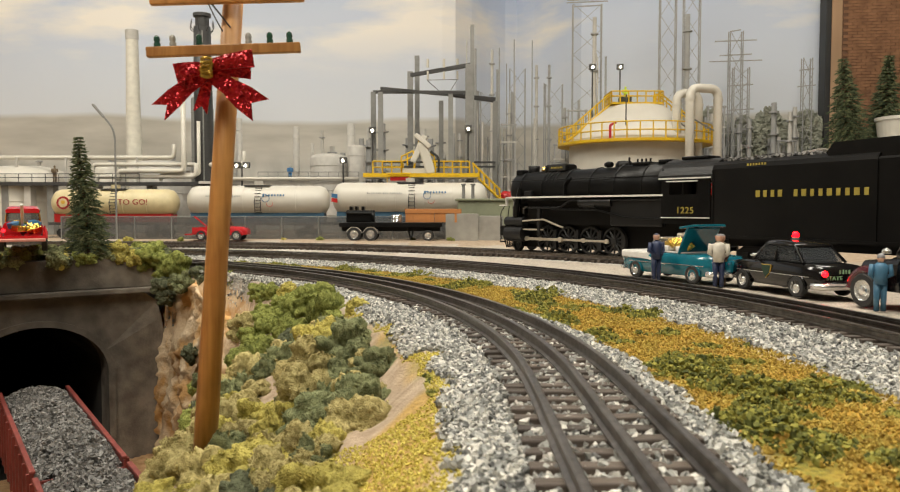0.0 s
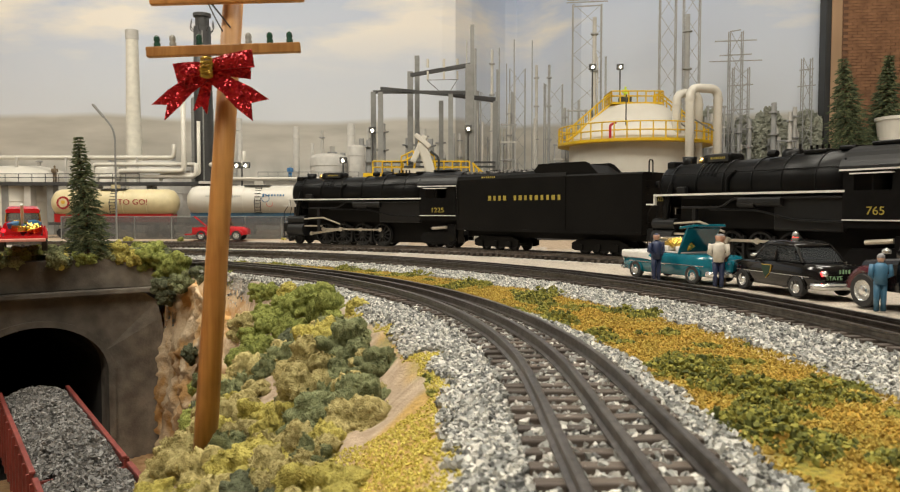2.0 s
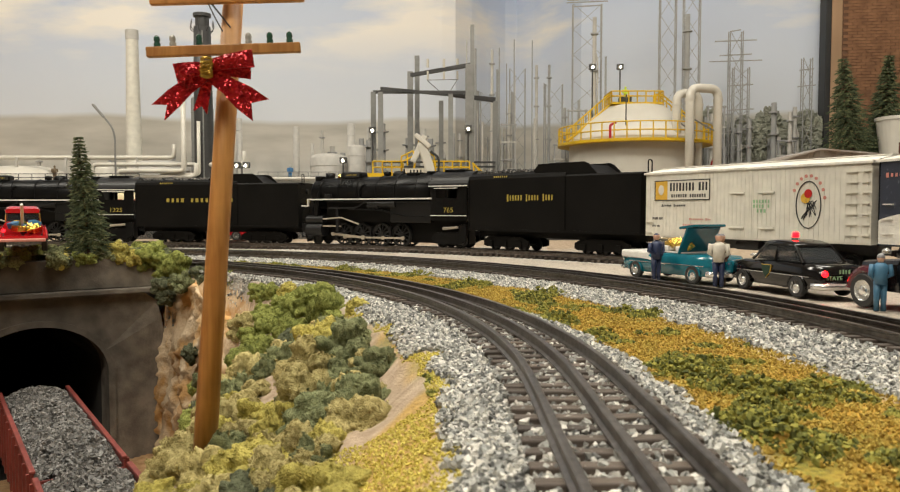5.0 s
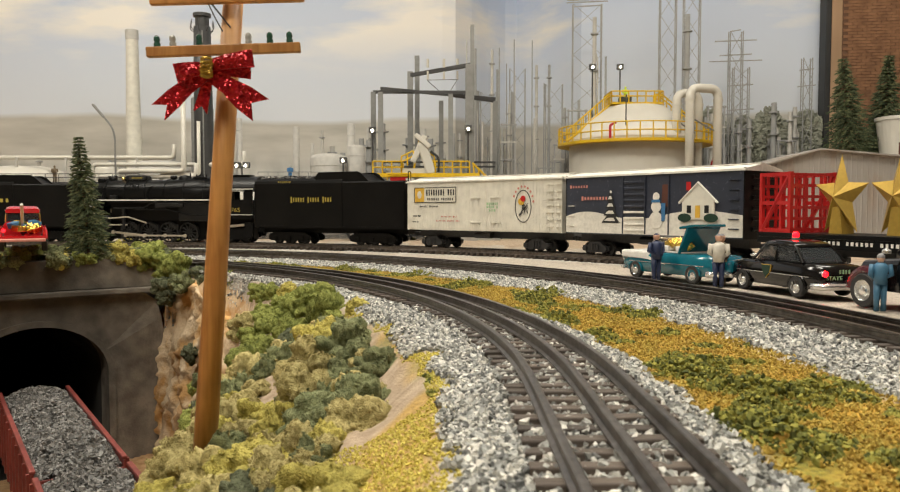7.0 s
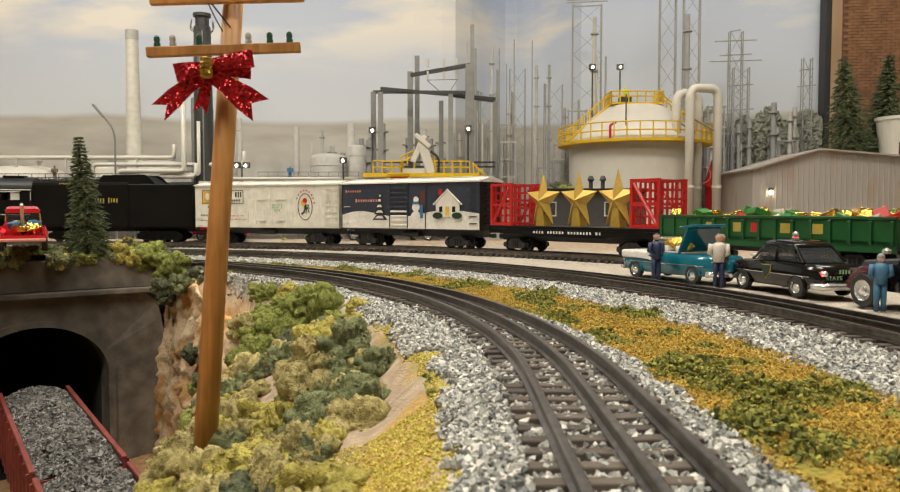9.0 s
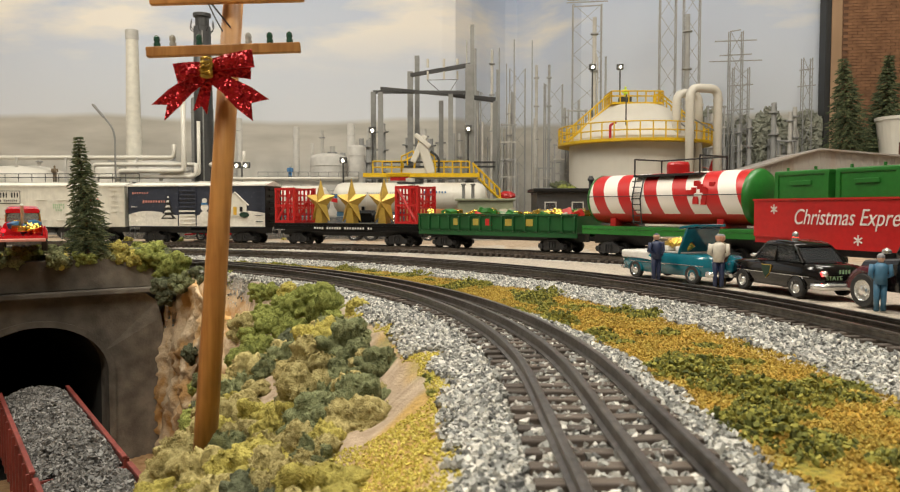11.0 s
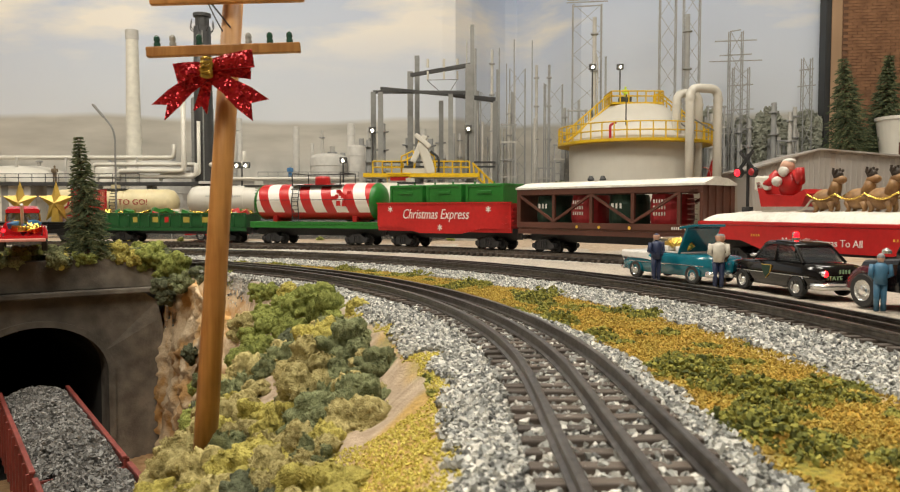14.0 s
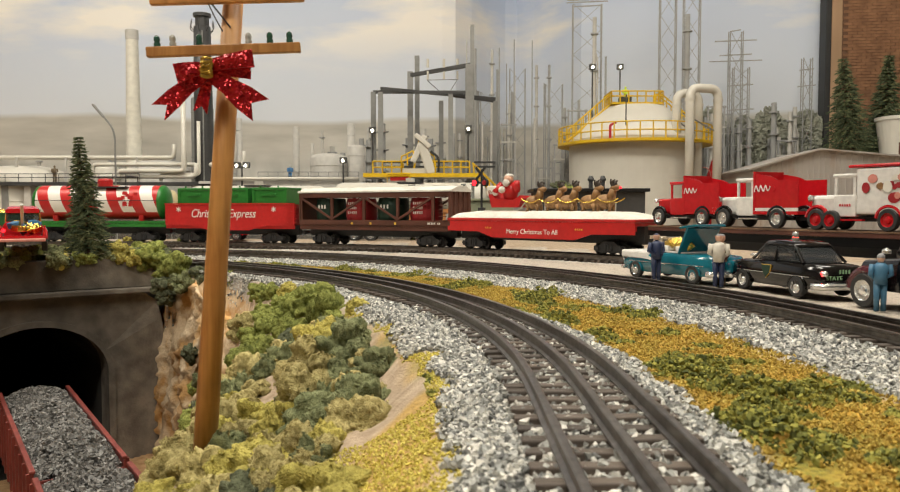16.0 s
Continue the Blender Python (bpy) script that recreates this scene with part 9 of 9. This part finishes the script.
def sedan_body(c, paint, L=0.106, w=0.0205, tail=0.0275, hood=0.0265, lamps=True):
    h = L / 2
    secs = [(-h, hull(w - 0.003, 0.010, tail - 0.006)), (-h + 0.004, hull(w - 0.001, 0.008, tail - 0.001)), (-h + 0.022, hull(w, 0.007, tail)), (-0.010, hull(w, 0.007, tail + 0.0005)),
            (0.018, hull(w, 0.007, hood + 0.0005)), (h - 0.018, hull(w - 0.0005, 0.007, hood)), (h - 0.004, hull(w - 0.001, 0.009, hood - 0.002)), (h, hull(w - 0.004, 0.011, hood - 0.007))]
    part("body", swept(B(), secs), paint, c, smooth=True)
    for x in (-h + 0.024, h - 0.022):
        for s in (-1, 1):
            part("wheel_arch", tube(B(), [(x + 0.0092 * math.cos(a), s * (w + 0.0004), 0.0085 + 0.0092 * math.sin(a)) for a in (math.pi * i / 12 for i in range(13))], 0.0009, 6), paint, c)
            road_wheel(c, x, s * (w - 0.0012), 0.0085, M_CHROME, 0.0050)
    part("rear_bumper", tube(B(), bend([(-h + 0.006, -w - 0.0012, 0.0105), (-h - 0.002, -w + 0.002, 0.0105), (-h - 0.003, 0, 0.0105), (-h - 0.002, w - 0.002, 0.0105), (-h + 0.006, w + 0.0012, 0.0105)], 0.003), 0.0028, 10), M_CHROME, c, smooth=True)
    part("front_bumper", tube(B(), bend([(h - 0.006, -w - 0.0005, 0.0100), (h + 0.001, -w + 0.002, 0.0100), (h + 0.002, 0, 0.0100), (h + 0.001, w - 0.002, 0.0100), (h - 0.006, w + 0.0005, 0.0100)], 0.003), 0.0020, 8), M_CHROME, c)
    part("grille", box(B(), h - 0.0012, h + 0.0008, -w + 0.007, w - 0.007, 0.0125, 0.0180), M_CHROME, c)
    for s in (-1, 1):
        part("headlight", lathe(B(), [(0.0034, 0), (0.0036, 0.0012), (0.002, 0.0022), (0, 0.0025)], 14, pose(h - 0.0022, s * (w - 0.005), 0.0190, 0, 90)), M_CHROME, c)
        part("side_trim", box(B(), -h + 0.010, h - 0.014, *sorted((s * (w + 0.0006), s * (w + 0.0012))), 0.0170, 0.0176), M_CHROME, c)
        if lamps:
            part("tail_light", lathe(B(), [(0.0021, 0), (0.0021, 0.001), (0.0012, 0.0018), (0, 0.002)], 14, pose(-h - 0.0006, s * (w - 0.0045), 0.0210, 0, -90)), M_SIGNRED, c, "lit red tail light")
    return h


def placed(yaw, x, y):
    return pose(x, y, GROUND + 0.0010, 0, 0, yaw)


M_TEAL = mat("gloss_teal", (0.006, 0.135, 0.19), 0.18, scale=200, coat=0.5, stain=0.06)


def convertible():
    c = thing("convertible_car", "teal and white fifties convertible with raised boot lid", "car", placed(116, 0.2150, 0.7205))
    c.matrix_basis = c.matrix_basis @ Matrix.Diagonal((1, 1, 0.93, 1))
    h = sedan_body(c, M_TEAL, L=0.122)
    w = 0.0205
    part("hood_panel", box(B(), h - 0.040, h - 0.0005, -w - 0.0012, w + 0.0012, 0.0200, 0.0282, 0.0022), M_WHITEP, c, "white bonnet")
    for s in (-1, 1):
        part("side_flash", fixed(prism(B(), [(h - 0.003, 0.0225), (h - 0.040, 0.0200), (h - 0.064, 0.0160), (h - 0.040, 0.0235), (h - 0.003, 0.0262)], *sorted((s * (w + 0.0008), s * (w + 0.0014))))), M_WHITEP, c)
    part("cabin_floor", box(B(), -0.022, 0.020, -w + 0.003, w - 0.003, 0.0279, 0.0290), M_WHITEP, c)
    for x in (0.006, -0.014):
        part("seat", box(B(), x - 0.006, x + 0.004, -w + 0.004, w - 0.004, 0.0291, 0.0345, 0.0015), M_WHITEP, c)
    ws = part("windscreen_frame", tube(B(), bend([(0.021, -w + 0.002, 0.0275), (0.016, -w + 0.003, 0.0415), (0.016, w - 0.003, 0.0415), (0.021, w - 0.002, 0.0275)], 0.004), 0.0009, 6), M_CHROME, c)
    part("windscreen", fixed(prism(B(), [(0.0212, 0.0280), (0.0166, 0.0412), (0.0160, 0.0412), (0.0204, 0.0280)], -w + 0.0035, w - 0.0035)), M_CLEAR, c)
    lid = part("boot_lid", box(B(), -0.014, 0.014, -w + 0.001, w - 0.001, -0.0012, 0.0012, 0.0008, pose(-h + 0.038, 0, 0.0400, 0, 66)), M_TEAL, c, "raised teal boot lid")
    part("lid_lip", box(B(), -0.010, 0.008, -w + 0.001, w - 0.001, -0.0014, 0.0012, 0.0008, pose(-h + 0.0350, 0, 0.0535, 0, 8)), M_TEAL, c)
    rnd = random.Random(3)
    for i in range(9):
        part("gift", box(B(), -0.004, 0.004, -0.004, 0.004, -0.003, 0.003, 0.0006, pose(rnd.uniform(-0.020, 0.012), rnd.uniform(-0.012, 0.012), 0.0340 + rnd.uniform(0, 0.005), rnd.uniform(-40, 40), rnd.uniform(-40, 40), rnd.uniform(0, 90))), M_GARLAND, c)
    part("spare_cover", box(B(), -h - 0.010, -h - 0.002, -0.009, 0.009, 0.012, 0.024, 0.003), M_TEAL, c)


convertible()

LAMPS_RED = []


def patrol_car():
    c = thing("patrol_car", "glossy black fifties police sedan with red roof beacon", "car", placed(103.5, 0.2707, 0.6110))
    c.matrix_basis = c.matrix_basis @ Matrix.Diagonal((1, 1, 0.93, 1))
    h = sedan_body(c, M_BLACKGLOSS, L=0.112, lamps=False)
    w = 0.0205
    # greenhouse: pillars, roof, panes
    part("roof", swept(B(), [(-0.025, hull(w - 0.0060, 0.0395, 0.0410, 0.001)), (-0.022, hull(w - 0.0045, 0.0400, 0.0425, 0.0015)), (-0.014, hull(w - 0.0030, 0.0405, 0.0442, 0.0025)), (-0.002, hull(w - 0.0028, 0.0407, 0.0450, 0.003)), (0.008, hull(w - 0.0032, 0.0405, 0.0442, 0.0025)), (0.014, hull(w - 0.0050, 0.0400, 0.0420, 0.001))]), M_BLACKGLOSS, c, smooth=True)
    for s in (-1, 1):
        for a, b in (((-0.036, 0.0275), (-0.023, 0.0405)), ((0.024, 0.0275), (0.011, 0.0412)), ((-0.004, 0.0280), (-0.003, 0.0412))):
            part("pillar", tube(B(), [(a[0], s * (w - 0.002), a[1]), (b[0], s * (w - 0.0055), b[1])], 0.0012, 6), M_BLACKGLOSS, c)
        part("side_window", fixed(prism(B(), [(-0.031, 0.0282), (0.021, 0.0278), (0.010, 0.0405), (-0.018, 0.0405)], *sorted((s * (w - 0.0042), s * (w - 0.0036))))), M_GLASS, c)
        part("mirror_spot", lathe(B(), [(0.0025, 0), (0.0028, 0.0016), (0, 0.003)], 12, pose(0.019, s * (w + 0.001), 0.030)), M_CHROME, c)
        flat([(-0.0060, 0.0045), (0.0060, 0.0045), (0.0047, -0.0018), (0, -0.0068), (-0.0047, -0.0018)], Matrix(((-s, 0, 0, 0.003), (0, 0, s, s * (w + 0.0008)), (0, 1, 0, 0.0195), (0, 0, 0, 1))), M_YELLOWP, c, "door_shield")
        flat([(-0.0055, 0.0040), (0.0055, 0.0040), (0.0042, -0.0015), (0, -0.0062), (-0.0042, -0.0015)], Matrix(((-s, 0, 0, 0.003), (0, 0, s, s * (w + 0.0012)), (0, 1, 0, 0.0195), (0, 0, 0, 1))), M_VATGREEN, c, "door_shield")
    part("rear_window", fixed(prism(B(), [(-0.0365, 0.0280), (-0.0235, 0.0405), (-0.0228, 0.0402), (-0.0355, 0.0278)], -w + 0.005, w - 0.005)), M_GLASS, c)
    part("windscreen", fixed(prism(B(), [(0.0240, 0.0280), (0.0115, 0.0412), (0.0108, 0.0410), (0.0232, 0.0280)], -w + 0.005, w - 0.005)), M_CLEAR, c)
    part("interior", box(B(), -0.028, 0.018, -w + 0.005, w - 0.005, 0.0281, 0.0300), M_INK, c)
    back = Matrix(((0, 0, -1, -h - 0.0006), (-1, 0, 0, 0), (0, 1, 0, 0), (0, 0, 0, 1)))
    writing("STATE", 0.0044, back @ pose(-0.0085, 0.0170, 0), M_PALEGREEN, c, "lettering", 1.1)
    bars("NNNNNN", 0.012, 0.0030, back @ pose(0.0090, 0.0170, 0.0), M_PALEGREEN, c)
    bars("NNNN", 0.010, 0.0032, back @ pose(0, 0.0220, 0.0), M_PALEGREEN, c)
    part("beacon_base", cyl(B(), (-0.003, 0, 0.0448), (-0.003, 0, 0.0468), 0.0030, seg=16), M_CHROME, c)
    def red_lamp(name, prof, p, face, label):
        core = part(name, lathe(B(), prof, 24, None), M_CHROME, c, label, smooth=True)
        core.data.materials.append(M_BEACON)
        for f in core.data.polygons:
            f.material_index = 1 if f.center.x > 0.0002 else 0
        core.location = p
        LAMPS_RED.append((core, p, face))
    red_lamp("beacon_lamp", [(0.0024, 0), (0.0026, 0.0012), (0.0024, 0.0032), (0.0015, 0.0044), (0, 0.0048)], (-0.003, 0, 0.0469), 150, "flashing roof beacon, red on one side")
    for sd in (-1, 1):
        red_lamp("tail_light", [(0, -0.0026), (0.0018, -0.0018), (0.0026, 0), (0.0018, 0.0018), (0, 0.0026)], (-h - 0.0004, sd * (w - 0.0040), 0.0205), 180, "flashing red tail light")


M_BEACON = mat("beacon_red_lit", (0.7, 0.02, 0.03), 0.3, emit=(1.0, 0.001, 0.003), power=16.0)
patrol_car()


def pickup():
    c = thing("pickup_truck", "dark red and black vintage truck with chrome wheels", "truck", placed(104, 0.3070, 0.4875))
    w = 0.021
    part("body", swept(B(), [(-0.05, hull(w - 0.002, 0.012, 0.034)), (-0.010, hull(w - 0.002, 0.012, 0.034)), (0.012, hull(w - 0.003, 0.012, 0.034)), (0.046, hull(w - 0.006, 0.012, 0.031)), (0.052, hull(w - 0.009, 0.014, 0.027))]), M_BLACKGLOSS, c)
    part("cab", swept(B(), [(-0.022, hull(w - 0.003, 0.0342, 0.050)), (0.008, hull(w - 0.003, 0.0342, 0.050)), (0.014, hull(w - 0.004, 0.0342, 0.040))]), M_BLACKGLOSS, c)
    for x in (0.034, -0.034):
        for s in (-1, 1):
            road_wheel(c, x, s * (w + 0.001), 0.0115, M_CHROME, 0.006)
            part("fender", tube(B(), [(x + 0.0135 * math.cos(a), s * (w + 0.0005), 0.0115 + 0.0135 * math.sin(a)) for a in (0.05 + 0.28 * i for i in range(11))], 0.0032, 8), M_MAROON, c)
    for s in (-1, 1):
        sgn = part("door_sign", box(B(), -0.020, 0.006, *sorted((s * (w - 0.0018), s * (w - 0.0010))), 0.020, 0.027), M_CREAM, c)
        bars("NNNNN", 0.022, 0.0042, Matrix(((-s, 0, 0, -0.007), (0, 0, s, s * (w - 0.0009)), (0, 1, 0, 0.0235), (0, 0, 0, 1))), M_INK, c)
        part("mirror", lathe(B(), [(0.003, 0), (0.003, 0.002), (0, 0.004)], 12, pose(0.016, s * (w + 0.002), 0.037)), M_CHROME, c)
    part("exhaust", cyl(B(), (-0.012, w + 0.001, 0.030), (-0.012, w + 0.001, 0.056), 0.0022, seg=10), M_CHROME, c)


M_MAROON = mat("maroon_paint", (0.085, 0.014, 0.020), 0.25, scale=150, coat=0.3)
pickup()

M_NAVYCLOTH = mat("navy_figure_paint", (0.018, 0.030, 0.085), 0.5, scale=300)
M_WHITESHIRT = mat("white_shirt_paint", (0.62, 0.58, 0.50), 0.6, scale=300)
M_DENIM = mat("denim_figure_paint", (0.05, 0.15, 0.25), 0.5, scale=300)
M_GREYHAIR = mat("grey_paint", (0.22, 0.22, 0.23), 0.6, scale=300)
GZ = GROUND + 0.0010
figurine(0.1875, 0.703, GZ, 0.0435, (M_NAVYCLOTH, M_NAVYCLOTH), M_SKIN, "navy blue uniformed figurine standing beside the convertible", 20, M_NAVYCLOTH)
figurine(0.2275, 0.655, GZ, 0.0445, (M_NAVYCLOTH, M_WHITESHIRT), M_SKIN, "figurine in white shirt and navy trousers by the boot", 160, M_GREYHAIR)
figurine(0.2345, 0.668, GZ, 0.0440, (M_BROWNCLOTH, M_BROWNCLOTH), M_SKIN, "figurine in a brown jacket by the open boot", 120, M_GREYHAIR)
figurine(0.2770, 0.497, GZ, 0.0370, (M_DENIM, M_DENIM), M_SKIN, "figurine in blue denim standing beside the vintage truck", 170, M_GREYHAIR)


def red_wrecker(x, y, z, yaw, label, load):
    c = thing("tow_truck", label, "truck", pose(x, y, z, 0, 0, yaw), group="red toy trucks")
    w = 0.019
    part("hood", swept(B(), [(0.014, hull(w - 0.004, 0.010, 0.026)), (0.040, hull(w - 0.005, 0.010, 0.025)), (0.048, hull(w - 0.008, 0.011, 0.021))]), M_REDGLOSS, c)
    part("cab", swept(B(), [(-0.010, hull(w - 0.002, 0.010, 0.027)), (-0.009, hull(w - 0.002, 0.010, 0.0275)), (0.0138, hull(w - 0.002, 0.010, 0.027))]), M_REDGLOSS, c)
    part("cab_roof", swept(B(), [(-0.010, hull(w - 0.005, 0.036, 0.040, 0.001)), (0.000, hull(w - 0.004, 0.036, 0.0425)), (0.012, hull(w - 0.005, 0.036, 0.040, 0.001))]), M_REDGLOSS, c)
    part("cab_glass", box(B(), -0.009, 0.0125, -w + 0.005, w - 0.005, 0.0272, 0.0362), M_GLASS, c)
    part("windscreen_trim", tube(B(), bend([(0.0142, -w + 0.004, 0.027), (0.011, -w + 0.005, 0.0365), (0.011, w - 0.005, 0.0365), (0.0142, w - 0.004, 0.027)], 0.003), 0.0011, 6), M_BRASS, c)
    part("bed", box(B(), -0.050, -0.0102, -w, w, 0.012, 0.015), M_REDGLOSS, c)
    for s in (-1, 1):
        part("bed_side", box(B(), -0.050, -0.0102, *sorted((s * (w - 0.0012), s * w)), 0.0151, 0.024), M_REDGLOSS, c)
    part("tailgate", box(B(), -0.064, -0.0505, -w, w, 0.010, 0.0125, 0.0005), M_PALERED if load else M_REDGLOSS, c)
    part("boom", tube(B(), [(-0.018, 0, 0.016), (-0.052, 0, 0.044)], 0.0014, 8), M_TANKW if load else M_REDGLOSS, c)
    for x0 in (0.030, -0.034):
        for s in (-1, 1):
            part("fender", tube(B(), [(x0 + 0.0105 * math.cos(a), s * (w - 0.0005), 0.009 + 0.0105 * math.sin(a)) for a in (0.05 + 0.28 * i for i in range(11))], 0.0024, 8), M_REDGLOSS, c)
            road_wheel(c, x0, s * (w - 0.001), 0.0090, M_CHROME)
    if load:
        rnd = random.Random(4)
        for i in range(9):
            part("bundle", box(B(), -0.006, 0.006, -0.004, 0.004, -0.003, 0.003, 0.001, pose(-0.030 + rnd.uniform(-0.014, 0.012), rnd.uniform(-0.012, 0.012), 0.020 + rnd.uniform(0, 0.006), rnd.uniform(-30, 30), rnd.uniform(-30, 30), rnd.uniform(0, 90))), M_BLUEP if i % 2 else M_GARLAND, c)
    part("tail_light", cyl(B(), (-0.0512, w - 0.004, 0.020), (-0.0502, w - 0.004, 0.020), 0.0016, seg=10), M_SIGNRED, c)


red_wrecker(-0.418, 1.425, -0.001, 0, "red toy wrecker parked in front of the fence", False)
red_wrecker(-0.417, 0.757, 0.0165, 118, "red toy truck with blue load on the portal top", True)


# ---- movement ----
SPEED = 0.203


def train_rows(mid):
    """Poses along the far track for a car whose middle stands at mid when nine seconds have passed."""
    rows = []
    for i in range(33):
        t = i * 0.5
        p, a = along(mid + SPEED * (t - 9.0), R_FAR)
        rows.append((t, pose(p.x, p.y, 0, 0, 0, math.degrees(a))))
    return rows


def lamp_turn(t):
    """The patrol car's lamps swing their red side out for half of every 0.635 s."""
    n, u = divmod(t - 0.52 + 0.3175, 0.635)
    if u < 0.3175:
        k = min(1.0, max(0.0, (u - 0.130) / 0.07))
    else:
        k = 1.0 + min(1.0, max(0.0, (u - 0.440) / 0.07))
    return 360 * n + 180 * k + 180


def motions():
    # the patrol car's red lamps flash by turning
    for ob, p, face in LAMPS_RED:
        walk(ob, [(i / 50, pose(*p, 0, 0, face + lamp_turn(i / 50) % 360)) for i in range(801)])
    for ob, mid in TRAIN:
        walk(ob, train_rows(mid))
    for ob, x, r in WHEELS:
        step = 2 if r > 0.014 else 1
        walk(ob, [(i / 30, pose(x, 0, r, 0, math.degrees(SPEED * i / 30 / r) % 360, 0)) for i in range(0, 481, step)])
    for ob, crank, r, kind, x in RODS:
        rows = []
        for i in range(0, 481, 2):
            a = SPEED * i / 30 / r
            px, pz = crank * math.cos(a), -crank * math.sin(a)
            tilt = math.degrees(math.asin(pz / 0.058)) if kind == "main" else 0.0
            rows.append((i / 30, pose(x + px, 0, r + pz, 0, tilt, 0)))
        walk(ob, rows)


motions()
